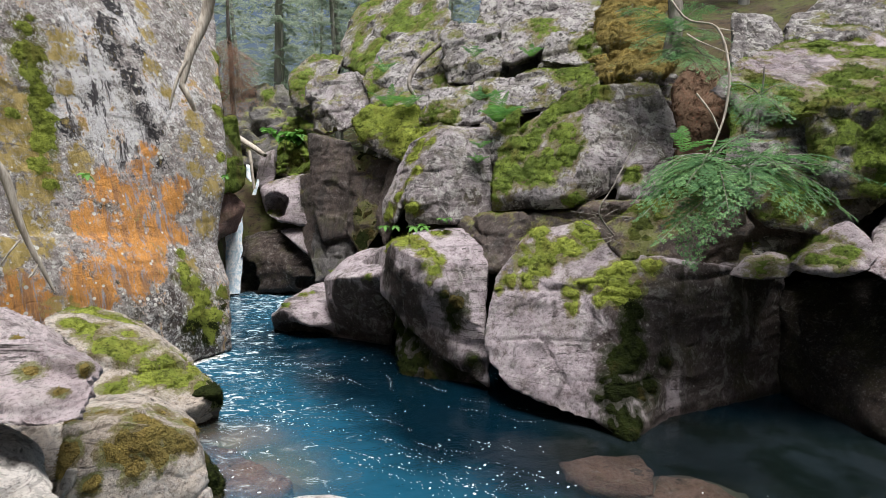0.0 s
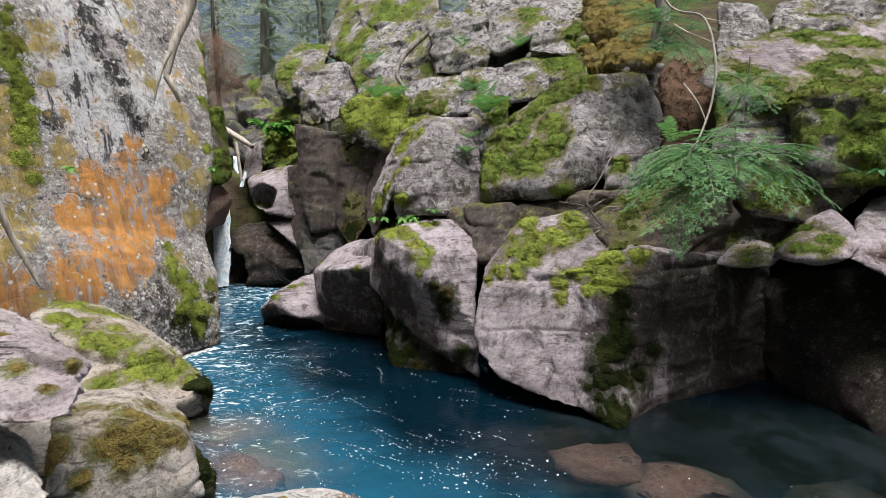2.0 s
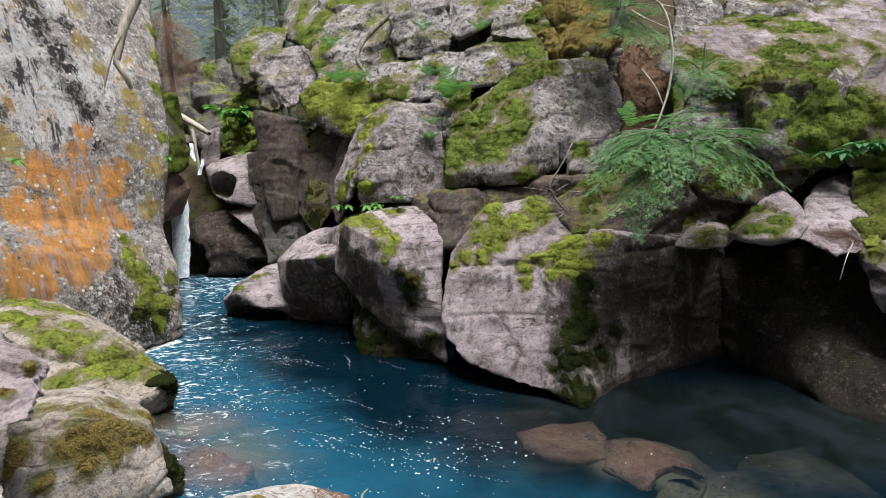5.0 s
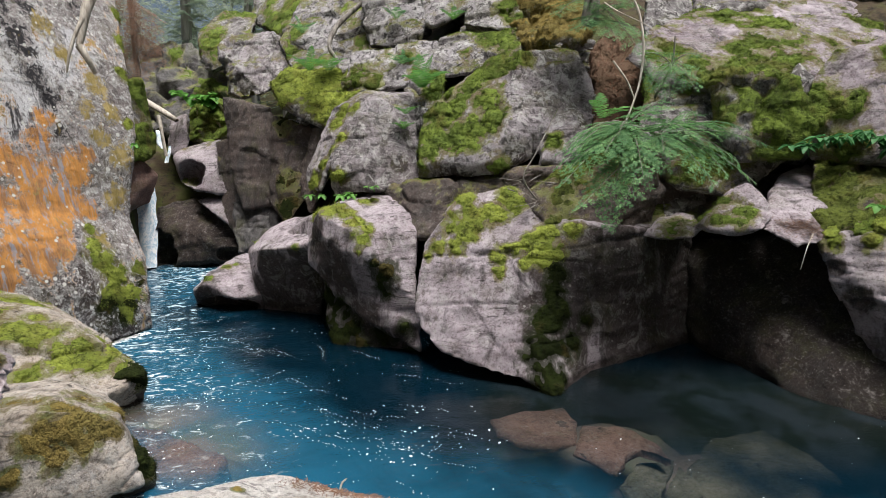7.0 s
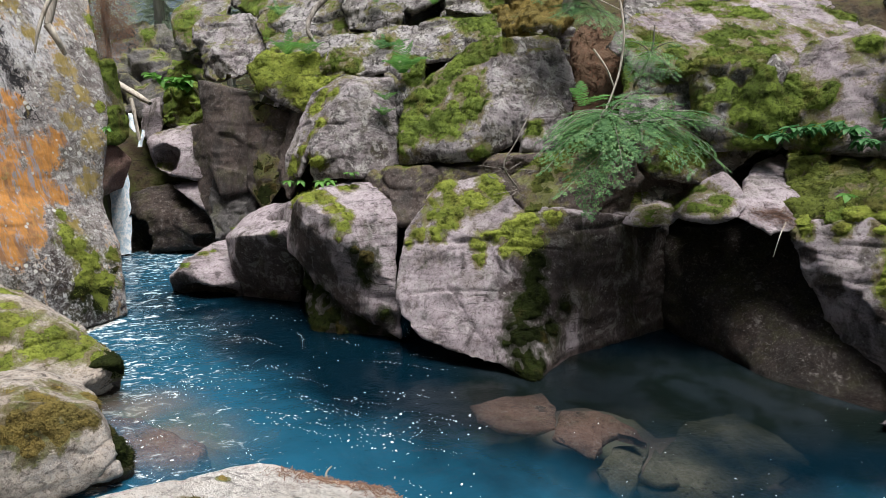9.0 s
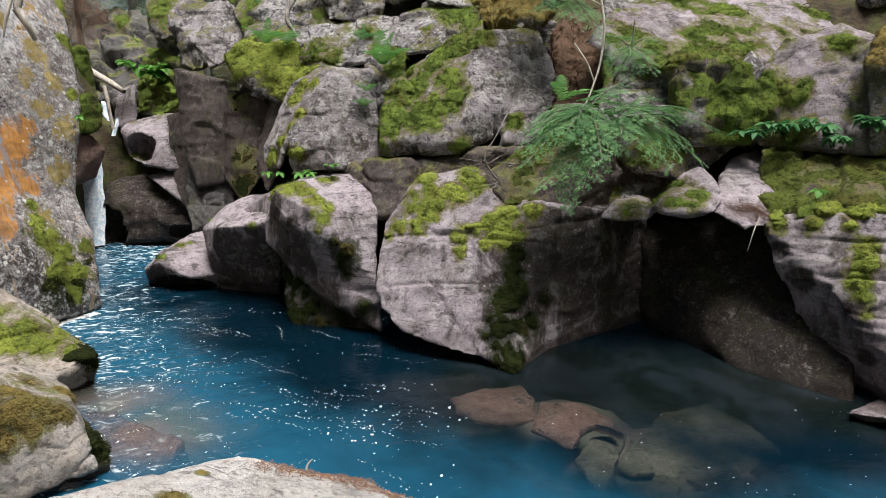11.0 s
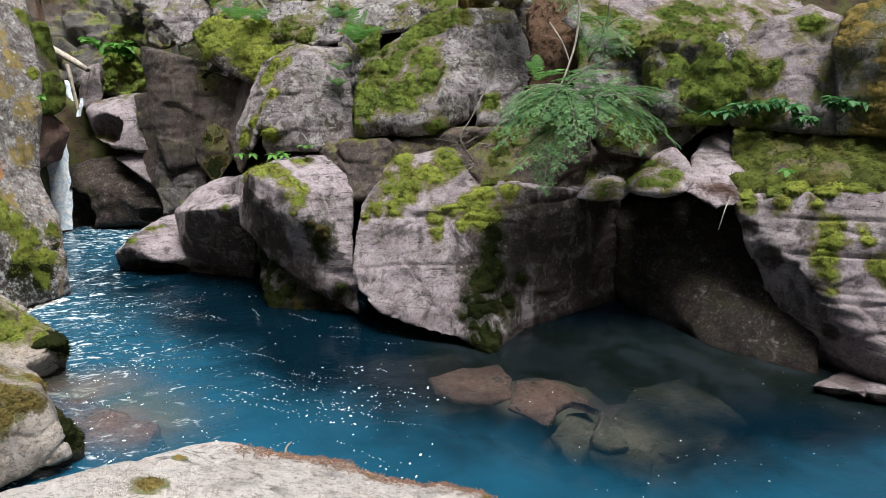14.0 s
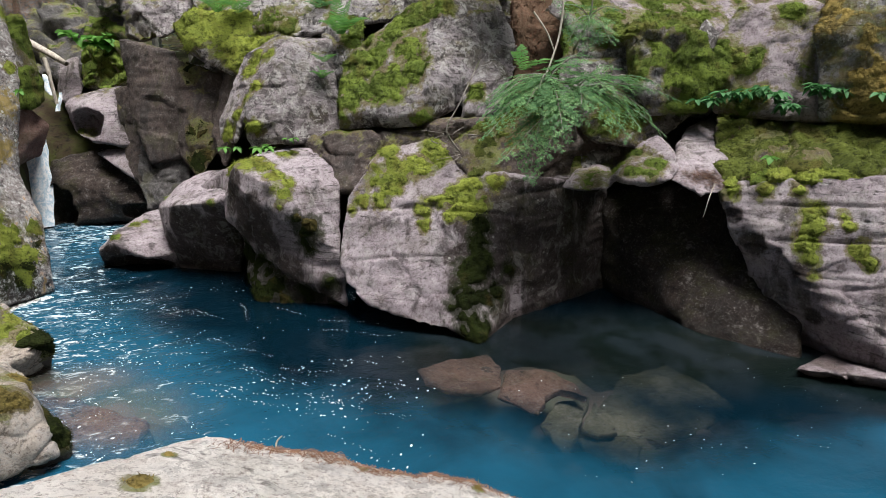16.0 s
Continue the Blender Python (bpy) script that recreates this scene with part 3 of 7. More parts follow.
# dark patches on the right flank mix seepage streaks with painted shade
rock("overhanging_boulder", "great pinkish-grey boulder with moss cap, overhanging the blue pool", [lobe([(1.28, 8.10, 2.16), (2.05, 8.00, 2.27), (0.67, 7.75, 1.54), (0.52, 7.30, 0.80), (0.55, 7.15, 0.54), (0.79, 6.85, 0.28), (1.41, 6.40, 0.14), (1.78, 6.25, 0.09), (1.90, 7.20, 1.56), (1.93, 6.75, 0.95), (2.57, 7.50, 1.84), (2.88, 6.95, 1.60), (2.78, 6.80, 0.93), (2.68, 6.65, 0.27)], (0.35, 1.90, -0.10), 0.80),
     lobe([(1.88, 6.80, 0.94), (1.93, 6.30, 0.42), (2.03, 6.02, -0.02), (1.78, 6.25, 0.09), (2.32, 6.35, -0.08), (2.66, 6.55, -0.04), (2.97, 6.90, 0.61), (2.33, 6.90, 1.05)], (0.50, 1.20, -0.20), 0.80),
     lobe([(1.92, 7.30, 1.69), (2.51, 7.35, 1.90), (3.24, 7.00, 1.80), (4.47, 7.50, 1.71), (4.78, 7.70, 0.65), (4.61, 7.40, -0.37), (3.30, 6.90, -0.17), (2.68, 6.60, -0.10), (2.17, 6.75, 0.24)], (0.70, 1.80, -0.17), 0.80)], mat="rock_pink", vox=0.032, strata=0.012, drip=[(2.12, 6.52, 0.75, 0.17), (1.99, 6.32, 0.48, 0.19), (2.02, 6.14, 0.22, 0.19), (1.92, 6.12, 0.06, 0.14), (2.24, 6.61, 0.92, 0.14), (2.25, 6.39, 0.45, 0.15), (2.24, 6.75, 1.09, 0.12), (2.33, 6.84, 1.28, 0.13), (2.05, 6.04, 0.10, 0.13), (2.41, 6.49, 0.48, 0.10), (2.67, 6.67, 0.69, 0.10)], moss=[(1.32, 8.08, 2.16, 0.17), (1.91, 7.91, 2.25, 0.18), (1.96, 7.76, 2.07, 0.16), (1.79, 7.68, 1.93, 0.14), (1.57, 7.74, 1.92, 0.16), (1.35, 7.81, 1.91, 0.15), (1.13, 7.84, 1.91, 0.12), (1.04, 7.76, 1.73, 0.13), (1.25, 7.61, 1.71, 0.14), (0.91, 7.63, 1.56, 0.12), (1.09, 7.54, 1.54, 0.12), (0.72, 7.62, 1.41, 0.08), (1.37, 7.67, 1.82, 0.12), (1.74, 7.27, 1.55, 0.10), (1.66, 7.22, 1.41, 0.10), (1.64, 7.11, 1.25, 0.10), (1.84, 7.22, 1.56, 0.12), (2.04, 7.20, 1.63, 0.16), (2.26, 7.21, 1.70, 0.18), (2.14, 7.01, 1.45, 0.15), (2.34, 7.01, 1.52, 0.14), (1.94, 7.04, 1.38, 0.10), (2.60, 7.16, 1.78, 0.12), (3.55, 7.68, 1.72, 0.14)], stain_shade=[(2.23, 6.83, 1.21, 0.22), (2.48, 6.78, 1.22, 0.30), (2.69, 6.73, 0.81, 0.35), (3.07, 6.87, 1.19, 0.40), (3.57, 7.06, 1.29, 0.45), (4.16, 7.33, 1.07, 0.45), (3.27, 6.92, 0.53, 0.40), (3.81, 7.14, 0.52, 0.45), (4.40, 7.39, 0.35, 0.45), (2.76, 7.01, 1.59, 0.30), (3.23, 6.96, 1.60, 0.30), (4.05, 7.31, 1.52, 0.35), (2.27, 6.50, 0.75, 0.22), (2.47, 6.43, 0.29, 0.22), (3.26, 6.84, 0.04, 0.30), (4.09, 7.19, -0.11, 0.30), (1.88, 6.76, 0.88, 0.12), (2.04, 6.76, 0.95, 0.14), (1.88, 6.49, 0.62, 0.10), (2.98, 6.86, 0.91, 0.35)], scoop=0.05, tone="moss_bright", smooth=3, rough=0.6, grooves=[(1.3, 0.025), (0.75, 0.025)])
# dark patches on the left face mix wet stain with painted overhang shade
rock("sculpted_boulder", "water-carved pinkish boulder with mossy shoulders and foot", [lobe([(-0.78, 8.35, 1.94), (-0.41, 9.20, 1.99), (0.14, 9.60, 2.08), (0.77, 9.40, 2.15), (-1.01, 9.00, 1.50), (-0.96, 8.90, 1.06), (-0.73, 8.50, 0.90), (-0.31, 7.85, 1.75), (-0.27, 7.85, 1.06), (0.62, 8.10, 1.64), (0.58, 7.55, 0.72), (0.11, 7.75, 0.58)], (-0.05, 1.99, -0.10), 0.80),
     lobe([(-0.84, 8.75, 0.92), (-0.27, 7.95, 1.06), (0.58, 7.60, 0.79), (0.62, 7.45, 0.04), (0.18, 7.75, 0.26), (-0.38, 8.10, 0.56), (-0.70, 8.60, 0.68)], (0.00, 1.90, -0.15), 0.80),
     lobe([(-0.79, 8.80, 0.72), (-0.74, 8.60, 0.31), (-0.56, 8.15, -0.03), (-0.14, 7.95, -0.15), (0.34, 7.75, -0.20), (0.64, 7.65, -0.14), (0.58, 7.80, 0.32), (-0.05, 8.10, 0.48), (-0.57, 8.50, 0.71)], (0.00, 1.80, -0.20), 0.80),
     lobe([(-1.43, 9.90, 1.43), (-1.03, 9.50, 1.74), (-0.77, 9.20, 1.81), (-0.87, 9.20, 1.46), (-0.79, 9.10, 0.74), (-1.20, 9.60, 1.11)], (0.10, 1.50, -0.10), 0.80)], mat="rock_pink", vox=0.032, drip=[(-0.61, 8.43, 0.46, 0.20), (-0.56, 8.18, 0.11, 0.22), (-0.22, 7.97, -0.03, 0.18), (-0.68, 8.60, 0.64, 0.15), (0.15, 7.68, 1.16, 0.14), (0.11, 7.72, 0.88, 0.12), (0.37, 7.53, 0.41, 0.10), (0.11, 7.88, 0.21, 0.14), (0.46, 7.71, -0.06, 0.10), (-0.39, 8.17, 0.28, 0.18), (-0.00, 7.71, 1.32, 0.10)], stain_shade=[(-0.81, 8.57, 1.48, 0.30), (-0.62, 8.21, 1.29, 0.32), (-0.50, 8.21, 1.00, 0.26), (-0.72, 8.39, 1.00, 0.25), (-0.42, 8.21, 0.79, 0.25), (-0.17, 7.98, 0.43, 0.28), (0.11, 7.93, 0.11, 0.25), (0.41, 7.57, 0.32, 0.16), (-0.79, 8.37, 1.73, 0.20), (0.26, 7.67, 1.01, 0.12)], moss=[(-0.81, 8.66, 1.92, 0.13), (-0.58, 8.43, 1.97, 0.14), (-0.37, 8.37, 1.92, 0.12), (-0.24, 8.09, 1.81, 0.13), (-0.16, 7.80, 1.61, 0.11), (-0.08, 8.01, 1.74, 0.09), (-0.08, 8.71, 2.02, 0.12), (-0.46, 8.55, 2.00, 0.10), (-0.20, 7.75, 1.47, 0.06)], scoop=0.12, tone="moss_bright", smooth=3, rough=0.7)
# dark patches on the front are wetness plus the overhang's shade, painted
rock("slanting_boulder", "dark slanting pinkish boulder at the waterline", [lobe([(-2.25, 10.60, 0.94), (-2.23, 10.80, 1.02), (-1.90, 10.90, 1.27), (-1.53, 11.00, 1.46), (-1.16, 10.60, 1.55), (-1.86, 9.45, 1.22), (-1.22, 9.05, 1.31), (-0.85, 9.00, 1.41), (-2.02, 10.00, 0.42), (-1.93, 10.20, -0.19), (-0.92, 9.60, -0.00), (-0.81, 9.40, 0.57)], (-0.10, 1.70, -0.13), 0.80)], mat="rock_pink", vox=0.04, stain_shade=[(-1.58, 9.49, 0.84, 0.40), (-1.18, 9.33, 0.78, 0.40), (-1.86, 9.90, 0.34, 0.35), (-1.43, 9.66, 0.30, 0.40), (-1.78, 9.56, 0.92, 0.20), (-1.12, 9.55, 0.23, 0.30), (-1.23, 9.11, 1.21, 0.15)], moss=[(-2.10, 10.68, 1.12, 0.05), (-1.23, 9.08, 1.32, 0.06)], scoop=0.05, smooth=2, rough=0.5)
# dark patches paint shade into the hollow under the pale top
rock("low_boulder", "low boulder with pale top and dark hollow below", [lobe([(-3.01, 10.70, 0.58), (-2.75, 11.20, 0.68), (-2.44, 11.50, 0.75), (-1.92, 10.00, 0.29), (-2.37, 9.95, 0.26), (-2.67, 10.05, 0.39), (-2.92, 10.15, 0.53), (-3.20, 10.35, 0.34), (-3.28, 10.75, -0.10), (-1.94, 10.15, -0.08), (-2.64, 10.60, -0.17)], (-0.10, 1.20, -0.20), 0.80)], mat="rock_pink", vox=0.03, carve=[(-2.70, 10.20, 0.01, 0.62, 0.35, 0.26)], moss=[(-2.92, 10.36, 0.57, 0.07), (-2.72, 10.84, 0.63, 0.07), (-2.55, 10.95, 0.65, 0.04)], scoop=0.03, smooth=2, rough=0.4, stain_shade=[(-2.96, 10.28, 0.25, 0.25), (-2.72, 10.53, 0.01, 0.30), (-2.28, 10.41, -0.01, 0.25), (-3.15, 10.54, 0.07, 0.20)])
rock("tilted_block", "tilted grey-pink block with moss on its edge", [lobe([(-0.62, 10.40, 3.44), (-0.28, 10.20, 3.54), (-0.01, 10.20, 3.74), (0.82, 10.10, 3.73), (0.76, 9.55, 2.99), (0.76, 9.15, 2.23), (0.05, 9.05, 2.12), (-0.58, 9.30, 2.06), (-0.61, 9.20, 2.59), (-0.13, 9.45, 3.23), (0.06, 9.65, 3.55)], (0.00, 1.90, 0.00), 0.80),
     lobe([(-0.62, 10.35, 3.44), (-0.37, 10.00, 3.38), (-0.57, 9.30, 2.69), (-0.78, 9.40, 2.13), (-1.03, 9.80, 2.17), (-1.06, 9.90, 2.38), (-0.90, 10.00, 2.59), (-0.71, 10.20, 3.00)], (0.00, 1.90, 0.00), 0.80)], mat="rock_mauve", vox=0.033, moss=[(-0.52, 9.95, 3.24, 0.15), (-0.45, 9.51, 3.00, 0.12), (-0.57, 9.46, 2.82, 0.12), (-0.73, 9.46, 2.59, 0.10), (-0.89, 9.55, 2.31, 0.12), (-0.94, 9.62, 2.18, 0.10), (-0.44, 9.13, 2.38, 0.10), (-0.58, 9.17, 2.42, 0.10), (-0.23, 9.88, 3.47, 0.13), (-0.43, 10.07, 3.41, 0.14)], scoop=0.04, chunk=0.015, smooth=1, rough=0.6, tone="moss_bright", cover=0.02, stain_shade=[(0.50, 9.24, 2.55, 0.12)])
rock("mossy_block", "large angular block, mossy sloping side and bare grey face", [lobe([(0.87, 9.30, 3.28), (1.99, 9.60, 4.23), (2.33, 9.10, 4.27), (2.07, 8.55, 3.47), (1.90, 8.20, 2.98), (1.39, 8.35, 2.75), (0.75, 8.70, 2.57), (0.70, 8.80, 2.31), (1.79, 8.15, 2.45), (1.82, 8.05, 2.63)], (0.30, 1.70, 0.02), 0.80),
     lobe([(2.31, 9.00, 4.25), (3.07, 9.30, 4.37), (3.36, 9.20, 4.31), (3.47, 8.90, 3.78), (3.65, 8.75, 3.39), (2.92, 8.45, 2.98), (2.45, 8.35, 2.70), (1.81, 8.12, 2.46), (1.89, 8.15, 2.98), (2.08, 8.50, 3.51)], (0.50, 1.60, 0.02), 0.80),
     lobe([(2.61, 8.50, 2.98), (2.97, 8.50, 3.38), (3.42, 8.50, 3.28), (3.16, 8.20, 2.97), (2.45, 8.05, 2.63), (2.42, 8.20, 2.42), (2.98, 8.10, 2.58)], (0.50, 1.20, 0.00), 0.80)], mat="rock_mauve", vox=0.034, moss=[(1.04, 9.26, 3.39, 0.21), (1.19, 9.05, 3.25, 0.26), (1.37, 9.08, 3.42, 0.29), (1.55, 9.13, 3.64, 0.29), (1.79, 9.26, 3.91, 0.26), (2.00, 9.22, 4.03, 0.23), (2.17, 9.21, 4.16, 0.23), (2.38, 9.00, 4.21, 0.18), (1.75, 8.78, 3.49, 0.26), (1.78, 8.49, 3.23, 0.21), (1.56, 8.63, 3.15, 0.26), (1.32, 8.68, 2.99, 0.26), (1.07, 8.75, 2.91, 0.23), (0.90, 8.72, 2.74, 0.20), (0.89, 9.07, 3.03, 0.18), (1.45, 8.48, 2.91, 0.16), (0.77, 8.70, 2.57, 0.13), (1.87, 8.13, 2.59, 0.13), (2.68, 8.20, 2.90, 0.13), (1.28, 9.37, 3.66, 0.18)], chunk=0.02, smooth=1, cover=0.02, rough=0.6, stain_shade=[(1.21, 8.49, 2.45, 0.20), (2.13, 8.20, 2.66, 0.15)])
# recess shade is carried by this rock's dark colour
rock("recessed_rock", "shaded rock recessed between the boulders", [lobe([(0.14, 9.30, 2.25), (0.81, 8.60, 2.34), (1.87, 8.10, 2.42), (2.86, 8.00, 2.59), (3.58, 7.80, 2.06), (2.48, 7.90, 1.58), (0.61, 8.20, 1.54), (0.13, 8.90, 1.60)], (0.28, 1.47, -0.05), 0.80)], mat="rock_damp_shaded", vox=0.05, cover=0.28, tone="moss_deep", chunk=0.04)
# the shade of the hollow is painted here as near-black brown
rock("cave_wall", "smooth dim rock wall at the back of the hollow", [lobe([(4.32, 7.90, 1.50), (4.61, 7.50, -0.54), (4.58, 6.90, -0.43), (4.86, 5.57, -0.12), (5.44, 4.58, -0.12), (6.62, 6.10, 1.71), (5.66, 6.90, 1.61)], (0.93, 1.17, -0.13), 0.80)], mat="rock_dark_shaded", vox=0.05, scoop=0.15, smooth=8, rough=0.6)
rock("right_bank_rock", "layered pinkish rock face with moss streaks above the pool", [lobe([(5.08, 5.90, 1.74), (5.17, 5.70, 1.28), (5.41, 5.50, 0.80), (5.74, 5.30, 0.01), (6.09, 5.00, -0.28), (6.00, 3.79, 0.12), (6.76, 2.92, 0.10), (8.29, 4.20, 1.96), (6.46, 4.90, 2.05), (6.03, 5.20, 1.97), (5.32, 5.80, 1.88)], (1.24, 1.01, -0.12), 0.80)], mat="rock_pink", vox=0.03, strata=0.025, stain_shade=[(5.57, 4.87, 1.00, 0.14), (5.67, 4.77, 0.47, 0.14), (5.30, 5.46, 1.19, 0.16), (5.48, 4.83, 0.11, 0.23), (5.67, 4.26, 0.08, 0.23), (5.19, 5.67, 1.50, 0.11)], moss=[(5.77, 5.12, 1.65, 0.12), (5.69, 5.01, 1.49, 0.13), (5.61, 4.97, 1.30, 0.12), (5.60, 4.88, 1.13, 0.09), (5.61, 4.82, 0.94, 0.06), (5.97, 4.92, 1.62, 0.07), (5.95, 4.81, 1.52, 0.06), (5.16, 5.79, 1.76, 0.10), (5.95, 4.63, 1.30, 0.09), (6.03, 4.53, 1.13, 0.07), (5.46, 5.54, 1.83, 0.10), (5.73, 5.28, 1.86, 0.10)], chunk=0.02, tone="moss_bright", rough=0.7, grooves=[(1.5, 0.06), (1.1, 0.03), (0.75, 0.05), (0.4, 0.03)])
rock("foot_ledge", "wet reddish ledge at the waterline", [lobe([(4.96, 4.32, 0.15), (5.68, 3.85, 0.15), (7.14, 3.14, 0.15), (7.20, 3.08, -0.20), (6.03, 4.05, -0.20), (5.28, 4.58, -0.10)], (0.84, 0.53, -0.13), 0.80)], mat="rock_pink", vox=0.05)
rock("cave_lintel", "moss-topped boulder roofing the dark hollow", [lobe([(3.95, 6.50, 1.88), (4.15, 6.50, 2.05), (4.46, 6.70, 2.27), (4.73, 6.70, 2.37), (4.79, 6.40, 2.22), (4.67, 6.10, 2.01), (4.50, 6.00, 1.87), (4.03, 6.25, 1.84)], (1.02, 1.48, -0.07), 0.80),
     lobe([(3.48, 7.00, 1.66), (3.73, 7.10, 1.86), (4.02, 7.00, 1.90), (4.08, 6.60, 1.87), (3.95, 6.50, 1.72), (3.66, 6.70, 1.66)], (0.88, 1.57, -0.08), 0.80)], mat="rock_pink", vox=0.035, moss=[(4.37, 6.59, 2.17, 0.16), (4.46, 6.32, 2.09, 0.14), (4.16, 6.35, 1.99, 0.12), (4.31, 6.21, 1.97, 0.10), (4.14, 6.72, 1.94, 0.10)], smooth=4, scoop=0.06, cover=0.22)
rock("wet_slab", "wet pinkish slab in a groove above the hollow", [lobe([(4.49, 6.05, 1.89), (4.87, 6.50, 2.17), (5.46, 7.10, 2.44), (5.96, 7.20, 2.58), (5.77, 6.10, 2.04), (5.13, 5.80, 1.76), (4.77, 5.80, 1.71), (4.59, 5.95, 1.83)], (0.88, 1.09, -0.05), 0.80)], mat="rock_pink", vox=0.035, smooth=5, rough=0.6)
rock("mossy_shelf", "moss-covered shelf of earth and rock", [lobe([(5.18, 6.00, 1.72), (5.36, 5.95, 1.94), (5.96, 5.50, 1.84), (6.61, 5.00, 1.98), (7.67, 4.40, 2.14), (9.40, 5.60, 2.81), (7.81, 6.10, 2.65), (6.83, 6.50, 2.65), (5.87, 7.00, 2.63), (5.22, 6.30, 1.96)], (0.75, 0.66, -0.03), 0.80)], mat="rock_damp_shaded", cover=0.52, vox=0.04, chunk=0.05, rough=2.2, tone="moss_deep", smooth=4)
rock("mossy_hummock", "cushion of yellow-green moss on the lip of the shelf", [np.array([(5.16, 5.85, 1.80), (5.21, 5.77, 1.78), (5.37, 5.76, 1.77), (5.53, 5.82, 1.80), (5.53, 5.95, 1.84), (5.33, 6.01, 1.85), (5.19, 5.96, 1.84), (5.27, 5.87, 1.91), (5.40, 5.89, 1.93)])], mat="rock_damp_shaded", vox=0.03, cover=0.8, thick=0.04, rough=1.2, smooth=4, tone="moss_bright")
rock("mossy_hummock", "cushion of yellow-green moss on the lip of the shelf", [np.array([(5.38, 5.79, 1.87), (5.44, 5.69, 1.85), (5.64, 5.67, 1.84), (5.82, 5.74, 1.87), (5.81, 5.90, 1.91), (5.59, 5.97, 1.92), (5.40, 5.92, 1.91), (5.53, 5.80, 1.98), (5.69, 5.83, 2.00)])], mat="rock_damp_shaded", vox=0.03, cover=0.8, thick=0.04, rough=1.2, smooth=4, tone="moss_green")
rock("mossy_hummock", "cushion of yellow-green moss on the lip of the shelf", [np.array([(5.54, 5.58, 1.92), (5.65, 5.47, 1.90), (5.85, 5.46, 1.89), (6.08, 5.54, 1.92), (6.06, 5.71, 1.96), (5.81, 5.79, 1.97), (5.62, 5.72, 1.96), (5.73, 5.60, 2.03), (5.91, 5.63, 2.05)])], mat="rock_damp_shaded", vox=0.03, cover=0.8, thick=0.04, rough=1.2, smooth=4, tone="moss_bright")
rock("mossy_hummock", "cushion of yellow-green moss on the lip of the shelf", [np.array([(5.72, 5.38, 1.91), (5.87, 5.26, 1.89), (6.08, 5.25, 1.88), (6.28, 5.33, 1.91), (6.31, 5.51, 1.95), (6.02, 5.60, 1.96), (5.75, 5.53, 1.95), (5.95, 5.40, 2.02), (6.12, 5.43, 2.04)])], mat="rock_damp_shaded", vox=0.03, cover=0.8, thick=0.04, rough=1.2, smooth=4, tone="moss_bright")
rock("mossy_hummock", "cushion of yellow-green moss on the lip of the shelf", [np.array([(6.02, 5.20, 1.93), (6.11, 5.09, 1.91), (6.30, 5.08, 1.90), (6.48, 5.16, 1.93), (6.50, 5.33, 1.97), (6.24, 5.41, 1.98), (6.02, 5.34, 1.97), (6.17, 5.22, 2.04), (6.33, 5.25, 2.06)])], mat="rock_damp_shaded", vox=0.03, cover=0.8, thick=0.04, rough=1.2, smooth=4, tone="moss_bright")
rock("mossy_buttress", "rounded buttress under a thick coat of moss", [lobe([(4.59, 7.50, 3.71), (5.10, 7.40, 3.87), (5.52, 7.00, 3.70), (5.65, 6.80, 3.02), (5.45, 6.70, 2.64), (4.86, 7.10, 2.58), (4.70, 7.50, 3.01)], (0.85, 1.24, 0.01), 0.80)], mat="rock_grey", cover=0.75, vox=0.04, rough=2.0, tone="moss_green", smooth=4)
rock("split_slab", "tilted slab between the mossy boulders", [lobe([(5.31, 7.20, 3.39), (5.80, 7.40, 3.93), (5.91, 7.20, 3.70), (5.64, 7.00, 2.87), (5.44, 7.00, 3.02)], (0.93, 1.18, 0.02), 0.80)], mat="rock_grey", vox=0.05)
rock("grey_bank_rock", "long grey boulder with mossy flanks", [lobe([(5.54, 7.00, 3.24), (5.86, 7.20, 3.70), (6.18, 7.20, 4.03), (6.81, 7.00, 4.21), (6.97, 6.40, 4.01), (6.86, 6.00, 2.60), (6.35, 6.20, 2.56), (5.69, 6.90, 2.60)], (1.02, 1.10, 0.02), 0.80)], mat="rock_pink", vox=0.04, moss=[(5.69, 6.90, 3.24, 0.27), (6.02, 6.67, 3.31, 0.18), (5.85, 6.71, 2.91, 0.25), (6.57, 6.71, 3.96, 0.19), (5.82, 6.99, 3.46, 0.20), (6.09, 6.48, 2.95, 0.12)], scoop=0.08, chunk=0.02, smooth=5, cover=0.22)
rock("brown_bank_rock", "brown boulder hung with moss above ferny ledge", [lobe([(6.47, 6.20, 3.64), (6.75, 6.30, 4.06), (7.22, 6.00, 4.29), (7.82, 5.00, 4.28), (7.84, 4.60, 2.55), (7.21, 5.60, 2.54), (6.59, 6.00, 2.57)], (1.17, 0.93, 0.02), 0.80)], mat="rock_grey", cover=0.75, vox=0.035, tone="moss_gold")
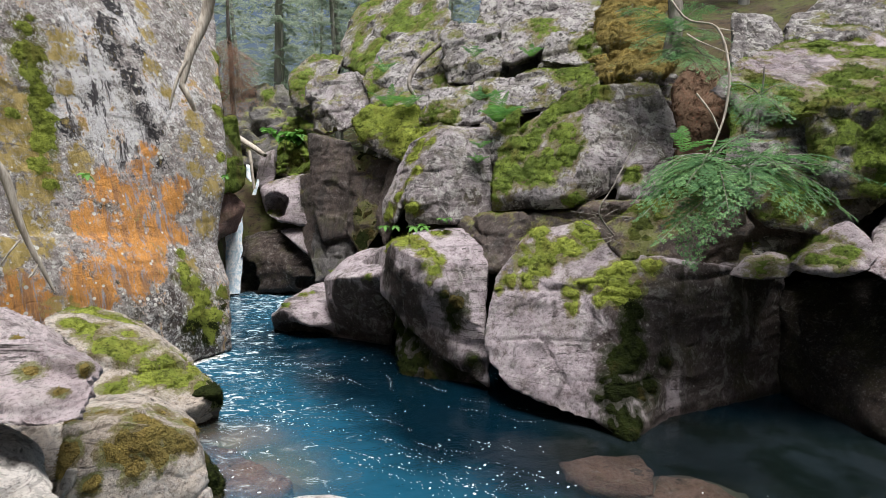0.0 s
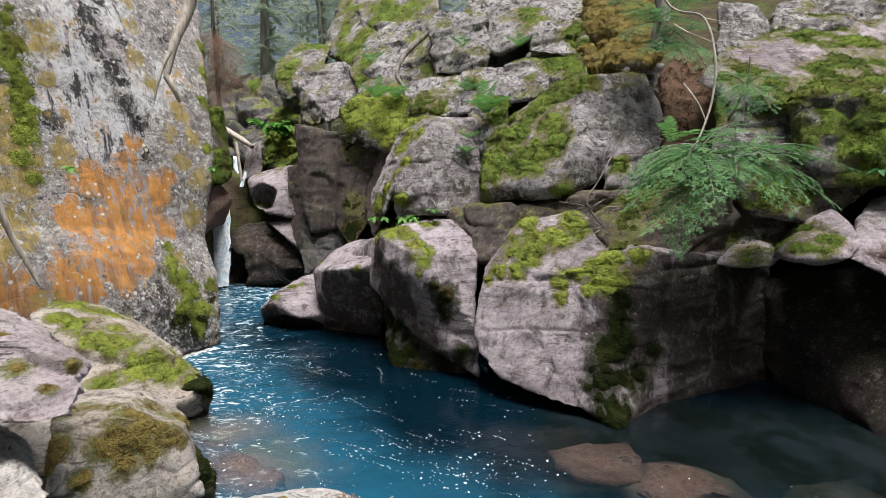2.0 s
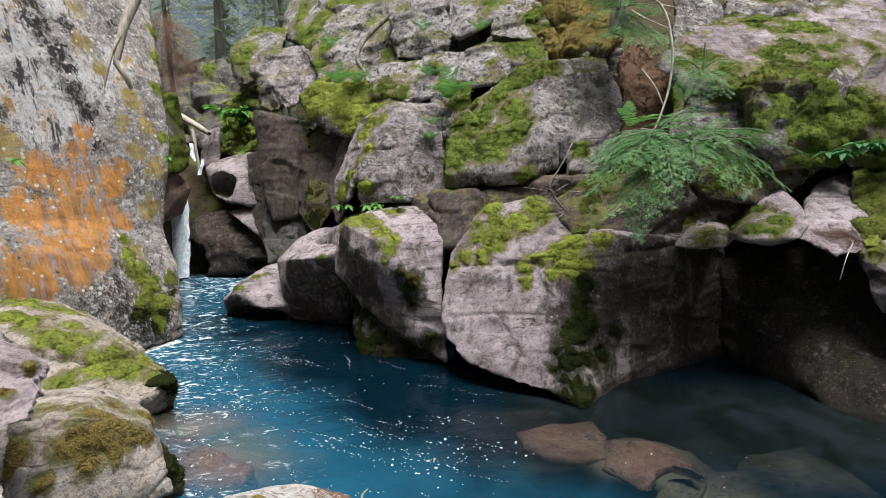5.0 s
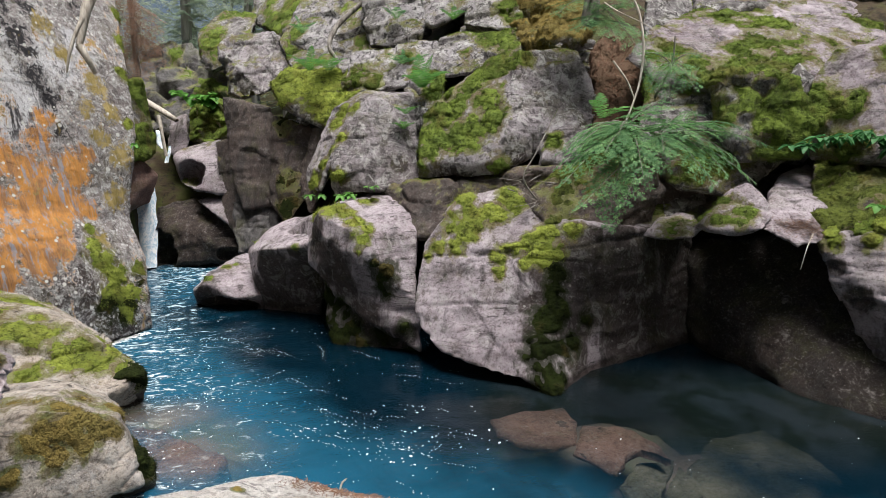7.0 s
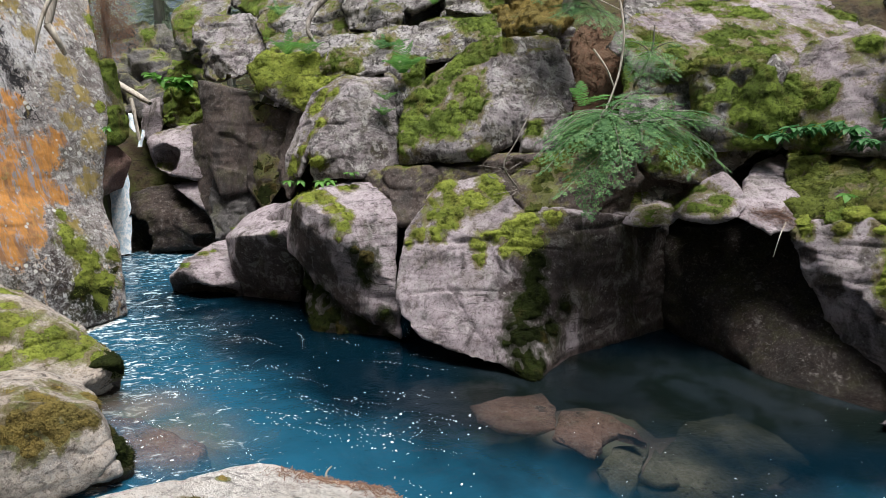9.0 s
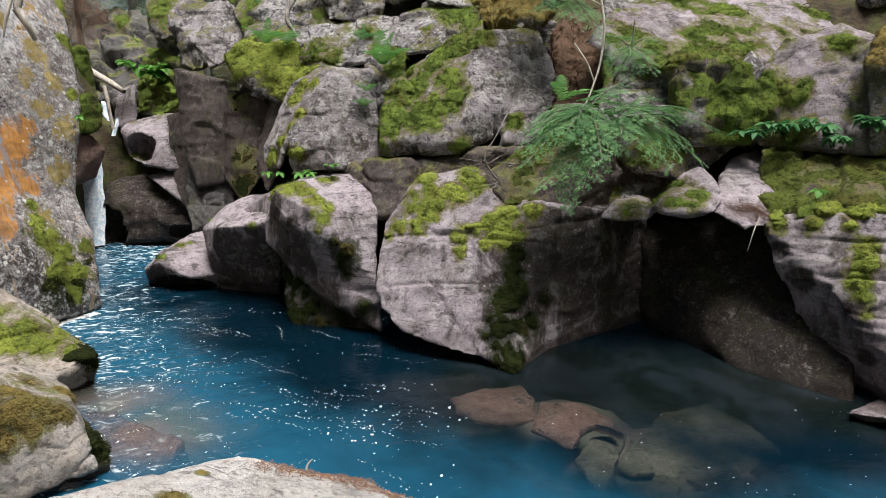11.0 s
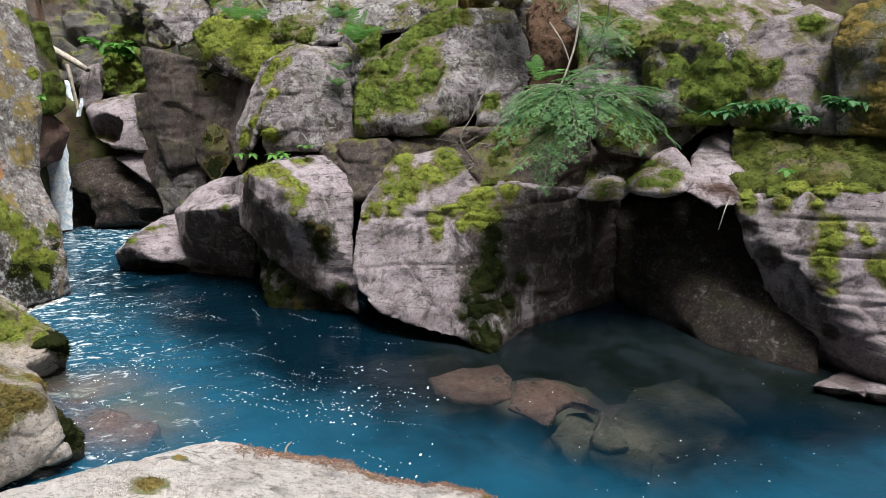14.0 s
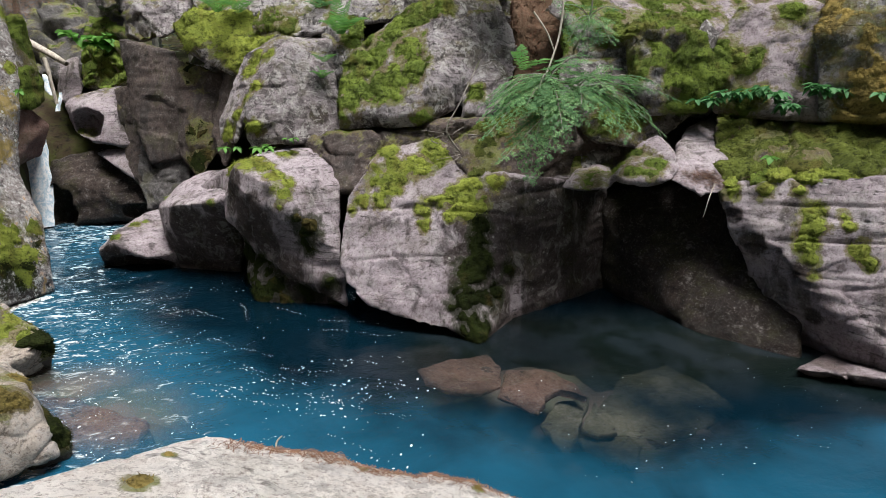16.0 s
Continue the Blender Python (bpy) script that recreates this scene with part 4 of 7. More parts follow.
rock("top_slab", "broad pale slab patched with moss on top of the bank", [lobe([(3.65, 8.20, 4.06), (4.36, 8.90, 4.55), (6.05, 10.40, 5.23), (8.55, 11.60, 5.84), (11.93, 12.60, 6.85), (7.39, 7.60, 3.81), (5.63, 7.50, 3.77), (4.80, 7.50, 3.64), (4.07, 7.90, 3.64)], (0.85, 1.24, 0.06), 0.80)], mat="rock_pink", vox=0.045, moss=[(4.66, 7.91, 3.97, 0.27), (5.23, 7.63, 3.83, 0.46), (5.97, 8.30, 4.32, 0.34), (5.82, 9.22, 4.81, 0.24), (4.46, 8.27, 4.21, 0.20), (5.47, 8.24, 4.20, 0.22), (4.73, 7.63, 3.76, 0.27), (6.60, 8.97, 4.71, 0.33), (5.80, 7.87, 4.00, 0.29), (6.67, 9.59, 5.10, 0.23), (5.05, 7.81, 3.92, 0.22)], chunk=0.02, tone="moss_green", cover=0.16)
rock("dark_top_boulder", "dark brown boulder on the upper slab", [lobe([(4.62, 9.60, 4.68), (4.90, 10.20, 5.61), (5.63, 10.20, 5.52), (5.63, 9.80, 5.06), (5.05, 9.20, 4.43), (4.53, 9.20, 4.39)], (0.69, 1.33, 0.08), 0.80)], mat="rock_grey", vox=0.045)
rock("upper_ledge_slab", "overhanging slab above the pale ledge", [lobe([(5.72, 10.00, 5.19), (6.15, 10.60, 5.61), (7.70, 11.50, 6.34), (10.22, 12.00, 6.89), (8.64, 10.00, 5.17), (6.58, 9.60, 5.10), (5.50, 9.40, 4.68)], (0.85, 1.23, 0.09), 0.80)], mat="rock_grey", vox=0.045, cover=0.15, chunk=0.05)
rock("mossy_overhang", "overhanging boulder draped in thick moss", [lobe([(-1.94, 12.20, 4.03), (-1.52, 12.40, 4.36), (-0.50, 12.20, 4.30), (-0.39, 11.40, 3.44), (-0.53, 11.20, 3.00), (-1.05, 11.60, 3.34), (-1.67, 12.00, 3.53)], (-0.15, 1.59, 0.03), 0.80)], mat="rock_grey", cover=0.75, vox=0.05, tone="moss_bright")
rock("lichen_rock", "pale lichen-spotted rock above the cliff", [lobe([(-3.36, 14.40, 5.06), (-2.95, 14.60, 5.42), (-2.09, 14.40, 5.34), (-1.57, 14.00, 4.99), (-1.71, 13.40, 4.22), (-2.21, 13.20, 3.87), (-2.73, 13.60, 3.80), (-3.05, 13.90, 3.92)], (-0.28, 1.57, 0.05), 0.80)], mat="rock_mauve", vox=0.045, chunk=0.04, rough=0.6, smooth=1, cover=0.3)
rock("jutting_rock", "jutting mossy slab with a black underside", [lobe([(-4.57, 17.50, 5.86), (-3.83, 18.20, 6.57), (-2.87, 17.80, 6.36), (-2.88, 16.60, 5.68), (-3.47, 16.40, 4.81), (-4.03, 16.60, 4.68), (-4.41, 17.00, 4.96)], (-0.42, 1.95, 0.09), 0.80)], mat="rock_grey", vox=0.08, chunk=0.04, rough=0.6, smooth=1, cover=0.38)
rock("crag", "upright grey crag with lichen", [lobe([(-0.03, 13.00, 5.91), (0.22, 13.20, 6.17), (1.18, 12.80, 6.03), (1.27, 12.20, 5.16), (0.99, 11.90, 4.68), (0.08, 12.40, 4.75)], (0.09, 1.79, 0.10), 0.80)], mat="rock_lichen", vox=0.045, chunk=0.04, rough=0.6, smooth=1, cover=0.21)
rock("rooted_rock", "rough mossy rock with roots", [lobe([(-1.93, 14.20, 5.15), (-1.30, 15.00, 6.37), (0.10, 14.00, 6.26), (0.14, 12.20, 4.38), (-0.51, 12.40, 4.18), (-1.56, 13.20, 4.39)], (-0.11, 1.79, 0.08), 0.80)], mat="rock_lichen", vox=0.05, chunk=0.04, rough=0.6, smooth=1, cover=0.24)
rock("long_ledge", "long lichen-grey ledge block", [lobe([(-0.48, 11.60, 3.94), (-0.26, 12.00, 4.59), (1.18, 11.60, 4.65), (2.89, 11.20, 5.00), (2.85, 10.60, 4.48), (2.65, 10.40, 4.21), (1.11, 10.80, 3.97), (0.18, 11.00, 3.78)], (0.18, 1.59, 0.06), 0.80)], mat="rock_lichen", vox=0.04, moss=[(-0.20, 11.39, 4.13, 0.27), (0.07, 11.10, 3.95, 0.20), (0.78, 11.42, 4.45, 0.20), (2.64, 11.25, 4.90, 0.21), (0.91, 10.96, 4.13, 0.15), (1.85, 10.93, 4.53, 0.11)], chunk=0.04, rough=0.6, smooth=1, cover=0.24)
rock("upper_grey_rock", "grey rock with moss cap on the upper tier", [lobe([(1.93, 12.00, 5.12), (2.25, 12.40, 5.81), (3.07, 12.20, 5.82), (3.18, 11.60, 5.20), (2.81, 11.50, 4.94)], (0.32, 1.46, 0.09), 0.80)], mat="rock_lichen", vox=0.045, moss=[(2.91, 11.96, 5.57, 0.25), (3.05, 11.69, 5.22, 0.22)], chunk=0.04, rough=0.6, smooth=1, cover=0.12)
rock("summit_rock", "rugged grey rocks along the top of the gorge", [lobe([(0.74, 13.60, 6.04), (0.93, 14.60, 7.43), (2.39, 14.40, 7.49), (3.63, 14.00, 7.23), (3.58, 13.00, 6.12), (2.15, 12.80, 5.62), (1.43, 12.80, 5.15)], (0.31, 1.97, 0.15), 0.80)], mat="rock_lichen", vox=0.08, chunk=0.04, rough=0.6, smooth=1, cover=0.21)
rock("moss_slope", "steep bank under golden-green moss", [lobe([(2.92, 12.00, 5.23), (3.66, 13.60, 6.99), (4.87, 12.80, 6.74), (4.12, 10.40, 4.73), (3.47, 10.20, 4.42), (2.80, 10.60, 4.48)], (0.48, 1.52, 0.10), 0.80)], mat="rock_grey", cover=0.75, vox=0.06, smooth=20, rough=2.5, chunk=0.08, tone="moss_gold")
rock("far_summit_rock", "broken rock at the edge of the forest", [lobe([(-3.29, 18.00, 6.23), (-2.77, 19.50, 8.26), (-1.44, 19.00, 8.79), (0.29, 17.00, 8.32), (0.25, 15.00, 6.35), (-1.37, 15.60, 5.79), (-2.17, 16.00, 5.43)], (-0.22, 2.48, 0.17), 0.80)], mat="rock_grey", vox=0.1, chunk=0.04, rough=0.6, smooth=1, cover=0.38)
rock("carved_rock", "smooth carved rock with an arched hollow beside the fall", [lobe([(-4.75, 15.00, 2.55), (-4.57, 15.30, 2.71), (-3.93, 15.40, 2.86), (-3.24, 15.00, 2.91), (-3.50, 14.20, 2.40), (-3.20, 13.70, 1.66), (-4.06, 14.00, 1.77), (-3.94, 14.20, 2.48), (-4.57, 14.80, 1.88)], (-0.30, 1.40, -0.03), 0.80)], mat="rock_pink", vox=0.045, carve=[(-4.27, 14.20, 2.12, 0.42, 0.75, 0.36)], scoop=0.06, smooth=3, cover=0.05, rough=0.6)
rock("wedge_rock", "wedge-shaped rock below the carved hollow", [lobe([(-4.10, 14.20, 1.53), (-3.24, 13.90, 1.61), (-2.94, 13.40, 1.04), (-3.18, 13.35, 1.03), (-3.63, 13.60, 1.32)], (-0.37, 1.45, -0.05), 0.80)], mat="rock_pink", vox=0.045, smooth=2, rough=0.6)
rock("fall_foot_rock", "dark reddish rock at the foot of the waterfall", [lobe([(-5.16, 14.80, 1.33), (-4.24, 14.60, 1.57), (-3.50, 14.20, 1.36), (-2.96, 13.60, 0.95), (-2.79, 13.20, 0.41), (-3.05, 13.50, 0.07), (-5.40, 14.10, -0.07), (-5.28, 14.20, 0.51), (-4.79, 14.00, 0.97), (-3.91, 13.80, 0.85)], (-0.40, 1.70, -0.10), 0.80)], mat="rock_dark_shaded", vox=0.045, carve=[(-4.95, 13.90, 0.43, 0.42, 0.60, 0.50), (-3.86, 13.70, 1.25, 0.45, 0.50, 0.30), (-3.20, 13.30, 0.32, 0.40, 0.40, 0.20)], scoop=0.08, smooth=3)
rock("lip_rock", "upright rock at the lip of the fall", [lobe([(-5.38, 16.60, 2.56), (-5.40, 17.20, 3.45), (-4.91, 17.00, 3.65), (-4.69, 16.40, 2.87), (-4.92, 16.00, 2.34)], (-0.44, 1.44, -0.00), 0.80)], mat="rock_pink", vox=0.07)
rock("ferny_rock", "mossy stepped rock with a green sapling", [lobe([(-4.95, 17.00, 2.87), (-4.98, 17.60, 4.04), (-4.23, 17.40, 4.68), (-3.53, 16.40, 4.12), (-3.17, 15.60, 3.02), (-4.17, 16.20, 2.79)], (-0.48, 1.94, 0.02), 0.80)], mat="rock_grey", cover=0.75, vox=0.08, chunk=0.1)
rock("far_dark_rock", "dark rock face upstream of the fall", [lobe([(-7.85, 20.00, 3.06), (-8.27, 22.00, 5.56), (-6.56, 22.00, 6.16), (-4.26, 20.00, 5.49), (-3.92, 18.00, 3.03), (-5.67, 18.00, 3.04)], (-0.58, 1.91, 0.04), 0.80)], mat="rock_wet", vox=0.12, chunk=0.15, cover=0.2)
rock("moss_curtain_rock", "rock beside the fall hung with dark moss", [lobe([(-4.88, 12.60, 4.11), (-4.67, 13.20, 4.22), (-4.71, 13.60, 3.68), (-4.58, 13.40, 2.71), (-4.63, 13.00, 2.50), (-4.84, 12.40, 2.49)], (-0.68, 1.88, 0.01), 0.80)], mat="rock_grey", cover=0.9, vox=0.06, tone="moss_green")
rock("rusty_rock", "rusty boulder wedged beside the waterfall", [lobe([(-5.10, 12.60, 2.49), (-4.81, 13.20, 2.46), (-4.60, 13.40, 2.19), (-4.82, 13.40, 1.66), (-4.99, 12.60, 1.37), (-5.06, 12.20, 1.60)], (-0.71, 1.87, -0.05), 0.80)], mat="rock_red", vox=0.06, scoop=0.2, smooth=5)
# wet brown wall foot, its dark patches also painting the undercut's shade
rock("left_wall_rock", "towering gorge wall stained orange, white and black", [lobe([(-3.95, 9.90, 1.67), (-4.03, 10.20, 2.33), (-3.86, 10.40, 3.03), (-4.11, 10.80, 4.05), (-4.35, 11.60, 5.21), (-4.90, 12.90, 7.30), (-6.61, 7.40, 6.39), (-6.36, 10.90, 7.96), (-5.94, 5.95, 1.25), (-5.10, 7.60, 1.07), (-4.31, 8.90, 1.27)], (-1.12, 2.23, 0.05), 0.90),
     lobe([(-3.55, 9.34, 0.00), (-3.56, 9.30, 0.32), (-3.65, 9.60, 1.13), (-3.95, 9.90, 1.72), (-4.36, 9.10, 1.96), (-5.14, 7.60, 2.14), (-5.93, 6.10, 2.33), (-4.38, 8.84, -0.00), (-4.93, 7.20, 0.11), (-6.60, 6.46, 0.00)], (-1.21, 2.18, -0.16), 0.90)], mat="rock_wall", vox=0.04, drip=[(-3.92, 8.81, 0.61, 0.14), (-3.71, 9.06, 0.54, 0.14), (-3.67, 9.35, 0.79, 0.10), (-3.83, 8.87, 0.36, 0.14)], moss=[(-5.70, 8.23, 4.96, 0.16), (-5.64, 8.15, 4.64, 0.17), (-5.59, 8.08, 4.33, 0.17), (-5.55, 8.04, 4.03, 0.18), (-5.49, 7.96, 3.72, 0.18), (-5.40, 7.89, 3.42, 0.17), (-5.40, 7.79, 3.11, 0.14), (-5.63, 7.75, 3.78, 0.10), (-5.32, 7.81, 2.85, 0.10), (-4.37, 11.60, 5.21, 0.12), (-4.23, 11.25, 4.62, 0.13), (-4.10, 10.82, 4.06, 0.12), (-4.69, 12.16, 6.30, 0.12), (-3.95, 10.39, 3.23, 0.08), (-4.00, 8.98, 1.25, 0.18), (-3.87, 9.07, 0.96, 0.20), (-3.73, 9.12, 0.66, 0.20), (-3.89, 8.87, 0.73, 0.18), (-4.09, 9.01, 1.43, 0.12), (-3.71, 9.40, 0.97, 0.12), (-3.79, 9.00, 0.41, 0.14), (-4.21, 9.12, 1.69, 0.07)], gold=[(-5.66, 7.75, 3.92, 0.22), (-5.64, 7.62, 3.55, 0.22), (-5.59, 7.59, 3.19, 0.22), (-5.51, 8.57, 4.96, 0.16), (-5.45, 8.55, 4.64, 0.18), (-5.34, 8.45, 4.23, 0.12), (-5.36, 7.83, 3.04, 0.25), (-5.17, 8.27, 3.12, 0.18), (-5.39, 7.62, 2.74, 0.20), (-4.98, 10.17, 5.31, 0.14), (-4.79, 9.89, 4.71, 0.14), (-4.61, 9.91, 4.34, 0.12), (-5.10, 10.39, 5.74, 0.14), (-4.28, 10.28, 3.81, 0.17), (-4.09, 10.23, 3.42, 0.16), (-3.98, 10.05, 2.74, 0.16), (-4.16, 9.85, 3.03, 0.12), (-5.03, 7.30, 1.29, 0.15), (-5.29, 7.16, 2.05, 0.25), (-4.08, 9.11, 1.50, 0.17), (-5.34, 7.48, 2.31, 0.20), (-4.03, 9.75, 2.08, 0.17), (-4.31, 9.84, 3.50, 0.12)], orange=[(-4.92, 8.48, 2.79, 0.22), (-4.90, 8.23, 2.23, 0.28), (-4.66, 8.51, 2.03, 0.30), (-4.45, 8.95, 2.16, 0.28), (-4.37, 9.31, 2.58, 0.20), (-4.68, 9.02, 3.03, 0.15), (-4.28, 9.56, 2.75, 0.12), (-4.67, 8.02, 1.69, 0.27), (-4.88, 7.57, 1.46, 0.25), (-5.24, 7.02, 1.51, 0.25), (-5.10, 7.20, 1.35, 0.22), (-4.44, 8.50, 1.61, 0.20), (-4.71, 7.77, 1.34, 0.22), (-4.28, 9.28, 1.94, 0.13), (-4.69, 8.80, 2.52, 0.27), (-4.64, 9.19, 3.34, 0.11), (-4.55, 8.20, 1.41, 0.20)], pale=[(-5.20, 8.78, 4.36, 0.35), (-5.34, 8.97, 5.05, 0.30), (-4.86, 8.96, 3.63, 0.35), (-5.07, 8.76, 3.87, 0.35), (-5.28, 8.42, 3.84, 0.30), (-5.15, 9.92, 5.44, 0.30), (-4.52, 10.25, 4.48, 0.20), (-4.93, 8.73, 3.29, 0.25), (-4.66, 9.68, 4.13, 0.25), (-5.31, 8.72, 4.59, 0.30)], black=[(-5.28, 9.42, 5.32, 0.20), (-5.12, 9.30, 4.87, 0.20), (-5.37, 9.78, 5.67, 0.20), (-4.89, 9.36, 4.36, 0.18), (-4.75, 9.29, 3.92, 0.20), (-4.65, 9.39, 3.57, 0.15), (-5.18, 8.71, 4.11, 0.15), (-4.53, 9.35, 3.12, 0.10), (-4.93, 9.71, 4.94, 0.15), (-5.29, 8.28, 3.59, 0.12), (-4.98, 9.41, 4.63, 0.16), (-4.71, 10.77, 5.15, 0.12)], chunk=0.006, strata=0.003, flutes=0.035, rough=0.25, smooth=3, tone="moss_bright", thick=0.014, stain_shade=[(-4.15, 8.49, 0.83, 0.28), (-4.01, 8.69, 0.50, 0.30), (-3.70, 9.09, 0.18, 0.22), (-4.34, 8.25, 0.98, 0.22), (-3.90, 8.80, 0.19, 0.25), (-4.18, 8.58, 1.07, 0.18), (-3.62, 9.33, 0.61, 0.15)])
rock("mossy_left_boulder", "long pale boulder draped in green moss", [lobe([(-4.76, 6.60, 1.32), (-4.48, 7.00, 1.27), (-4.11, 7.00, 1.07), (-3.70, 6.90, 1.08), (-3.33, 6.60, 0.86), (-2.89, 6.40, 0.61), (-2.54, 6.20, 0.56), (-2.76, 6.63, 0.00), (-3.02, 6.52, 0.00), (-2.94, 5.60, 0.38), (-3.51, 5.60, 0.57), (-4.21, 5.80, 0.67)], (-0.86, 1.57, -0.17), 0.80)], mat="rock_buff", cover=0.12, vox=0.035, moss=[(-3.64, 6.45, 1.01, 0.20), (-3.19, 6.43, 0.82, 0.18), (-3.87, 6.41, 1.06, 0.15), (-3.33, 6.25, 0.78, 0.17), (-2.97, 6.29, 0.68, 0.16), (-4.26, 6.63, 1.17, 0.14), (-4.46, 6.65, 1.24, 0.13), (-3.79, 6.74, 1.07, 0.09), (-3.58, 5.96, 0.73, 0.14), (-2.75, 6.22, 0.62, 0.11)], chunk=0.03, tone="moss_bright", smooth=3)
rock("pink_left_boulder", "pinkish boulder with pale top and flaking layers", [lobe([(-3.65, 4.30, 2.00), (-3.40, 4.30, 1.94), (-3.02, 4.20, 1.82), (-2.59, 4.00, 1.69), (-3.09, 3.60, 1.89), (-2.65, 3.60, 1.86), (-2.27, 3.60, 1.74), (-2.22, 3.60, 1.69), (-2.12, 3.40, 1.67), (-2.07, 3.15, 1.60), (-2.17, 3.05, 1.58), (-2.44, 3.00, 1.63), (-2.69, 3.00, 1.60)], (-0.59, 0.80, -0.08), 0.80)], mat="rock_lilac", vox=0.02, moss=[(-2.59, 3.49, 1.77, 0.07), (-2.29, 3.54, 1.77, 0.05), (-2.32, 3.32, 1.70, 0.04), (-2.90, 3.78, 1.88, 0.04)], chunk=0.02, strata=0.015, smooth=2, tone="moss_gold")
rock("golden_moss_boulder", "pale boulder with golden moss and dark wet foot", [lobe([(-3.52, 5.50, 0.74), (-3.06, 5.70, 0.67), (-2.47, 5.40, 0.56), (-3.29, 4.70, 0.86), (-2.65, 4.60, 0.94), (-2.24, 4.85, 0.69), (-2.18, 4.75, 0.41), (-2.05, 4.70, 0.12), (-2.79, 4.30, 0.02), (-3.10, 4.20, 0.39)], (-0.58, 1.04, -0.16), 0.80)], mat="rock_buff", vox=0.022, moss=[(-2.66, 4.79, 0.80, 0.15), (-2.39, 4.73, 0.74, 0.14), (-2.67, 4.57, 0.74, 0.14), (-2.77, 4.49, 0.70, 0.10), (-2.26, 4.76, 0.66, 0.09), (-2.50, 4.65, 0.75, 0.15), (-3.14, 4.51, 0.69, 0.13), (-2.65, 4.55, 0.57, 0.11), (-2.45, 4.64, 0.63, 0.08), (-2.87, 4.34, 0.49, 0.08), (-2.42, 5.22, 0.58, 0.09)], chunk=0.01, thick=0.012, rough=0.6, cover=0.05, scoop=0.02, tone="moss_gold", smooth=3)
rock("mossy_foot_rock", "low rock under dark dripping moss at the waterline", [lobe([(-3.38, 6.20, 0.58), (-2.95, 6.30, 0.61), (-2.50, 6.10, 0.56), (-2.70, 6.55, 0.00), (-3.18, 6.29, 0.00), (-3.28, 5.90, 0.27)], (-0.43, 0.89, -0.11), 0.80)], mat="rock_damp_shaded", vox=0.03, cover=0.75, tone="moss_dark")
rock("mossy_foot_stone", "small stone shaggy with dark moss at the waterline", [lobe([(-2.30, 4.75, 0.38), (-2.20, 4.80, 0.42), (-2.06, 4.80, 0.27), (-2.03, 4.84, 0.00), (-2.31, 4.76, 0.00)], (-0.25, 0.54, -0.09), 0.80)], mat="rock_damp_shaded", vox=0.025, cover=0.75, tone="moss_dark")
rock("corner_boulder", "sunlit pale boulder by the bank", [lobe([(-2.73, 3.10, 1.46), (-2.56, 3.20, 1.38), (-2.33, 3.10, 1.33), (-2.07, 2.90, 1.26), (-2.02, 2.60, 1.20), (-2.41, 2.60, 1.21)], (-0.62, 0.77, -0.13), 0.80)], mat="rock_pale", vox=0.02, smooth=3)
rock("foreground_rock", "sunlit pale rock with pine needles at our feet", [lobe([(-1.05, 1.50, 2.04), (-0.99, 1.75, 1.92), (-0.83, 2.00, 1.75), (-0.63, 2.20, 1.67), (-0.48, 2.20, 1.68), (-0.17, 2.10, 1.65), (0.14, 2.00, 1.58), (0.58, 1.80, 1.55), (0.74, 1.70, 1.51), (1.06, 1.50, 1.30), (-0.27, 1.00, 1.99), (-0.78, 1.00, 2.15)], (0.13, -0.97, -0.99), 1.00)], mat="rock_pale", vox=0.015, moss=[(-0.61, 1.75, 1.86, 0.05), (-0.57, 1.99, 1.77, 0.02), (0.13, 1.92, 1.61, 0.02), (0.55, 1.72, 1.60, 0.02)], strata=0.004, tone="moss_gold", smooth=12, rough=0.5, thick=0.012)
# the dark material of these two paints in the crevice's shade
rock("crevice_rock", "dark mossy rock filling the crevice under the boughs", [lobe([(3.43, 7.90, 2.16), (4.28, 8.00, 2.42), (4.93, 7.90, 2.35), (4.87, 7.50, 1.86), (4.39, 7.35, 1.68), (3.40, 7.35, 1.70)], (0.50, 1.00, 0.00), 0.80)], mat="rock_damp_shaded", vox=0.04, cover=0.3, tone="moss_deep")
rock("hemlock_ledge", "mossy ledge of rock beneath the hemlock boughs", [lobe([(2.04, 7.80, 2.14), (2.46, 7.70, 2.44), (3.13, 7.70, 2.71), (3.71, 7.50, 2.64), (3.96, 7.30, 2.26), (3.83, 7.40, 1.66), (3.15, 7.25, 1.65), (2.33, 7.30, 1.75)], (0.54, 1.29, -0.04), 0.80)], mat="rock_damp_shaded", vox=0.04, cover=0.25, tone="moss_deep")
rock("small_grey_rock", "small grey rock behind the hanging boughs", [lobe([(4.31, 8.00, 2.58), (4.75, 7.90, 2.70), (4.71, 7.50, 2.01), (4.01, 7.40, 1.73), (4.06, 7.70, 2.22)], (0.59, 1.04, -0.03), 0.80)], mat="rock_grey", vox=0.05, cover=0.2)
rock("bark_litter_slope", "steep slope of red-brown bark litter", [lobe([(3.60, 9.40, 4.30), (4.02, 9.80, 4.72), (4.61, 9.60, 4.76), (4.14, 8.30, 3.36), (3.56, 8.00, 2.74), (3.20, 8.10, 2.82)], (0.60, 1.38, 0.04), 0.80)], mat="litter", vox=0.05, chunk=0.02, smooth=15, rough=1.2)
rock("dark_gully_rock", "dark rock behind the hanging boughs", [lobe([(3.99, 8.20, 4.19), (4.40, 8.00, 3.76), (5.01, 7.80, 3.74), (5.75, 7.20, 2.74), (4.93, 7.10, 2.08), (4.19, 7.40, 2.21), (3.64, 7.60, 2.74)], (0.74, 1.30, 0.00), 0.80)], mat="rock_grey", vox=0.045, cover=0.45, tone="moss_green")
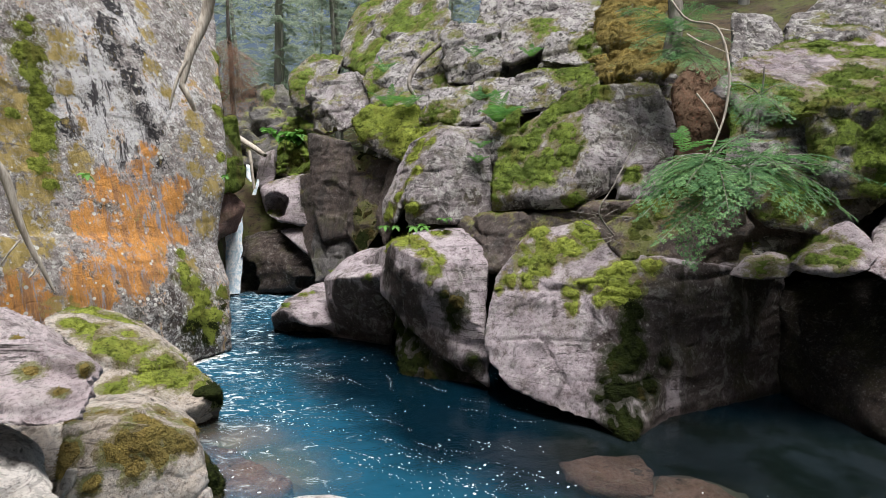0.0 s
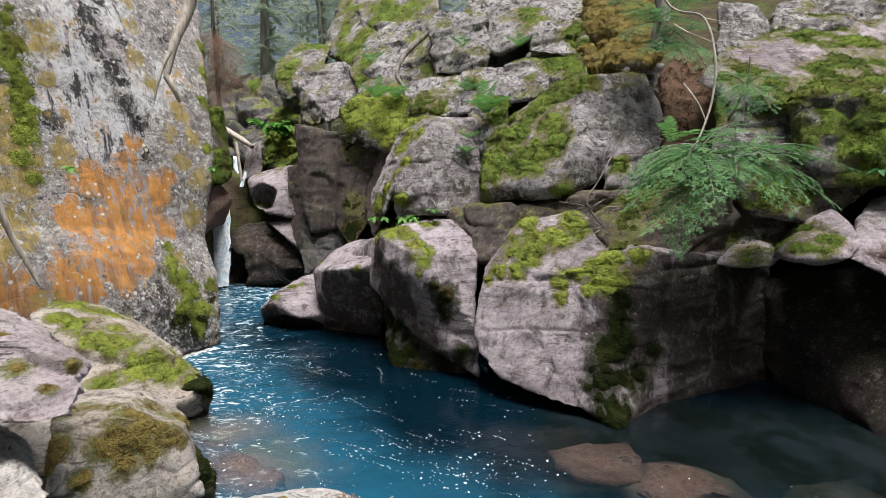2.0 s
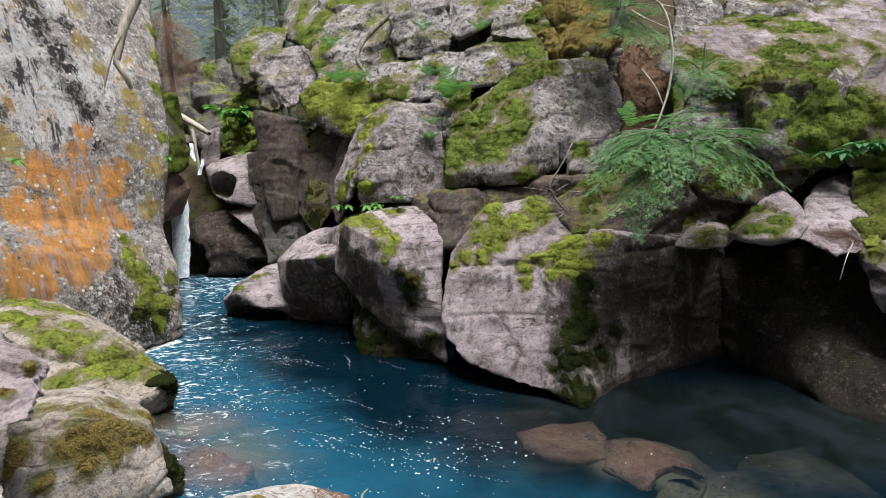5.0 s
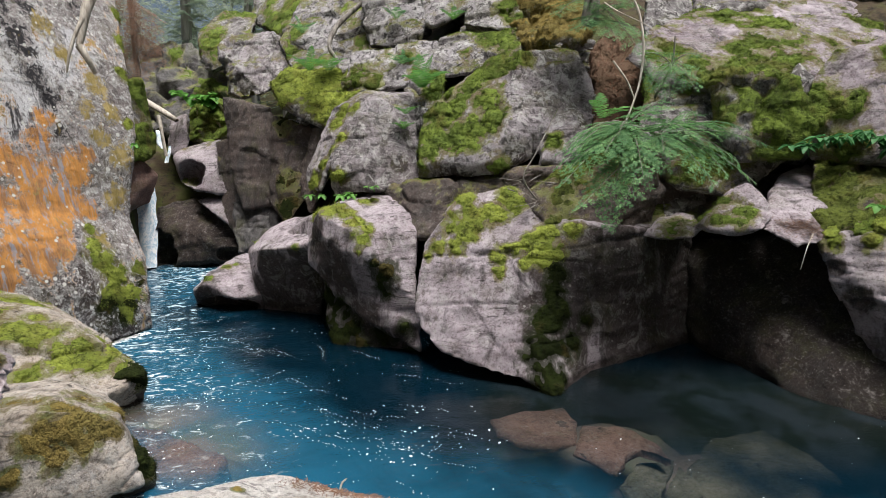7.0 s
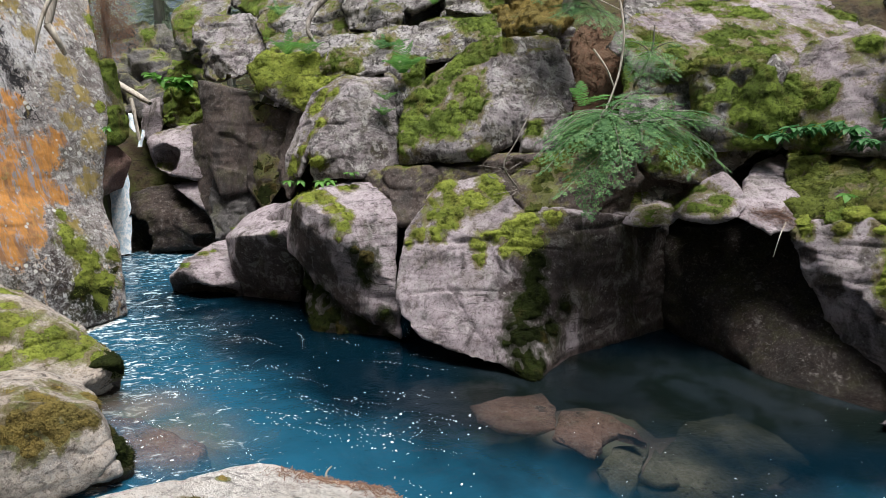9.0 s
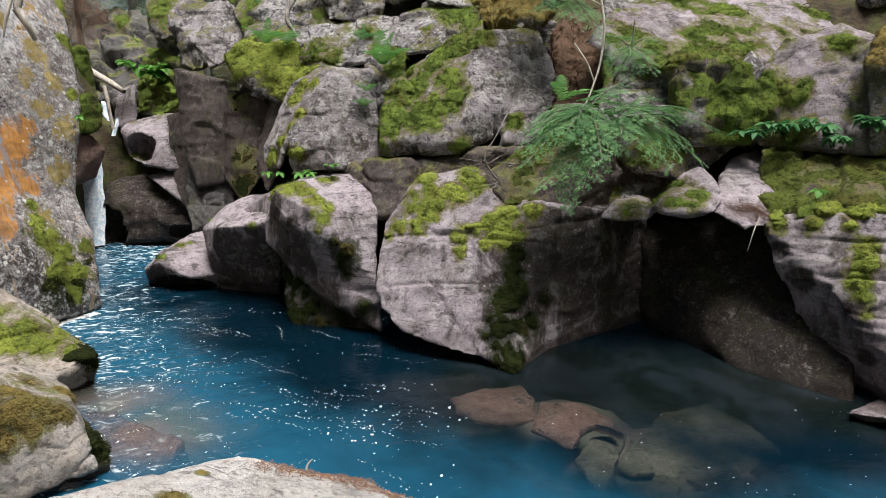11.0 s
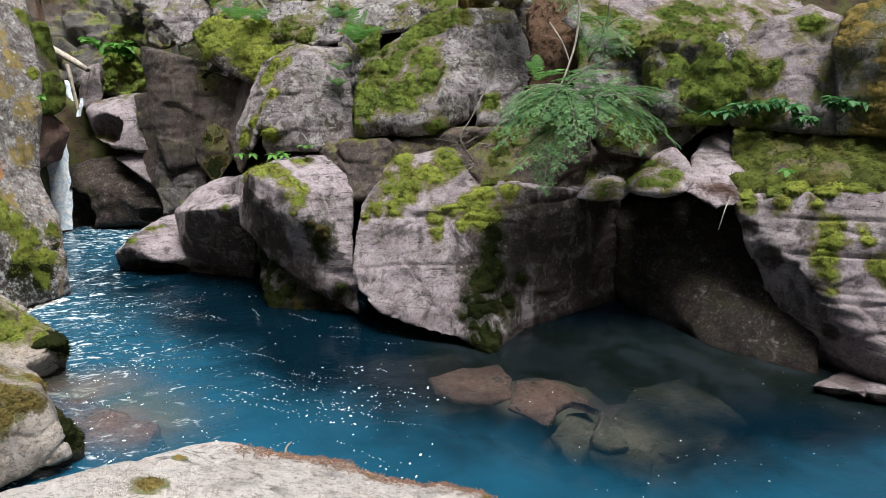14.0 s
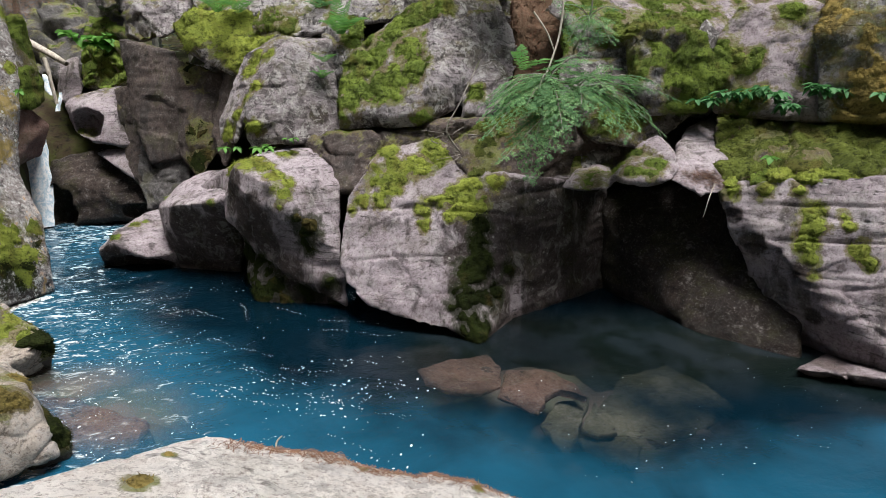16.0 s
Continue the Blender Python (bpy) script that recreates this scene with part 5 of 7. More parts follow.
rock("submerged_rock", "brownish rock under the shallows by the bank", [lobe([(-2.85, 6.18, -0.10), (-2.44, 6.37, -0.20), (-1.60, 5.71, -0.25), (-1.69, 5.19, -0.25), (-2.18, 5.04, -0.15)], (-0.02, 0.05, -0.51), 1.10)], mat="rock_red", vox=0.05)
rock("wedged_rock", "grey rock wedged behind the fern", [lobe([(0.63, 10.60, 3.85), (1.12, 11.00, 4.24), (1.39, 10.20, 4.05), (1.19, 9.40, 3.48), (0.85, 9.10, 2.73), (0.72, 9.50, 2.72), (0.69, 10.00, 3.28)], (0.14, 1.49, 0.02), 0.80)], mat="rock_grey", vox=0.04, cover=0.3, chunk=0.04)
rock("wedged_rock", "mossy grey rock filling the gap in the tier", [lobe([(-0.74, 12.20, 3.93), (-0.27, 12.00, 4.25), (0.18, 11.20, 3.90), (0.07, 10.80, 3.67), (-0.53, 11.20, 3.41)], (-0.03, 1.20, 0.03), 0.80)], mat="rock_grey", vox=0.04, cover=0.45, chunk=0.04, tone="moss_bright")
rock("wedged_rock", "dark mossy rock between the cliff and the tilted block", [lobe([(-1.13, 12.40, 3.36), (-0.43, 11.60, 3.42), (-0.70, 11.20, 2.68), (-1.03, 11.00, 1.93), (-1.29, 11.40, 1.67), (-1.39, 12.20, 2.54)], (-0.10, 1.20, -0.01), 0.80)], mat="rock_damp_shaded", vox=0.045, cover=0.25, flutes=0.1, tone="moss_dark")
rock("wedged_rock", "mossy rock between the upper slab and the buttress", [lobe([(4.15, 8.20, 3.63), (4.73, 8.00, 3.76), (5.37, 7.80, 3.59), (5.09, 7.50, 2.74), (4.57, 7.60, 2.67), (4.19, 7.90, 2.97)], (0.62, 1.03, 0.01), 0.80)], mat="rock_grey", vox=0.045, cover=0.4, chunk=0.04, tone="moss_dark")
# columns coloured dark for the shade of the cleft as well as wetness
rock("cliff_column", "dark upright column of rock in the shaded cleft", [lobe([(-3.13, 13.60, 3.86), (-2.72, 13.20, 3.71), (-1.98, 12.70, 3.60), (-1.74, 12.40, 3.01), (-2.06, 12.30, 1.57), (-2.68, 12.60, 1.41), (-3.03, 13.20, 2.38)], (-0.20, 1.80, 0.00), 0.80)], mat="rock_damp_shaded", vox=0.045, chunk=0.015, rough=0.3, smooth=1, cover=0.1, tone="moss_dark")
rock("cliff_column", "dark upright column of rock with a green film", [lobe([(-1.95, 12.50, 3.47), (-1.11, 12.20, 3.18), (-0.99, 12.00, 2.66), (-1.20, 11.60, 1.87), (-1.67, 11.60, 1.24), (-2.08, 12.20, 1.70)], (-0.10, 1.80, 0.00), 0.80)], mat="rock_damp_shaded", vox=0.045, chunk=0.015, rough=0.3, smooth=1, cover=0.22, tone="moss_dark")
rock("cliff_column", "dark upright column of rock behind the carved rock", [lobe([(-3.56, 14.40, 2.86), (-2.90, 13.80, 3.02), (-2.75, 13.30, 1.72), (-2.92, 13.00, 0.71), (-3.37, 13.60, 1.15)], (-0.20, 1.80, 0.00), 0.80)], mat="rock_damp_shaded", vox=0.05, chunk=0.015, rough=0.3, smooth=1, cover=0.2, tone="moss_dark")
rock("cliff_column", "narrow dark column beside the tilted block", [lobe([(-1.08, 11.80, 3.12), (-0.71, 11.60, 3.45), (-0.65, 11.20, 2.68), (-0.92, 11.00, 1.93), (-1.15, 11.10, 1.48), (-1.36, 11.60, 2.10)], (0.00, 1.60, 0.00), 0.80)], mat="rock_damp_shaded", vox=0.045, chunk=0.015, rough=0.3, smooth=1)
rock("wet_shoulder", "glistening dark rock at the foot of the cleft", [lobe([(-2.92, 13.20, 1.73), (-2.34, 12.90, 1.95), (-1.99, 12.40, 1.68), (-1.87, 12.00, 1.24), (-2.19, 11.80, 0.68), (-2.77, 12.30, 0.58), (-3.00, 12.90, 1.25)], (-0.10, 1.40, -0.06), 0.80)], mat="rock_wet", vox=0.04, scoop=0.14, smooth=3, chunk=0.04)
rock("shaded_rock", "dim damp rock in the gap between the bank boulders", [lobe([(-4.60, 4.90, 0.76), (-3.83, 5.10, 0.69), (-3.30, 5.00, 0.64), (-3.07, 4.80, 0.49), (-3.01, 4.40, 0.31), (-4.05, 4.20, 0.25)], (-0.48, 0.63, -0.10), 0.80)], mat="rock_buff", vox=0.03, chunk=0.03)
rock("pale_stone", "small pale stone stood on edge between boulders", [lobe([(-2.81, 3.90, 0.71), (-2.79, 4.00, 0.82), (-2.71, 4.00, 0.81), (-2.71, 3.90, 0.72), (-2.74, 3.85, 0.71)], (-0.05, 0.06, -0.01), 0.80)], mat="rock_pale", vox=0.012, chunk=0.004, rough=0.3)

# ---------------------------------------------------------------- ground
def inside(x, y, poly):
    hit = np.zeros(x.shape, bool)
    for (x0, y0), (x1, y1) in zip(poly, poly[1:] + poly[:1]):
        if y0 != y1:
            hit ^= ((y0 > y) != (y1 > y)) & (x < (x1 - x0) * (y - y0) / (y1 - y0) + x0)
    return hit


def reach(x, y, line):
    best = np.full(x.shape, 1e9)
    for (x0, y0), (x1, y1) in zip(line, line[1:]):
        t = np.clip(((x - x0) * (x1 - x0) + (y - y0) * (y1 - y0)) / ((x1 - x0) ** 2 + (y1 - y0) ** 2), 0, 1)
        best = np.minimum(best, np.hypot(x - x0 - t * (x1 - x0), y - y0 - t * (y1 - y0)))
    return best


RIGHT = [(400, 2), (12, 5.0), (9, 5.6), (6.4, 6.6), (5.2, 7.7), (4.0, 8.7), (1.0, 9.0), (-0.6, 10.6), (-1.6, 12.8), (-2.8, 15.0), (-3.4, 16.4), (-4.6, 18.5), (-5.6, 24), (-8, 400)]
LEFT = [(-14, 400), (-9.0, 24), (-6.6, 18.5), (-5.3, 15.5), (-5.0, 13.0), (-5.3, 10.5), (-5.4, 8.0), (-6.0, 5.6), (-400, 5.0)]
NEAR = [(-400, 5.0), (-6.0, 5.6), (-4.6, 5.4), (-3.0, 4.5), (-2.0, 3.6), (-1.4, 2.3), (-0.2, 1.5), (2.2, 0.6), (9, 0.0), (400, -6)]


def land(x, y):
    """Height of the ground, with the river's bed cut into it."""
    z = np.full(x.shape, -1.15) + 0.2 * np.sin(x * 1.3) * np.cos(y * 0.9)
    z = z + np.interp(y, [15.0, 16.2, 18, 21, 60], [0, 2.6, 3.7, 4.2, 9.0]) * (x < 2)
    far = np.array([0, 0.35, 0.6, 1.2, 2.6, 3.4, 5.5, 9, 25, 120, 400])
    for line, poly, rise in (
        (RIGHT, RIGHT + [(400, 400)], [-1.1, 1.0, 1.9, 2.3, 4.0, 4.9, 6.3, 7.6, 13, 50, 120]),
        (LEFT, LEFT + [(-400, 400)], [-1.1, 1.2, 2.4, 5.5, 7.0, 7.4, 8.2, 9.5, 15, 50, 120]),
        # near bank; its unseen rise behind is steepened to block low sky light
        (NEAR, NEAR + [(400, -400), (-400, -400)], [-1.1, 0.1, 0.5, 0.95, 1.5, 1.8, 3.0, 6.5, 22, 70, 150]),
    ):
        z = np.where(inside(x, y, poly), np.maximum(z, np.interp(reach(x, y, line), far, rise)), z)
    return z


def spread(lo, hi, cell, end):
    out = list(np.arange(lo, hi + 1e-6, cell))
    s = cell
    while out[-1] < end:
        s *= 1.25
        out.append(out[-1] + s)
    s = cell
    while out[0] > -end:
        s *= 1.25
        out.insert(0, out[0] - s)
    return np.array(out)


def sheet(xs, ys):
    gx, gy = np.meshgrid(xs, ys)
    w, h = len(xs), len(ys)
    i = (np.arange(h - 1)[:, None] * w + np.arange(w - 1)).ravel()
    return gx.ravel(), gy.ravel(), np.stack([i, i + 1, i + w + 1, i + w], 1)


SHOALS = [(1.7, 5.36, 0.5, 0.56), (2.21, 4.95, 0.5, 0.56), (2.37, 4.30, 0.5, 0.42), (2.68, 4.1, 0.5, 0.38), (2.67, 5.69, 0.7, 0.42), (3.32, 4.7, 0.9, 0.17), (-1.93, 5.48, 0.55, 0.8), (-2.37, 6.09, 0.5, 0.8), (-1.70, 5.27, 0.5, 0.7)]
gx, gy, gf = sheet(spread(-9, 11, 0.14, 300), spread(-3, 22, 0.14, 300))
gz = land(gx, gy)
for x, y, r, _ in SHOALS:
    gz = np.where(gz < -0.3, np.maximum(gz, -0.62 - 0.9 * np.clip(np.hypot(gx - x, gy - y) - r, 0, 2)), gz)
p = np.stack([gx, gy, gz], 1)
rugged = np.where(gz > -0.6, 1.0, 0.3)
p[:, 2] += rugged * (0.16 * fbm(p / 1.1, 4, 3) + 0.05 * fbm(p / 0.25, 2, 9))
soil = mesh_of("ground", p, gf, "forest_floor")
soil.materials.append(MATS["river_bed"])
soil.polygons.foreach_set("material_index", (p[gf][:, :, 2].mean(1) < -0.15).astype(np.int32))
ground = tagged(new("ground", soil), "dark mossy forest floor cut by the stony river bed", "ground", kind="structure")

# ---------------------------------------------------------------- pool
wx, wy, wf = sheet(np.arange(-8, 12.01, 0.055), np.arange(0.3, 14.6, 0.055))
w = np.stack([wx, wy, np.zeros(len(wx))], 1)
stir = step(wx + 0.32 * (wy - 6) - 0.25 * perlin(w / 1.2, 4), 2.2, -3.6)
stir = np.maximum(stir, step(np.hypot(wx + 4.0, wy - 13.6), 3.2, 1.0) * 0.95)
clear = np.zeros(len(wx))
for x, y, r, share in SHOALS:
    clear = np.maximum(clear, share * np.exp(-((np.hypot(wx - x, (wy - y) * 1.1) / r) ** 2) * 0.9))
clear = np.clip(clear + 0.2 * fbm(w / 0.5, 3, 7) * (clear > 0.05), 0, 0.86)
# milky with air and rock flour in the current; shade painted below the boulders
milk_shade = 0.42 + 0.62 * stir + 0.2 * step(np.hypot(wx - 4.5, wy - 2.2), 3.2, 1.0)
# the hollow's dark reflection, painted into the right of the pool
milk_shade -= 0.45 * step(wx, 1.8, 3.4) * step(wy, 3.0, 3.9)
milk_shade -= 0.72 * step(reach(wx, wy, [(-2.2, 10.2), (-0.6, 8.4), (0.4, 7.1), (2.0, 6.2), (5.5, 5.6), (9.0, 4.6)]), 2.5, 0.5)
# patch of painted shade between the boulder and the right bank
pool_shade = 0.95 * step(reach(wx, wy, [(2.2, 6.0), (3.4, 5.6), (4.6, 5.3), (6.5, 4.4)]) + 0.4 * fbm(w / 0.9, 3, 12), 1.6, 0.6)
swell = np.stack([wx * 1.6, wy * 2.4, 0 * wx], 1)
w[:, 2] = (0.006 + 0.03 * stir) * fbm(swell, 3, 5) + 0.009 * stir * fbm(swell * 5, 2, 6) + 0.004 * perlin(swell * 2.2, 8)
tagged(new("water", mesh_of("water", w, wf, "pool_water", {"stir": stir, "clear": clear, "milk_shade": milk_shade, "pool_shade": pool_shade})), "clear deep-blue pool with drifting foam flecks", "water", kind="structure").visible_shadow = False

# flecks of foam that drift on the pool
rng = random.Random(4)
fv, ff = [], []
WIDE = len(np.arange(-8, 12.01, 0.055))


def fleck(x, y, r):
    n, a = len(fv), rng.uniform(0, 6.28)
    s, r = rng.uniform(0.25, 0.65), r * 1.1
    col, row = min(363, max(0, round((x + 8) / 0.055))), min(259, max(0, round((y - 0.3) / 0.055)))
    level = w[row * WIDE + col, 2] + 0.005
    for k in range(6):
        q = a + k * math.pi / 3
        u, t = r * math.cos(q) * rng.uniform(0.75, 1.2), r * s * math.sin(q) * rng.uniform(0.75, 1.2)
        fv.append((x + u * math.cos(a) - t * math.sin(a), y + u * math.sin(a) + t * math.cos(a), level))
    ff.append(tuple(range(n, n + 6)))


for _ in range(46):
    # loose rafts, drawn out along the current
    cx = rng.uniform(-3.4, 1.0)
    cy = rng.uniform(4.2, 9.0) if cx < -1 else rng.uniform(3.6, 6.0)
    turn = rng.uniform(-0.7, 0.3)
    for _ in range(rng.randint(5, 22)):
        u, t = rng.gauss(0, 0.35), rng.gauss(0, 0.06)
        fleck(cx + u * math.cos(turn) - t * math.sin(turn), cy + u * math.sin(turn) + t * math.cos(turn), 0.005 + 0.013 * rng.random() ** 3)
for _ in range(44):
    # thin lines of bubbles bent by the eddies
    x, y, turn = rng.uniform(-3.6, 0.6), rng.uniform(4.6, 9.2), rng.uniform(-0.9, 0.2)
    for _ in range(rng.randint(14, 40)):
        turn += rng.gauss(0, 0.09)
        x, y = x + 0.035 * math.cos(turn), y + 0.035 * math.sin(turn)
        if rng.random() < 0.75:
            fleck(x + rng.gauss(0, 0.012), y + rng.gauss(0, 0.012), rng.uniform(0.004, 0.011))
for _ in range(170):
    fleck(rng.uniform(-3.6, 1.3), rng.uniform(3.4, 9.5), 0.004 + 0.012 * rng.random() ** 3)
for _ in range(70):
    fleck(rng.uniform(2.0, 5.5), rng.uniform(3.2, 5.0), 0.004 + 0.008 * rng.random() ** 3)
FOOT = [(-3.99, 8.57), (-3.91, 8.83), (-3.79, 9.05), (-3.58, 9.16)]
for _ in range(220):
    k = rng.randrange(3)
    t = rng.random()
    fleck(FOOT[k][0] * (1 - t) + FOOT[k + 1][0] * t + rng.gauss(0.02, 0.03), FOOT[k][1] * (1 - t) + FOOT[k + 1][1] * t - abs(rng.gauss(0, 0.05)), rng.uniform(0.012, 0.045))
me = bpy.data.meshes.new("foam_flecks")
me.from_pydata(fv, [], ff)
me.materials.append(MATS["foam"])
tagged(new("foam_flecks", me), "white flecks and rafts of foam on the pool", "foam", kind="stuff")


# added slab behind the lintel that blocks light from above the hollow
rock("hollow_roof", "added rock slab that shuts light out of the hollow", [np.array([(x, y, z) for x in (3.4, 10.0) for y in (7.6, 10.5) for z in (2.0, 2.35)])], mat="rock_damp_shaded", vox=0.08)

# ---------------------------------------------------------------- slabs that lie under the water
def sunken(label, outline, mat, thick=0.05):
    ring = np.array(outline)
    mid = ring.mean(0)
    bm = bmesh.new()
    rings = []
    for grow, drop in ((0.95, 0.0), (1.0, 0.02), (1.0, thick), (0.9, thick + 0.03)):
        rings.append([bm.verts.new(mid + (q - mid) * grow - np.array((0, 0, drop))) for q in ring])
    for low, high in zip(rings, rings[1:]):
        for i in range(len(ring)):
            bm.faces.new((low[i - 1], low[i], high[i], high[i - 1]))
    bm.faces.new(rings[0])
    bm.faces.new(rings[-1][::-1])
    bmesh.ops.recalc_face_normals(bm, faces=bm.faces)
    bmesh.ops.triangulate(bm, faces=bm.faces)
    for _ in range(2):
        bmesh.ops.subdivide_edges(bm, edges=[e for e in bm.edges if e.calc_length() > 0.07], cuts=2, use_grid_fill=True)
        bmesh.ops.triangulate(bm, faces=bm.faces)
    v = np.array([q.co[:] for q in bm.verts])
    v[:, 2] += 0.035 * fbm(v / 0.3, 3, 2)
    v[:, :2] += 0.05 * np.stack([perlin(v / 0.16, 4), perlin(v / 0.16, 9)], 1)
    f = np.array([[q.index for q in face.verts] for face in bm.faces])
    bm.free()
    base = Vector((mid[0], mid[1], v[:, 2].min()))
    ob = tagged(new("submerged_slab", mesh_of("submerged_slab", v - np.array(base), f, mat, smooth=False)), label, "rock", "slabs under the water")
    ob.location = base


sunken("flat reddish slab just under clear water", [(1.23, 5.79, -0.10), (1.58, 5.86, -0.10), (2.11, 5.93, -0.10), (2.16, 5.63, -0.10), (2.01, 5.21, -0.10), (1.73, 5.08, -0.10), (1.47, 5.23, -0.10), (1.21, 5.48, -0.10)], "rock_red")
sunken("broken pinkish slab under clear water", [(2.20, 5.57, -0.14), (2.62, 5.46, -0.14), (2.84, 5.11, -0.14), (2.84, 4.79, -0.14), (2.64, 4.98, -0.14), (2.40, 4.91, -0.14), (2.35, 4.78, -0.14), (2.20, 4.65, -0.14), (2.06, 4.85, -0.14), (1.91, 5.04, -0.14)], "rock_red")
sunken("greenish slab on the pool bed", [(2.28, 4.72, -0.32), (2.61, 5.04, -0.32), (3.04, 5.04, -0.32), (2.66, 4.58, -0.32), (2.44, 4.31, -0.32), (2.24, 4.07, -0.32), (2.26, 4.31, -0.32)], "rock_algae")
sunken("greenish slab on the pool bed", [(2.71, 4.60, -0.32), (3.01, 4.93, -0.32), (3.05, 4.62, -0.32), (2.94, 4.37, -0.32), (2.75, 4.37, -0.32), (2.61, 4.49, -0.32)], "rock_algae")
sunken("pale greenish slab deep in the pool", [(2.59, 4.51, -0.42), (2.81, 4.44, -0.42), (3.09, 4.51, -0.42), (3.17, 4.21, -0.42), (2.94, 3.98, -0.42), (2.72, 4.10, -0.42), (2.56, 4.24, -0.42)], "rock_algae")


sunken("broad pale slab deep in the milky water", [(3.27, 5.23, -0.60), (3.93, 5.82, -0.60), (4.69, 5.93, -0.60), (4.88, 5.19, -0.60), (4.80, 4.82, -0.60), (3.98, 4.46, -0.60), (3.33, 4.33, -0.60), (3.16, 4.68, -0.60)], "rock_algae")


# ---------------------------------------------------------------- loose rock of the upper tiers
rng = random.Random(21)
NAMES = (("crag_rock", "broken grey rock with lichen and moss on the upper tier"), ("ledge_rock", "angular rock bedded in the mossy slope"))
for x0, x1, y0, y1, count, big in ((-2.6, 4.6, 10.2, 13.2, 34, 0.95), (-4.2, 4.5, 13.2, 18.5, 34, 1.3), (4.0, 9.5, 8.0, 12.5, 22, 1.1)):
    for k in range(count):
        x, y, s = rng.uniform(x0, x1), rng.uniform(y0, y1), big * rng.uniform(0.4, 1.0)
        ground_z = float(land(np.array([x]), np.array([y]))[0])
        if ground_z < 2.2:
            continue
        q = np.array([[rng.uniform(-1, 1), rng.uniform(-0.8, 0.8), rng.uniform(-0.6, 0.75)] for _ in range(16)])
        q = q / np.maximum(np.abs(q).max(1), 0.55)[:, None] * np.array([s * rng.uniform(0.6, 1.1), s * 0.7, s * rng.uniform(0.45, 0.9)]) * 0.62
        name, label = NAMES[k % 2]
        rock(name, label, [q + np.array([x, y, ground_z + 0.12 * s])], vox=0.05 if y < 14 else 0.07, chunk=0.03, rough=0.7, smooth=1, cover=rng.choice((0.0, 0.12, 0.25, 0.4)), mat=rng.choice(("rock_lichen", "rock_lichen", "rock_grey")), tone=rng.choice(("moss_green", "moss_bright", "moss_green", "moss_gold")))


# ---------------------------------------------------------------- the fall
def ribbon(name, line, widths, seed, thick=0.12):
    """A sheet of falling water along a line, rounded across, with strands."""
    line = [Vector(q) for q in line]
    pts, n, m = [], 40, 16
    for i in range(n + 1):
        s = i / n * (len(line) - 1)
        k = min(int(s), len(line) - 2)
        c = line[k].lerp(line[k + 1], s - k)
        wide = widths[k] + (widths[k + 1] - widths[k]) * (s - k)
        for j in range(m + 1):
            u = j / m * 2 - 1
            pts.append((c.x + u * wide / 2, c.y - thick * (1 - u * u), c.z))
    pts = np.array(pts)
    pts[:, 1] += 0.08 * fbm(pts * (5, 2, 1.2), 3, seed)
    pts[:, 0] += 0.04 * perlin(pts * 3, seed + 1)
    i = (np.arange(n)[:, None] * (m + 1) + np.arange(m)).ravel()
    return mesh_of(name, pts, np.stack([i, i + 1, i + m + 2, i + m + 1], 1), "white_water")


fall = tagged(new("waterfall"), "narrow white waterfall pouring through the cleft", "waterfall", kind="structure")
fall.location = (-5.17, 13.60, 0.35)
for line, widths, seed in (
    ([(-5.38, 15.20, 1.96), (-5.38, 14.90, 1.58), (-5.40, 14.60, 1.18), (-5.41, 14.30, 0.79), (-5.41, 14.00, 0.41), (-5.36, 13.70, 0.05)], [0.16, 0.34, 0.56, 0.74, 0.82, 0.82], 1),
    ([(-5.91, 17.60, 3.18), (-5.75, 17.20, 3.04), (-5.66, 17.00, 2.84), (-5.54, 16.80, 2.68)], [0.08, 0.16, 0.26, 0.12], 2),
    ([(-5.31, 16.70, 2.75), (-5.27, 16.40, 2.56), (-5.26, 16.10, 2.33)], [0.07, 0.08, 0.1], 3),
):
    part = new("cascade", ribbon("cascade", line, widths, seed))
    part.parent = fall
    part.matrix_parent_inverse = Matrix.Translation(fall.location).inverted()


# ---------------------------------------------------------------- wood
def tube(name, line, radii, mat, sides=8, wobble=0.15, seed=0):
    """A tapered, slightly crooked stem along a line of points."""
    line = [Vector(q) for q in line]
    n = (len(line) - 1) * 6
    rows, faces = [], []
    for i in range(n + 1):
        s = i / n * (len(line) - 1)
        k = min(int(s), len(line) - 2)
        t = s - k
        p0, p1, p2, p3 = line[max(k - 1, 0)], line[k], line[k + 1], line[min(k + 2, len(line) - 1)]
        c = 0.5 * ((2 * p1) + (p2 - p0) * t + (2 * p0 - 5 * p1 + 4 * p2 - p3) * t * t + (3 * p1 - p0 - 3 * p2 + p3) * t ** 3)
        way = (p2 - p1).normalized()
        side = way.cross(Vector((0.3, 0.9, 0.2))).normalized()
        other = way.cross(side)
        r = radii[k] + (radii[k + 1] - radii[k]) * t
        for j in range(sides):
            a = 2 * math.pi * j / sides
            q = r * (1 + wobble * math.sin(3 * a + seed + i * 0.5) + wobble * noise.noise(c * 6 + Vector((j, seed, 0))))
            rows.append(c + q * (math.cos(a) * side + math.sin(a) * other))
    for i in range(n):
        for j in range(sides):
            b = (j + 1) % sides
            faces.append((i * sides + j, i * sides + b, (i + 1) * sides + b, (i + 1) * sides + j))
    return mesh_of(name, np.array(rows), faces, mat)


def stick(name, label, line, radii, mat="dead_wood", twigs=(), seed=0):
    ob = tagged(new(name, tube(name, line, radii, mat, seed=seed)), label, "branch")
    for q, r in twigs:
        tw = new("twig", tube("twig", q, r, mat, 5, seed=seed))
        tw.parent = ob
    return ob


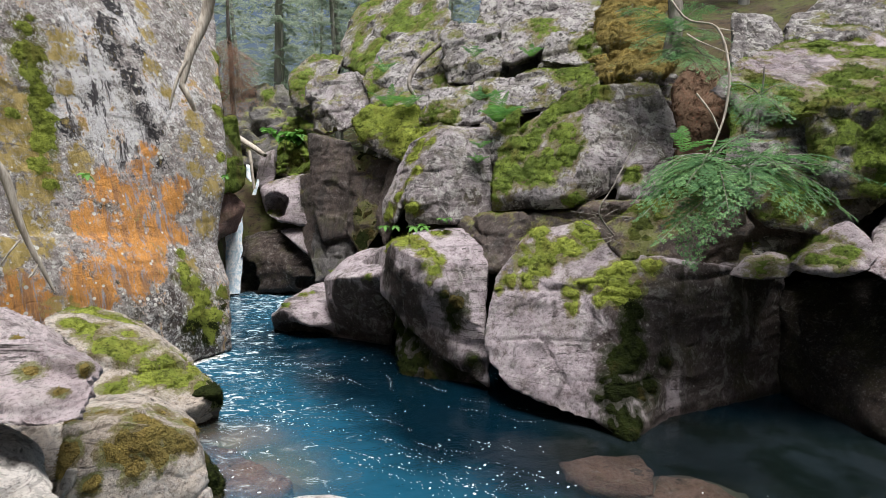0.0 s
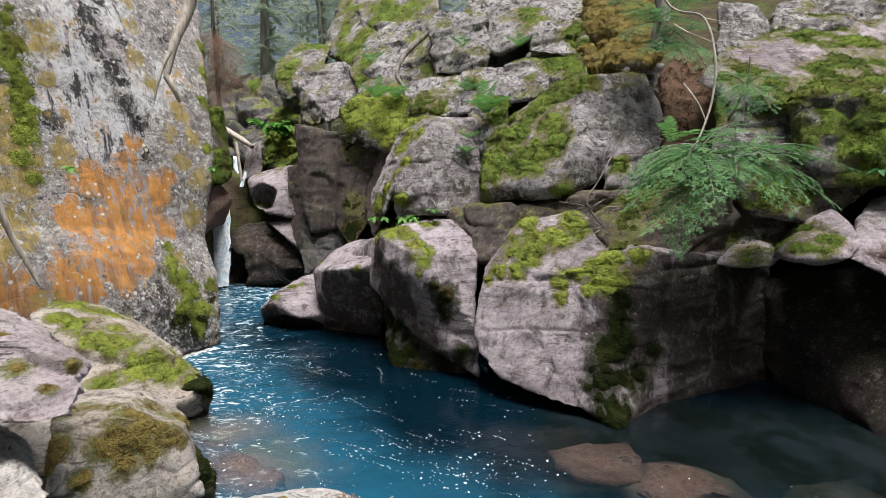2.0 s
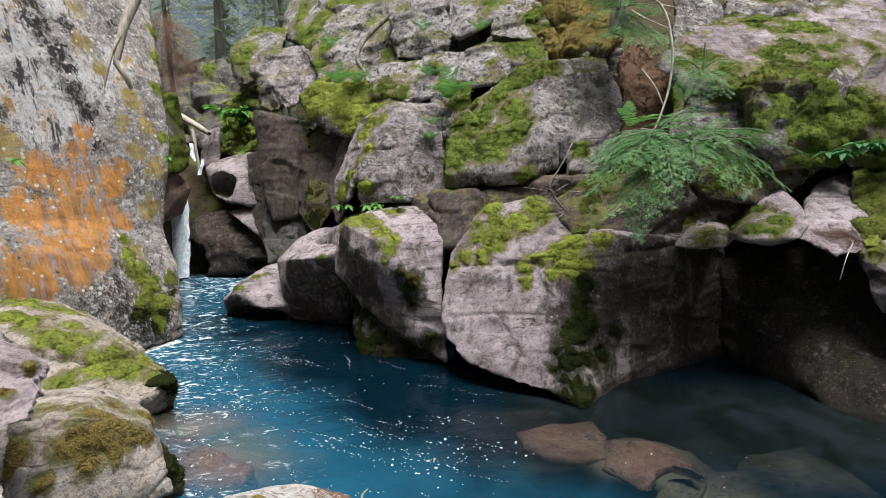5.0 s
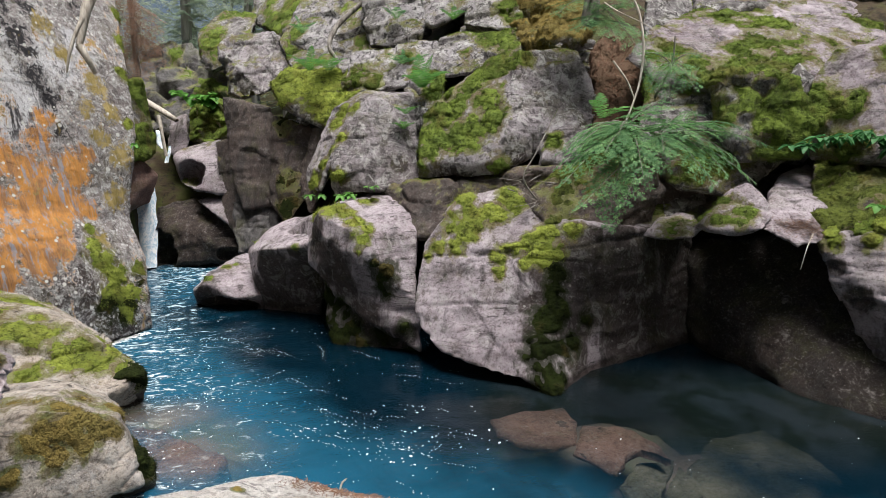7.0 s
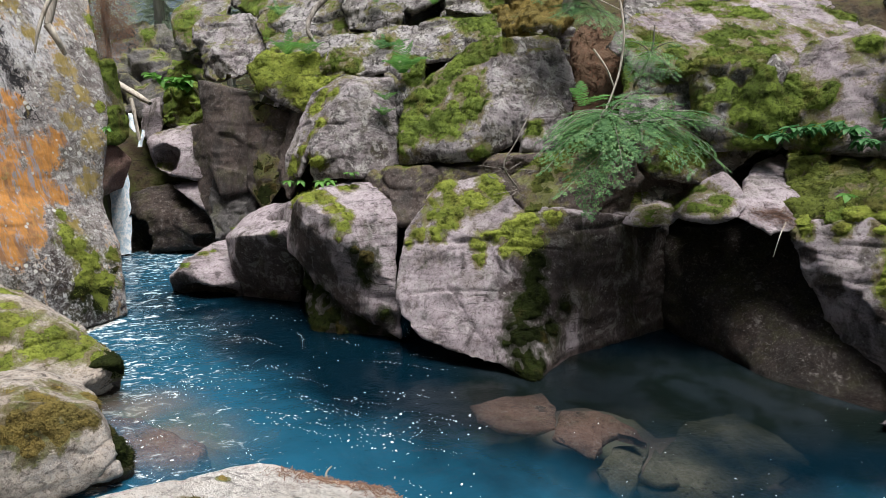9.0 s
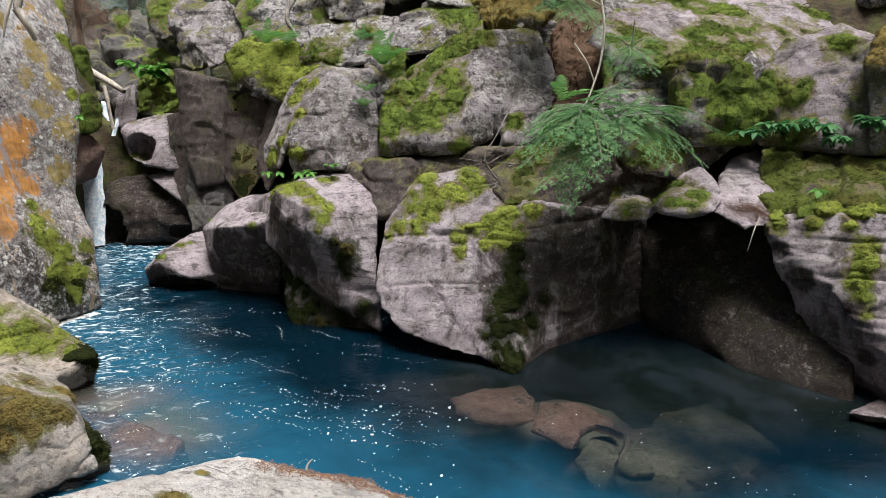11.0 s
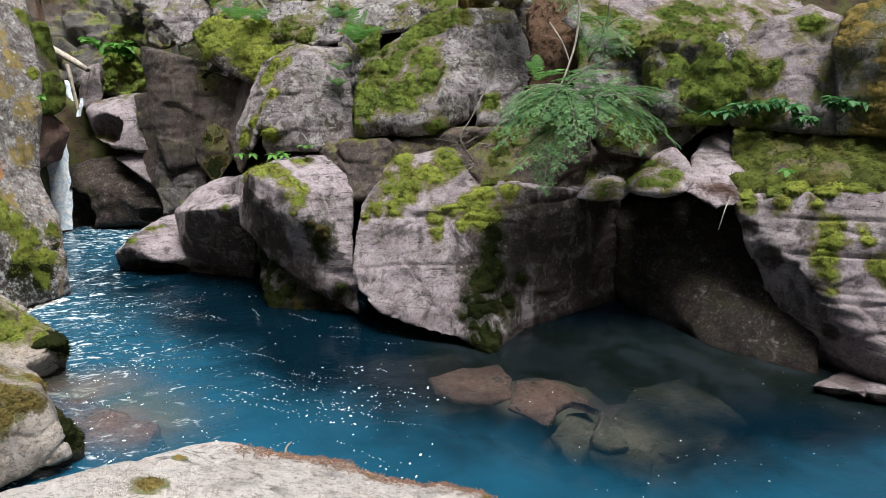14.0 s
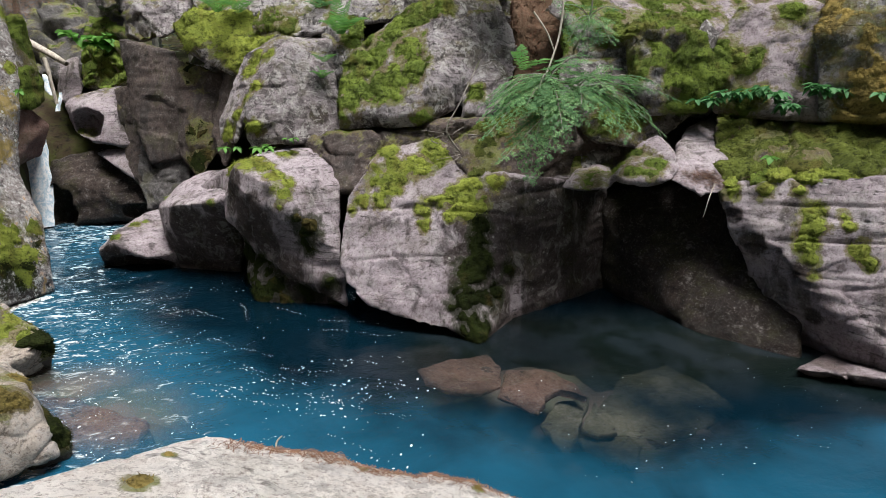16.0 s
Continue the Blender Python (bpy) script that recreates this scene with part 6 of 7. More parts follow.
stick("dead_limb", "weathered dead limb hanging down the gorge wall", [(-3.61, 9.60, 5.95), (-3.74, 9.60, 5.52), (-3.88, 9.40, 5.00), (-3.99, 9.30, 4.64), (-4.04, 9.20, 4.33)], [0.1, 0.09, 0.075, 0.06, 0.04],
      twigs=[([(-3.91, 9.35, 4.87), (-4.06, 9.20, 4.50), (-4.14, 9.10, 4.19), (-4.21, 9.10, 3.94)], [0.035, 0.03, 0.02, 0.01]), ([(-4.04, 9.20, 4.33), (-3.94, 9.20, 4.12), (-3.91, 9.30, 3.95)], [0.05, 0.05, 0.03])])
stick("bare_branch", "bare peeling branch leaning on the gorge wall", [(-4.45, 5.60, 3.30), (-4.32, 5.70, 2.98), (-4.26, 5.75, 2.58), (-4.17, 5.80, 2.18), (-4.07, 5.90, 1.77)], [0.05, 0.045, 0.035, 0.028, 0.012],
      twigs=[([(-4.26, 5.75, 2.33), (-4.32, 5.65, 2.20), (-4.41, 5.60, 2.04)], [0.012, 0.01, 0.005]), ([(-4.14, 5.80, 2.07), (-4.17, 5.75, 1.98), (-4.18, 5.70, 1.95)], [0.012, 0.012, 0.006])])
stick("fallen_log", "pale broken log lodged above the fall", [(-6.18, 17.40, 4.04), (-5.65, 17.00, 3.76), (-5.05, 16.60, 3.42)], [0.09, 0.085, 0.06])
stick("upright_stick", "pale stick propped in the fall", [(-5.51, 16.60, 3.55), (-5.39, 16.40, 3.04), (-5.29, 16.20, 2.49)], [0.05, 0.045, 0.04], seed=3)
stick("old_root", "gnarled root clinging to the rock", [(0.09, 13.00, 5.79), (-0.21, 12.80, 5.52), (-0.57, 12.60, 5.13), (-0.70, 12.40, 4.76), (-0.56, 12.30, 4.49), (-0.53, 12.20, 4.22)], [0.045, 0.05, 0.055, 0.045, 0.035, 0.02], mat="bark")
stick("thin_bare_stem", "thin pale stem arching over the rock", [(2.53, 7.40, 5.43), (2.93, 7.30, 4.81), (3.29, 7.20, 4.66), (3.37, 7.00, 4.16), (3.31, 6.90, 3.63), (3.10, 6.80, 3.12)], [0.014, 0.014, 0.014, 0.014, 0.013, 0.012],
      twigs=[([(2.98, 7.30, 4.61), (3.07, 7.10, 4.47), (3.31, 6.90, 4.30), (3.45, 6.80, 4.17)], [0.008, 0.008, 0.006, 0.003]), ([(3.30, 7.20, 4.65), (3.46, 7.10, 4.59)], [0.008, 0.004])])
stick("leaning_twig", "dry twig leaning across the bark litter", [(3.43, 8.00, 3.99), (3.60, 7.90, 3.72), (3.69, 7.80, 3.45)], [0.014, 0.012, 0.008])
stick("rock_twig", "tangle of dry dark twigs caught in the crack of the rocks", [(2.22, 7.50, 2.14), (2.03, 7.50, 2.44), (2.23, 7.60, 2.76), (2.64, 7.90, 3.39)], [0.013, 0.011, 0.009, 0.006], mat="bark",
      twigs=[([(2.23, 7.59, 2.05), (2.01, 7.47, 1.96), (1.81, 7.33, 1.88)], [0.009, 0.005, 0.002]),
             ([(1.93, 7.58, 2.25), (1.81, 7.46, 2.32), (2.04, 7.31, 2.40)], [0.009, 0.005, 0.002]),
             ([(2.29, 7.58, 2.46), (2.16, 7.43, 2.43), (2.05, 7.31, 2.39)], [0.006, 0.005, 0.002]),
             ([(2.43, 7.58, 1.96), (2.25, 7.43, 2.05), (2.09, 7.35, 2.14)], [0.009, 0.005, 0.002]),
             ([(2.03, 7.55, 2.33), (2.06, 7.47, 2.39), (1.86, 7.33, 2.45)], [0.008, 0.005, 0.002]),
             ([(1.90, 7.56, 2.33), (1.98, 7.46, 2.39), (1.62, 7.31, 2.46)], [0.009, 0.005, 0.002]),
             ([(2.39, 7.57, 2.32), (2.46, 7.45, 2.36), (2.11, 7.32, 2.40)], [0.008, 0.005, 0.002]),
             ([(2.23, 7.59, 1.90), (2.25, 7.44, 1.99), (2.27, 7.34, 2.07)], [0.006, 0.005, 0.002]),
             ([(2.13, 7.56, 2.16), (2.21, 7.47, 2.11), (1.84, 7.31, 2.07)], [0.007, 0.005, 0.002]),
             ([(2.06, 7.55, 2.48), (2.13, 7.44, 2.55), (1.79, 7.33, 2.62)], [0.008, 0.005, 0.002]),
             ([(2.04, 7.58, 2.24), (2.07, 7.43, 2.22), (2.12, 7.34, 2.19)], [0.007, 0.005, 0.002])])
stick("hanging_rootlet", "pale rootlet hanging from the mossy shelf", [(4.91, 5.75, 1.88), (4.77, 5.65, 1.74), (4.72, 5.65, 1.50)], [0.006, 0.006, 0.003])
stick("pale_wood_chip", "split pale chip of driftwood wedged between boulders", [(-2.99, 4.35, 0.64), (-3.00, 4.30, 0.57), (-3.05, 4.25, 0.46)], [0.03, 0.045, 0.03])
stick("stone_twig", "tiny curled twig on the pale rock", [(-0.20, 2.09, 1.65), (-0.19, 2.10, 1.68), (-0.17, 2.10, 1.70)], [0.004, 0.004, 0.002])


# ---------------------------------------------------------------- foliage
class Needles:
    """Gathers thin flat needles along twigs, as one mesh."""

    def __init__(self, length, width, gap, seed):
        self.a, self.b, self.up, self.rng = [], [], [], np.random.RandomState(seed)
        self.length, self.width, self.gap = length, width, gap

    def line(self, a, b, up):
        self.a.append(a)
        self.b.append(b)
        self.up.append(up)

    def mesh(self, name, mat):
        a, b, up = (np.array(q) for q in (self.a, self.b, self.up))
        size = np.linalg.norm(b - a, axis=1)
        count = np.maximum((size / self.gap).astype(int), 2)
        at = np.repeat(np.arange(len(a)), count)
        t = self.rng.rand(len(at))
        way = ((b - a) / size[:, None])[at]
        root = a[at] + way * (t * size[at])[:, None]
        side = np.cross(way, up[at])
        side /= np.maximum(np.linalg.norm(side, axis=1), 1e-6)[:, None]
        side *= np.where(self.rng.rand(len(at)) < 0.5, 1, -1)[:, None]
        out = side + way * 0.55 + up[at] * self.rng.normal(0, 0.14, len(at))[:, None]
        out /= np.linalg.norm(out, axis=1)[:, None]
        reach_ = self.length * self.rng.uniform(0.6, 1.1, len(at)) * (1 - 0.35 * t)
        broad = np.cross(out, up[at])
        broad = broad / np.maximum(np.linalg.norm(broad, axis=1), 1e-6)[:, None] + self.rng.normal(0, 0.22, (len(at), 3))
        broad *= self.width / 2
        tip = root + out * reach_[:, None]
        mid = root + out * (reach_ * 0.55)[:, None]
        v = np.stack([root, mid + broad, tip, mid - broad], 1).reshape(-1, 3)
        return mesh_of(name, v, np.arange(len(v)).reshape(-1, 4), mat, smooth=False)


def bough(root, tip, wide, arch, seed, mat="hemlock_needles", length=0.024, width=0.008, gap=0.0055, pitch=0.045, droop=0.25):
    """One flat spray: a stem that arches and droops, with side twigs that fork again."""
    r = random.Random(seed)
    root, tip = Vector(root), Vector(tip)
    across = (tip - root).cross(Vector((0, 0, 1))).normalized()
    size = (tip - root).length
    n = Needles(length, width, gap, seed)

    def stem(s):
        return root.lerp(tip, s) + Vector((0, 0, arch * 4 * s * (1 - s)))

    s, hand = 0.12, 1
    while s < 1.0:
        p0 = stem(s)
        ahead = (stem(min(s + 0.05, 1.02)) - p0).normalized()
        up = across.cross(ahead).normalized()
        if up.z < 0:
            up = -up
        long = wide * (0.25 + 0.75 * math.sin(math.pi * min(1, s ** 0.8 + 0.06))) * r.uniform(0.65, 1.15)
        d = (ahead * r.uniform(0.5, 0.85) + across * hand + up * r.uniform(-0.25, 0.15)).normalized()
        p, steps = p0, max(2, int(long / 0.05))
        for k in range(steps):
            q = p + d * (long / steps) + Vector((0, 0, -droop * long / steps * (k + 0.5) / steps))
            n.line(p, q, up)
            for h in (1, -1):
                if r.random() < 0.95:
                    e = (d * 0.8 + d.cross(up) * h + up * r.uniform(-0.2, 0.2)).normalized()
                    f = (1 - 0.8 * k / steps) * 0.27 * long * r.uniform(0.5, 1.1) + 0.02
                    n.line(q, q + e * f + Vector((0, 0, -0.3 * f * droop)), up)
            p = q
        hand = -hand
        s += pitch * r.uniform(0.6, 1.2) / max(size, 0.3)
    for k in range(10):
        n.line(stem(0.3 + k * 0.07), stem(0.37 + k * 0.07), Vector((0, 0, 1)))
    return n.mesh("bough", mat), [stem(q / 5) for q in range(6)]


def bough_plant(name, label, category, stem_line, stem_radii, boughs, mat="hemlock_needles", bark="bark", **more):
    ob = tagged(new(name), label, category)
    ob.location = stem_line[-1] if stem_line[-1][2] < stem_line[0][2] else stem_line[0]
    inv = Matrix.Translation(ob.location).inverted()
    parts = [new("stem", tube("stem", stem_line, stem_radii, bark, 7))]
    for k, (root, tip, wide, arch) in enumerate(boughs):
        me, line = bough(root, tip, wide, arch, 31 * k + len(name), mat, **more)
        spray = new("bough", me)
        twig = new("branchlet", tube("branchlet", line, [0.009, 0.008, 0.007, 0.006, 0.004, 0.002], bark, 5))
        parts.append(spray)
        twig.parent = spray
    for o in parts:
        o.parent, o.matrix_parent_inverse = ob, inv
    return ob


A1, A2 = (3.13, 6.75, 3.11), (3.52, 6.75, 2.97)
bough_plant("hemlock_sapling", "green hemlock sapling with drooping feathery boughs over the rocks", "sapling",
            [(3.90, 7.40, 2.25), (3.65, 7.10, 2.70), A2, A1], [0.03, 0.028, 0.022, 0.015], [
    (A1, (2.15, 6.40, 2.66), 0.34, 0.1), (A1, (2.25, 6.70, 2.79), 0.26, 0.12), (A1, (2.10, 6.10, 2.48), 0.34, 0.06), (A1, (2.58, 6.00, 1.96), 0.3, 0.04), (A2, (2.26, 6.00, 2.22), 0.36, 0.05),
    (A2, (2.71, 5.90, 2.23), 0.36, 0.1), (A1, (3.14, 6.30, 3.25), 0.36, 0.06), (A2, (4.67, 6.30, 2.84), 0.3, 0.12), (A2, (4.59, 6.60, 3.02), 0.34, 0.14), (A2, (4.34, 6.00, 2.43), 0.3, 0.12), (A2, (3.75, 5.90, 2.44), 0.34, 0.12),
    (A2, (3.86, 6.70, 3.26), 0.4, 0.06), (A1, (3.65, 7.00, 3.41), 0.34, 0.04), (A2, (3.14, 5.90, 2.80), 0.4, 0.1), (A1, (2.52, 6.00, 2.81), 0.4, 0.06), (A2, (3.97, 6.20, 2.79), 0.4, 0.12), (A1, (2.69, 7.00, 3.11), 0.16, 0.03),
    (A1, (2.38, 6.50, 2.92), 0.36, 0.12), (A2, (4.27, 6.40, 2.97), 0.4, 0.16), (A2, (4.15, 6.10, 2.67), 0.4, 0.14), (A2, (3.48, 6.00, 2.97), 0.45, 0.14), (A1, (2.88, 5.80, 2.53), 0.4, 0.1), (A1, (2.19, 6.20, 2.62), 0.3, 0.08), (A2, (3.62, 6.00, 2.62), 0.36, 0.14), (A1, (2.75, 6.20, 2.98), 0.36, 0.1), (A2, (3.45, 6.40, 3.13), 0.36, 0.08), (A1, (2.25, 6.30, 2.80), 0.28, 0.12), (A2, (3.98, 6.00, 2.53), 0.34, 0.14)], length=0.022, width=0.0115, gap=0.0042, pitch=0.06, droop=0.4)
B1, B2 = (3.46, 8.90, 4.97), (3.48, 8.80, 4.66)
bough_plant("young_hemlock", "young dark hemlock rooted among the upper rocks", "tree",
            [(3.42, 8.90, 4.63), (3.50, 9.00, 5.23), (3.41, 9.10, 6.14), (3.28, 9.20, 8.64)], [0.13, 0.11, 0.1, 0.06], [
    (B1, (2.68, 8.20, 4.63), 0.4, 0.1), (B1, (2.90, 8.60, 4.94), 0.35, 0.1), (B1, (3.89, 8.20, 4.73), 0.42, 0.1), (B2, (3.85, 8.00, 4.32), 0.4, 0.08), (B2, (3.43, 7.90, 4.27), 0.35, 0.06), (B2, (2.94, 8.00, 4.40), 0.35, 0.05),
    (B1, (3.85, 7.80, 3.93), 0.4, 0.1), (B1, (2.56, 8.60, 5.25), 0.4, 0.12), (B1, (3.76, 8.40, 5.23), 0.4, 0.12), (B1, (3.2, 8.3, 4.9), 0.4, 0.1), (B2, (3.6, 8.2, 4.75), 0.4, 0.1), (B1, (2.8, 8.4, 5.0), 0.4, 0.1), (B2, (3.1, 8.2, 4.55), 0.35, 0.08)], length=0.026, width=0.009, gap=0.007)
C1 = (4.03, 7.50, 3.89)
bough_plant("hemlock_shrub", "small dusky hemlock shrub against the slab", "shrub", [(4.03, 7.90, 3.49), C1, (4.03, 7.45, 4.24)], [0.02, 0.016, 0.008], [
    (C1, (3.43, 7.10, 3.98), 0.28, 0.06), (C1, (4.17, 7.10, 3.97), 0.28, 0.06), (C1, (3.48, 7.00, 3.54), 0.28, 0.06), (C1, (4.11, 7.00, 3.53), 0.28, 0.06), (C1, (3.70, 6.90, 3.43), 0.28, 0.06), (C1, (3.48, 6.90, 3.72), 0.28, 0.06), (C1, (3.91, 6.90, 3.72), 0.28, 0.06)], length=0.026, width=0.008, gap=0.008)
D1 = (-5.51, 15.50, 6.51)
bough_plant("dead_conifer", "dead conifer with rust-brown needles beside the wall", "tree", [(-5.76, 16.20, 3.97), (-5.60, 15.80, 6.00), D1, (-5.45, 15.40, 8.13)], [0.08, 0.07, 0.05, 0.03], [
    ((-5.57, 15.60, 6.25), (-4.78, 15.00, 5.36), 0.5, 0.1), ((-5.59, 15.60, 5.96), (-4.91, 15.00, 4.95), 0.5, 0.05), ((-5.61, 15.70, 5.70), (-4.82, 15.20, 4.69), 0.5, 0.05), ((-5.61, 15.70, 5.70), (-5.16, 14.80, 4.37), 0.5, 0.05), (D1, (-5.57, 14.80, 5.13), 0.5, 0.05), ((-5.67, 15.80, 5.42), (-5.48, 14.80, 4.24), 0.4, 0.05)],
            mat="dead_needles", length=0.05, width=0.014, gap=0.02)


def frond(root, way, size, bend, mat, seed):
    """A fern frond: a bowed rib with paired tapering leaflets."""
    r = random.Random(seed)
    way = Vector(way).normalized()
    across = way.cross(Vector((0, 0, 1))).normalized()
    verts, faces = [], []
    for k in range(22):
        s = k / 21
        c = Vector(root) + way * size * s + Vector((0, 0, size * (bend * s - 0.9 * bend * s * s * 1.5)))
        long = size * 0.26 * math.sin(math.pi * (0.12 + 0.86 * s) ** 0.8) + 0.004
        for h in (1, -1):
            d = (across * h + way * 0.45 + Vector((0, 0, r.uniform(-0.25, 0.05)))).normalized()
            broad = way * size * 0.022
            n = len(verts)
            verts += [c - broad * 0.5, c + broad * 0.5, c + d * long * 0.6 + broad * 0.8, c + d * long, c + d * long * 0.6 - broad * 0.6]
            faces.append((n, n + 1, n + 2, n + 3, n + 4))
    return mesh_of("frond", np.array(verts), faces, mat, smooth=False)


def fern(root, size, count, seed, lean=(0, -0.6, 0.3), label="fresh green fern rooted in a rock crevice", mat="fern_green"):
    r = random.Random(seed)
    ob = tagged(new("fern"), label, "fern", "ferns on the rocks")
    ob.location = root
    for k in range(count):
        a = 2 * math.pi * k / count + r.uniform(-0.3, 0.3)
        way = Vector((math.cos(a), 0.7 * math.sin(a), 0.35)) + Vector(lean)
        f = new("frond", frond((0, 0, 0), way, size * r.uniform(0.7, 1.1), r.uniform(0.25, 0.5), mat, seed * 50 + k))
        f.parent = ob
    return ob


fern((0.92, 9.90, 3.78), 0.6, 10, 1)
fern((0.78, 11.40, 4.24), 0.5, 8, 2, label="pale grey-green fern below the crag", mat="hemlock_needles")
fern((-1.04, 11.60, 4.22), 0.5, 7, 3)
fern((0.66, 12.20, 5.28), 0.4, 7, 4, mat="hemlock_needles")
fern((1.83, 12.30, 5.29), 0.35, 7, 5)
fern((-1.33, 13.60, 5.21), 0.45, 7, 6, mat="hemlock_needles")
fern((-0.71, 12.10, 4.27), 0.5, 8, 7)
fern((0.61, 9.50, 3.34), 0.26, 7, 8)
fern((0.57, 9.45, 3.10), 0.3, 8, 9)
fern((3.18, 7.70, 3.21), 0.55, 6, 10, lean=(0.6, -0.4, 0.1))


def leaf(size, fold, mat, narrow=0.55):
    """A pointed leaf, folded along its rib, growing along +y."""
    out = []
    for t, w in ((0, 0.05), (0.2, 0.75), (0.45, 1.0), (0.75, 0.62), (1.0, 0.03)):
        for u in (-1, 0, 1):
            out.append((u * w * narrow * size / 2, t * size, abs(u) * fold * size * w - 0.25 * size * t * t))
    faces = [(3 * i + j, 3 * i + j + 1, 3 * i + j + 4, 3 * i + j + 3) for i in range(4) for j in range(2)]
    return mesh_of("leaf", np.array(out), faces, mat)


LEAVES = {}


def leafy(name, label, root, size, count, seed, high=0.25, mat="leaf_green", spread_=0.2, narrow=0.55, lean=0.0):
    r = random.Random(seed)
    ob = tagged(new(name), label, "plant", "leafy plants on the rocks")
    ob.location = root
    key = (round(size, 2), mat, narrow)
    if key not in LEAVES:
        LEAVES[key] = leaf(size, 0.12, mat, narrow)
    for s in range(max(1, count // 5)):
        top = Vector((r.uniform(-1, 1) * spread_, -abs(r.uniform(0, 0.7)) * spread_ - lean, high * r.uniform(0.6, 1.1)))
        st = new("stem", tube("stem", [(0, 0, -0.03), top * 0.5 + Vector((0, 0, 0.03)), top], [0.005, 0.004, 0.002], mat, 5))
        st.parent = ob
        for k in range(5):
            a = 2 * math.pi * k / 5 + r.uniform(-0.4, 0.4)
            lf = new("leaf", LEAVES[key])
            lf.matrix_basis = Matrix.Translation(top * (1 - 0.07 * k)) @ pose(0, 0, 0, r.uniform(-35, 10), r.uniform(-15, 15), math.degrees(a))
            lf.parent = ob
    return ob


leafy("maple_seedling", "bright green broad-leaved seedling above the fall", (-4.43, 16.60, 3.63), 0.3, 40, 1, 0.5, spread_=0.5, narrow=0.8)
leafy("rock_plant", "small leafy plant in a crack of the boulder", (-0.44, 8.95, 2.06), 0.13, 15, 2, 0.1)
leafy("rock_plant", "small leafy plant in a crack of the boulder", (0.06, 8.85, 2.19), 0.1, 12, 3, 0.08)
leafy("rock_plant", "small leafy plant in a crack of the boulder", (-0.86, 9.20, 2.06), 0.11, 12, 4, 0.06)
leafy("wall_plant", "small pale-leaved plant rooted in the wall", (-4.26, 6.95, 2.92), 0.12, 8, 5, 0.06, spread_=0.1)
leafy("wall_plant", "tiny fern-like plant at the edge of the wall", (-3.82, 10.10, 2.85), 0.1, 10, 6, 0.08, spread_=0.08)
leafy("moss_plant", "single light-green plant on the mossy shelf", (5.44, 5.50, 2.17), 0.12, 8, 7, 0.06, spread_=0.1, narrow=0.7)
ROW = [(5.42, 6.75, 2.73), (5.70, 6.60, 2.82), (5.90, 6.45, 2.86), (6.15, 6.30, 2.80), (6.22, 6.20, 2.67), (6.46, 6.10, 2.90), (6.60, 6.00, 2.86), (6.87, 5.90, 2.86), (7.05, 5.60, 2.85)]
for k, q in enumerate(ROW):
    leafy("ledge_plant", "dark glossy-leaved plant along the shaded ledge", q, 0.15, 25, 30 + k, 0.14, "ledge_leaf", 0.2, 0.5)

# ---------------------------------------------------------------- forest
def conifer(name, label, high, girth, seed, clumps=2600):
    r = np.random.RandomState(seed)
    ob = tagged(new(name), label, "tree", "forest trees")
    trunk = new("trunk", tube("trunk", [(0, 0, -0.6), (0.05, 0, high * 0.35), (-0.05, 0.05, high * 0.7), (0, 0, high)], [girth, girth * 0.8, girth * 0.45, 0.02], "grey_bark", 9, 0.06))
    trunk.parent = ob
    a, b, up = [], [], []
    n = Needles(0.15, 0.036, 0.016, seed)
    for k in range(clumps // 40):
        t = r.uniform(0.16, 0.98)
        turn = r.uniform(0, 6.28)
        long = (0.25 + 1.9 * (1 - t)) * r.uniform(0.6, 1.1) * high / 13
        base = np.array((0, 0, t * high))
        d = np.array((math.cos(turn), math.sin(turn), r.uniform(-0.35, 0.05)))
        for q in range(7):
            p0, p1 = base + d * long * q / 7, base + d * long * (q + 1) / 7
            n.line(p0, p1, np.array((0, 0, 1.0)))
            side = np.cross(d, (0, 0, 1)) * long * 0.22 * (1 - q / 8)
            for h in (1, -1):
                n.line(p1, p1 + side * h + d * 0.1 * long - np.array((0, 0, 0.07 * long)), np.array((0, 0, 1.0)))
    crown = new("crown", n.mesh("crown", "forest_needles_hazed"))
    crown.parent = ob
    return ob


def stand(x, y):
    return float(land(np.array([x]), np.array([y]))[0])


kinds = [conifer("conifer", "slim grey-barked conifer with sparse green boughs", h, g, s) for h, g, s in ((13, 0.12, 1), (16, 0.15, 2), (10, 0.08, 3))]
# those beside and behind the viewpoint are unseen, added to hold back low light
SPOTS = [(-4.4, 24.5), (-6.4, 22.5), (-2.9, 22.0), (-7.4, 27), (-5.2, 30), (-8.6, 33), (-3.4, 27), (-1.4, 25), (-10.5, 38), (-6.6, 38), (-2.6, 34), (-12, 30), (-4.4, 44), (-9.5, 46), (0.5, 30), (-0.6, 40),
         (-14, 41), (-7.5, 54), (-2, 52), (-12, 56), (3, 24), (5, 19), (8, 16), (10.5, 13), (-9, 8), (-10, 12), (-11, 17), (-9.5, 3), (-6, -7), (-1, -9), (4, -8), (9, -6), (13, 9), (12, -1)]
rng = random.Random(9)
for k, (x, y) in enumerate(SPOTS):
    m = pose(x, y, stand(x, y), rng.uniform(-3, 3), rng.uniform(-3, 3), rng.uniform(0, 360))
    if k < 3:
        kinds[k].matrix_basis = m
    else:
        copy_thing(kinds[k % 3], m)
# the woods beyond, seen only as a screen of foliage
n = Needles(0.32, 0.08, 0.04, 77)
r = np.random.RandomState(5)
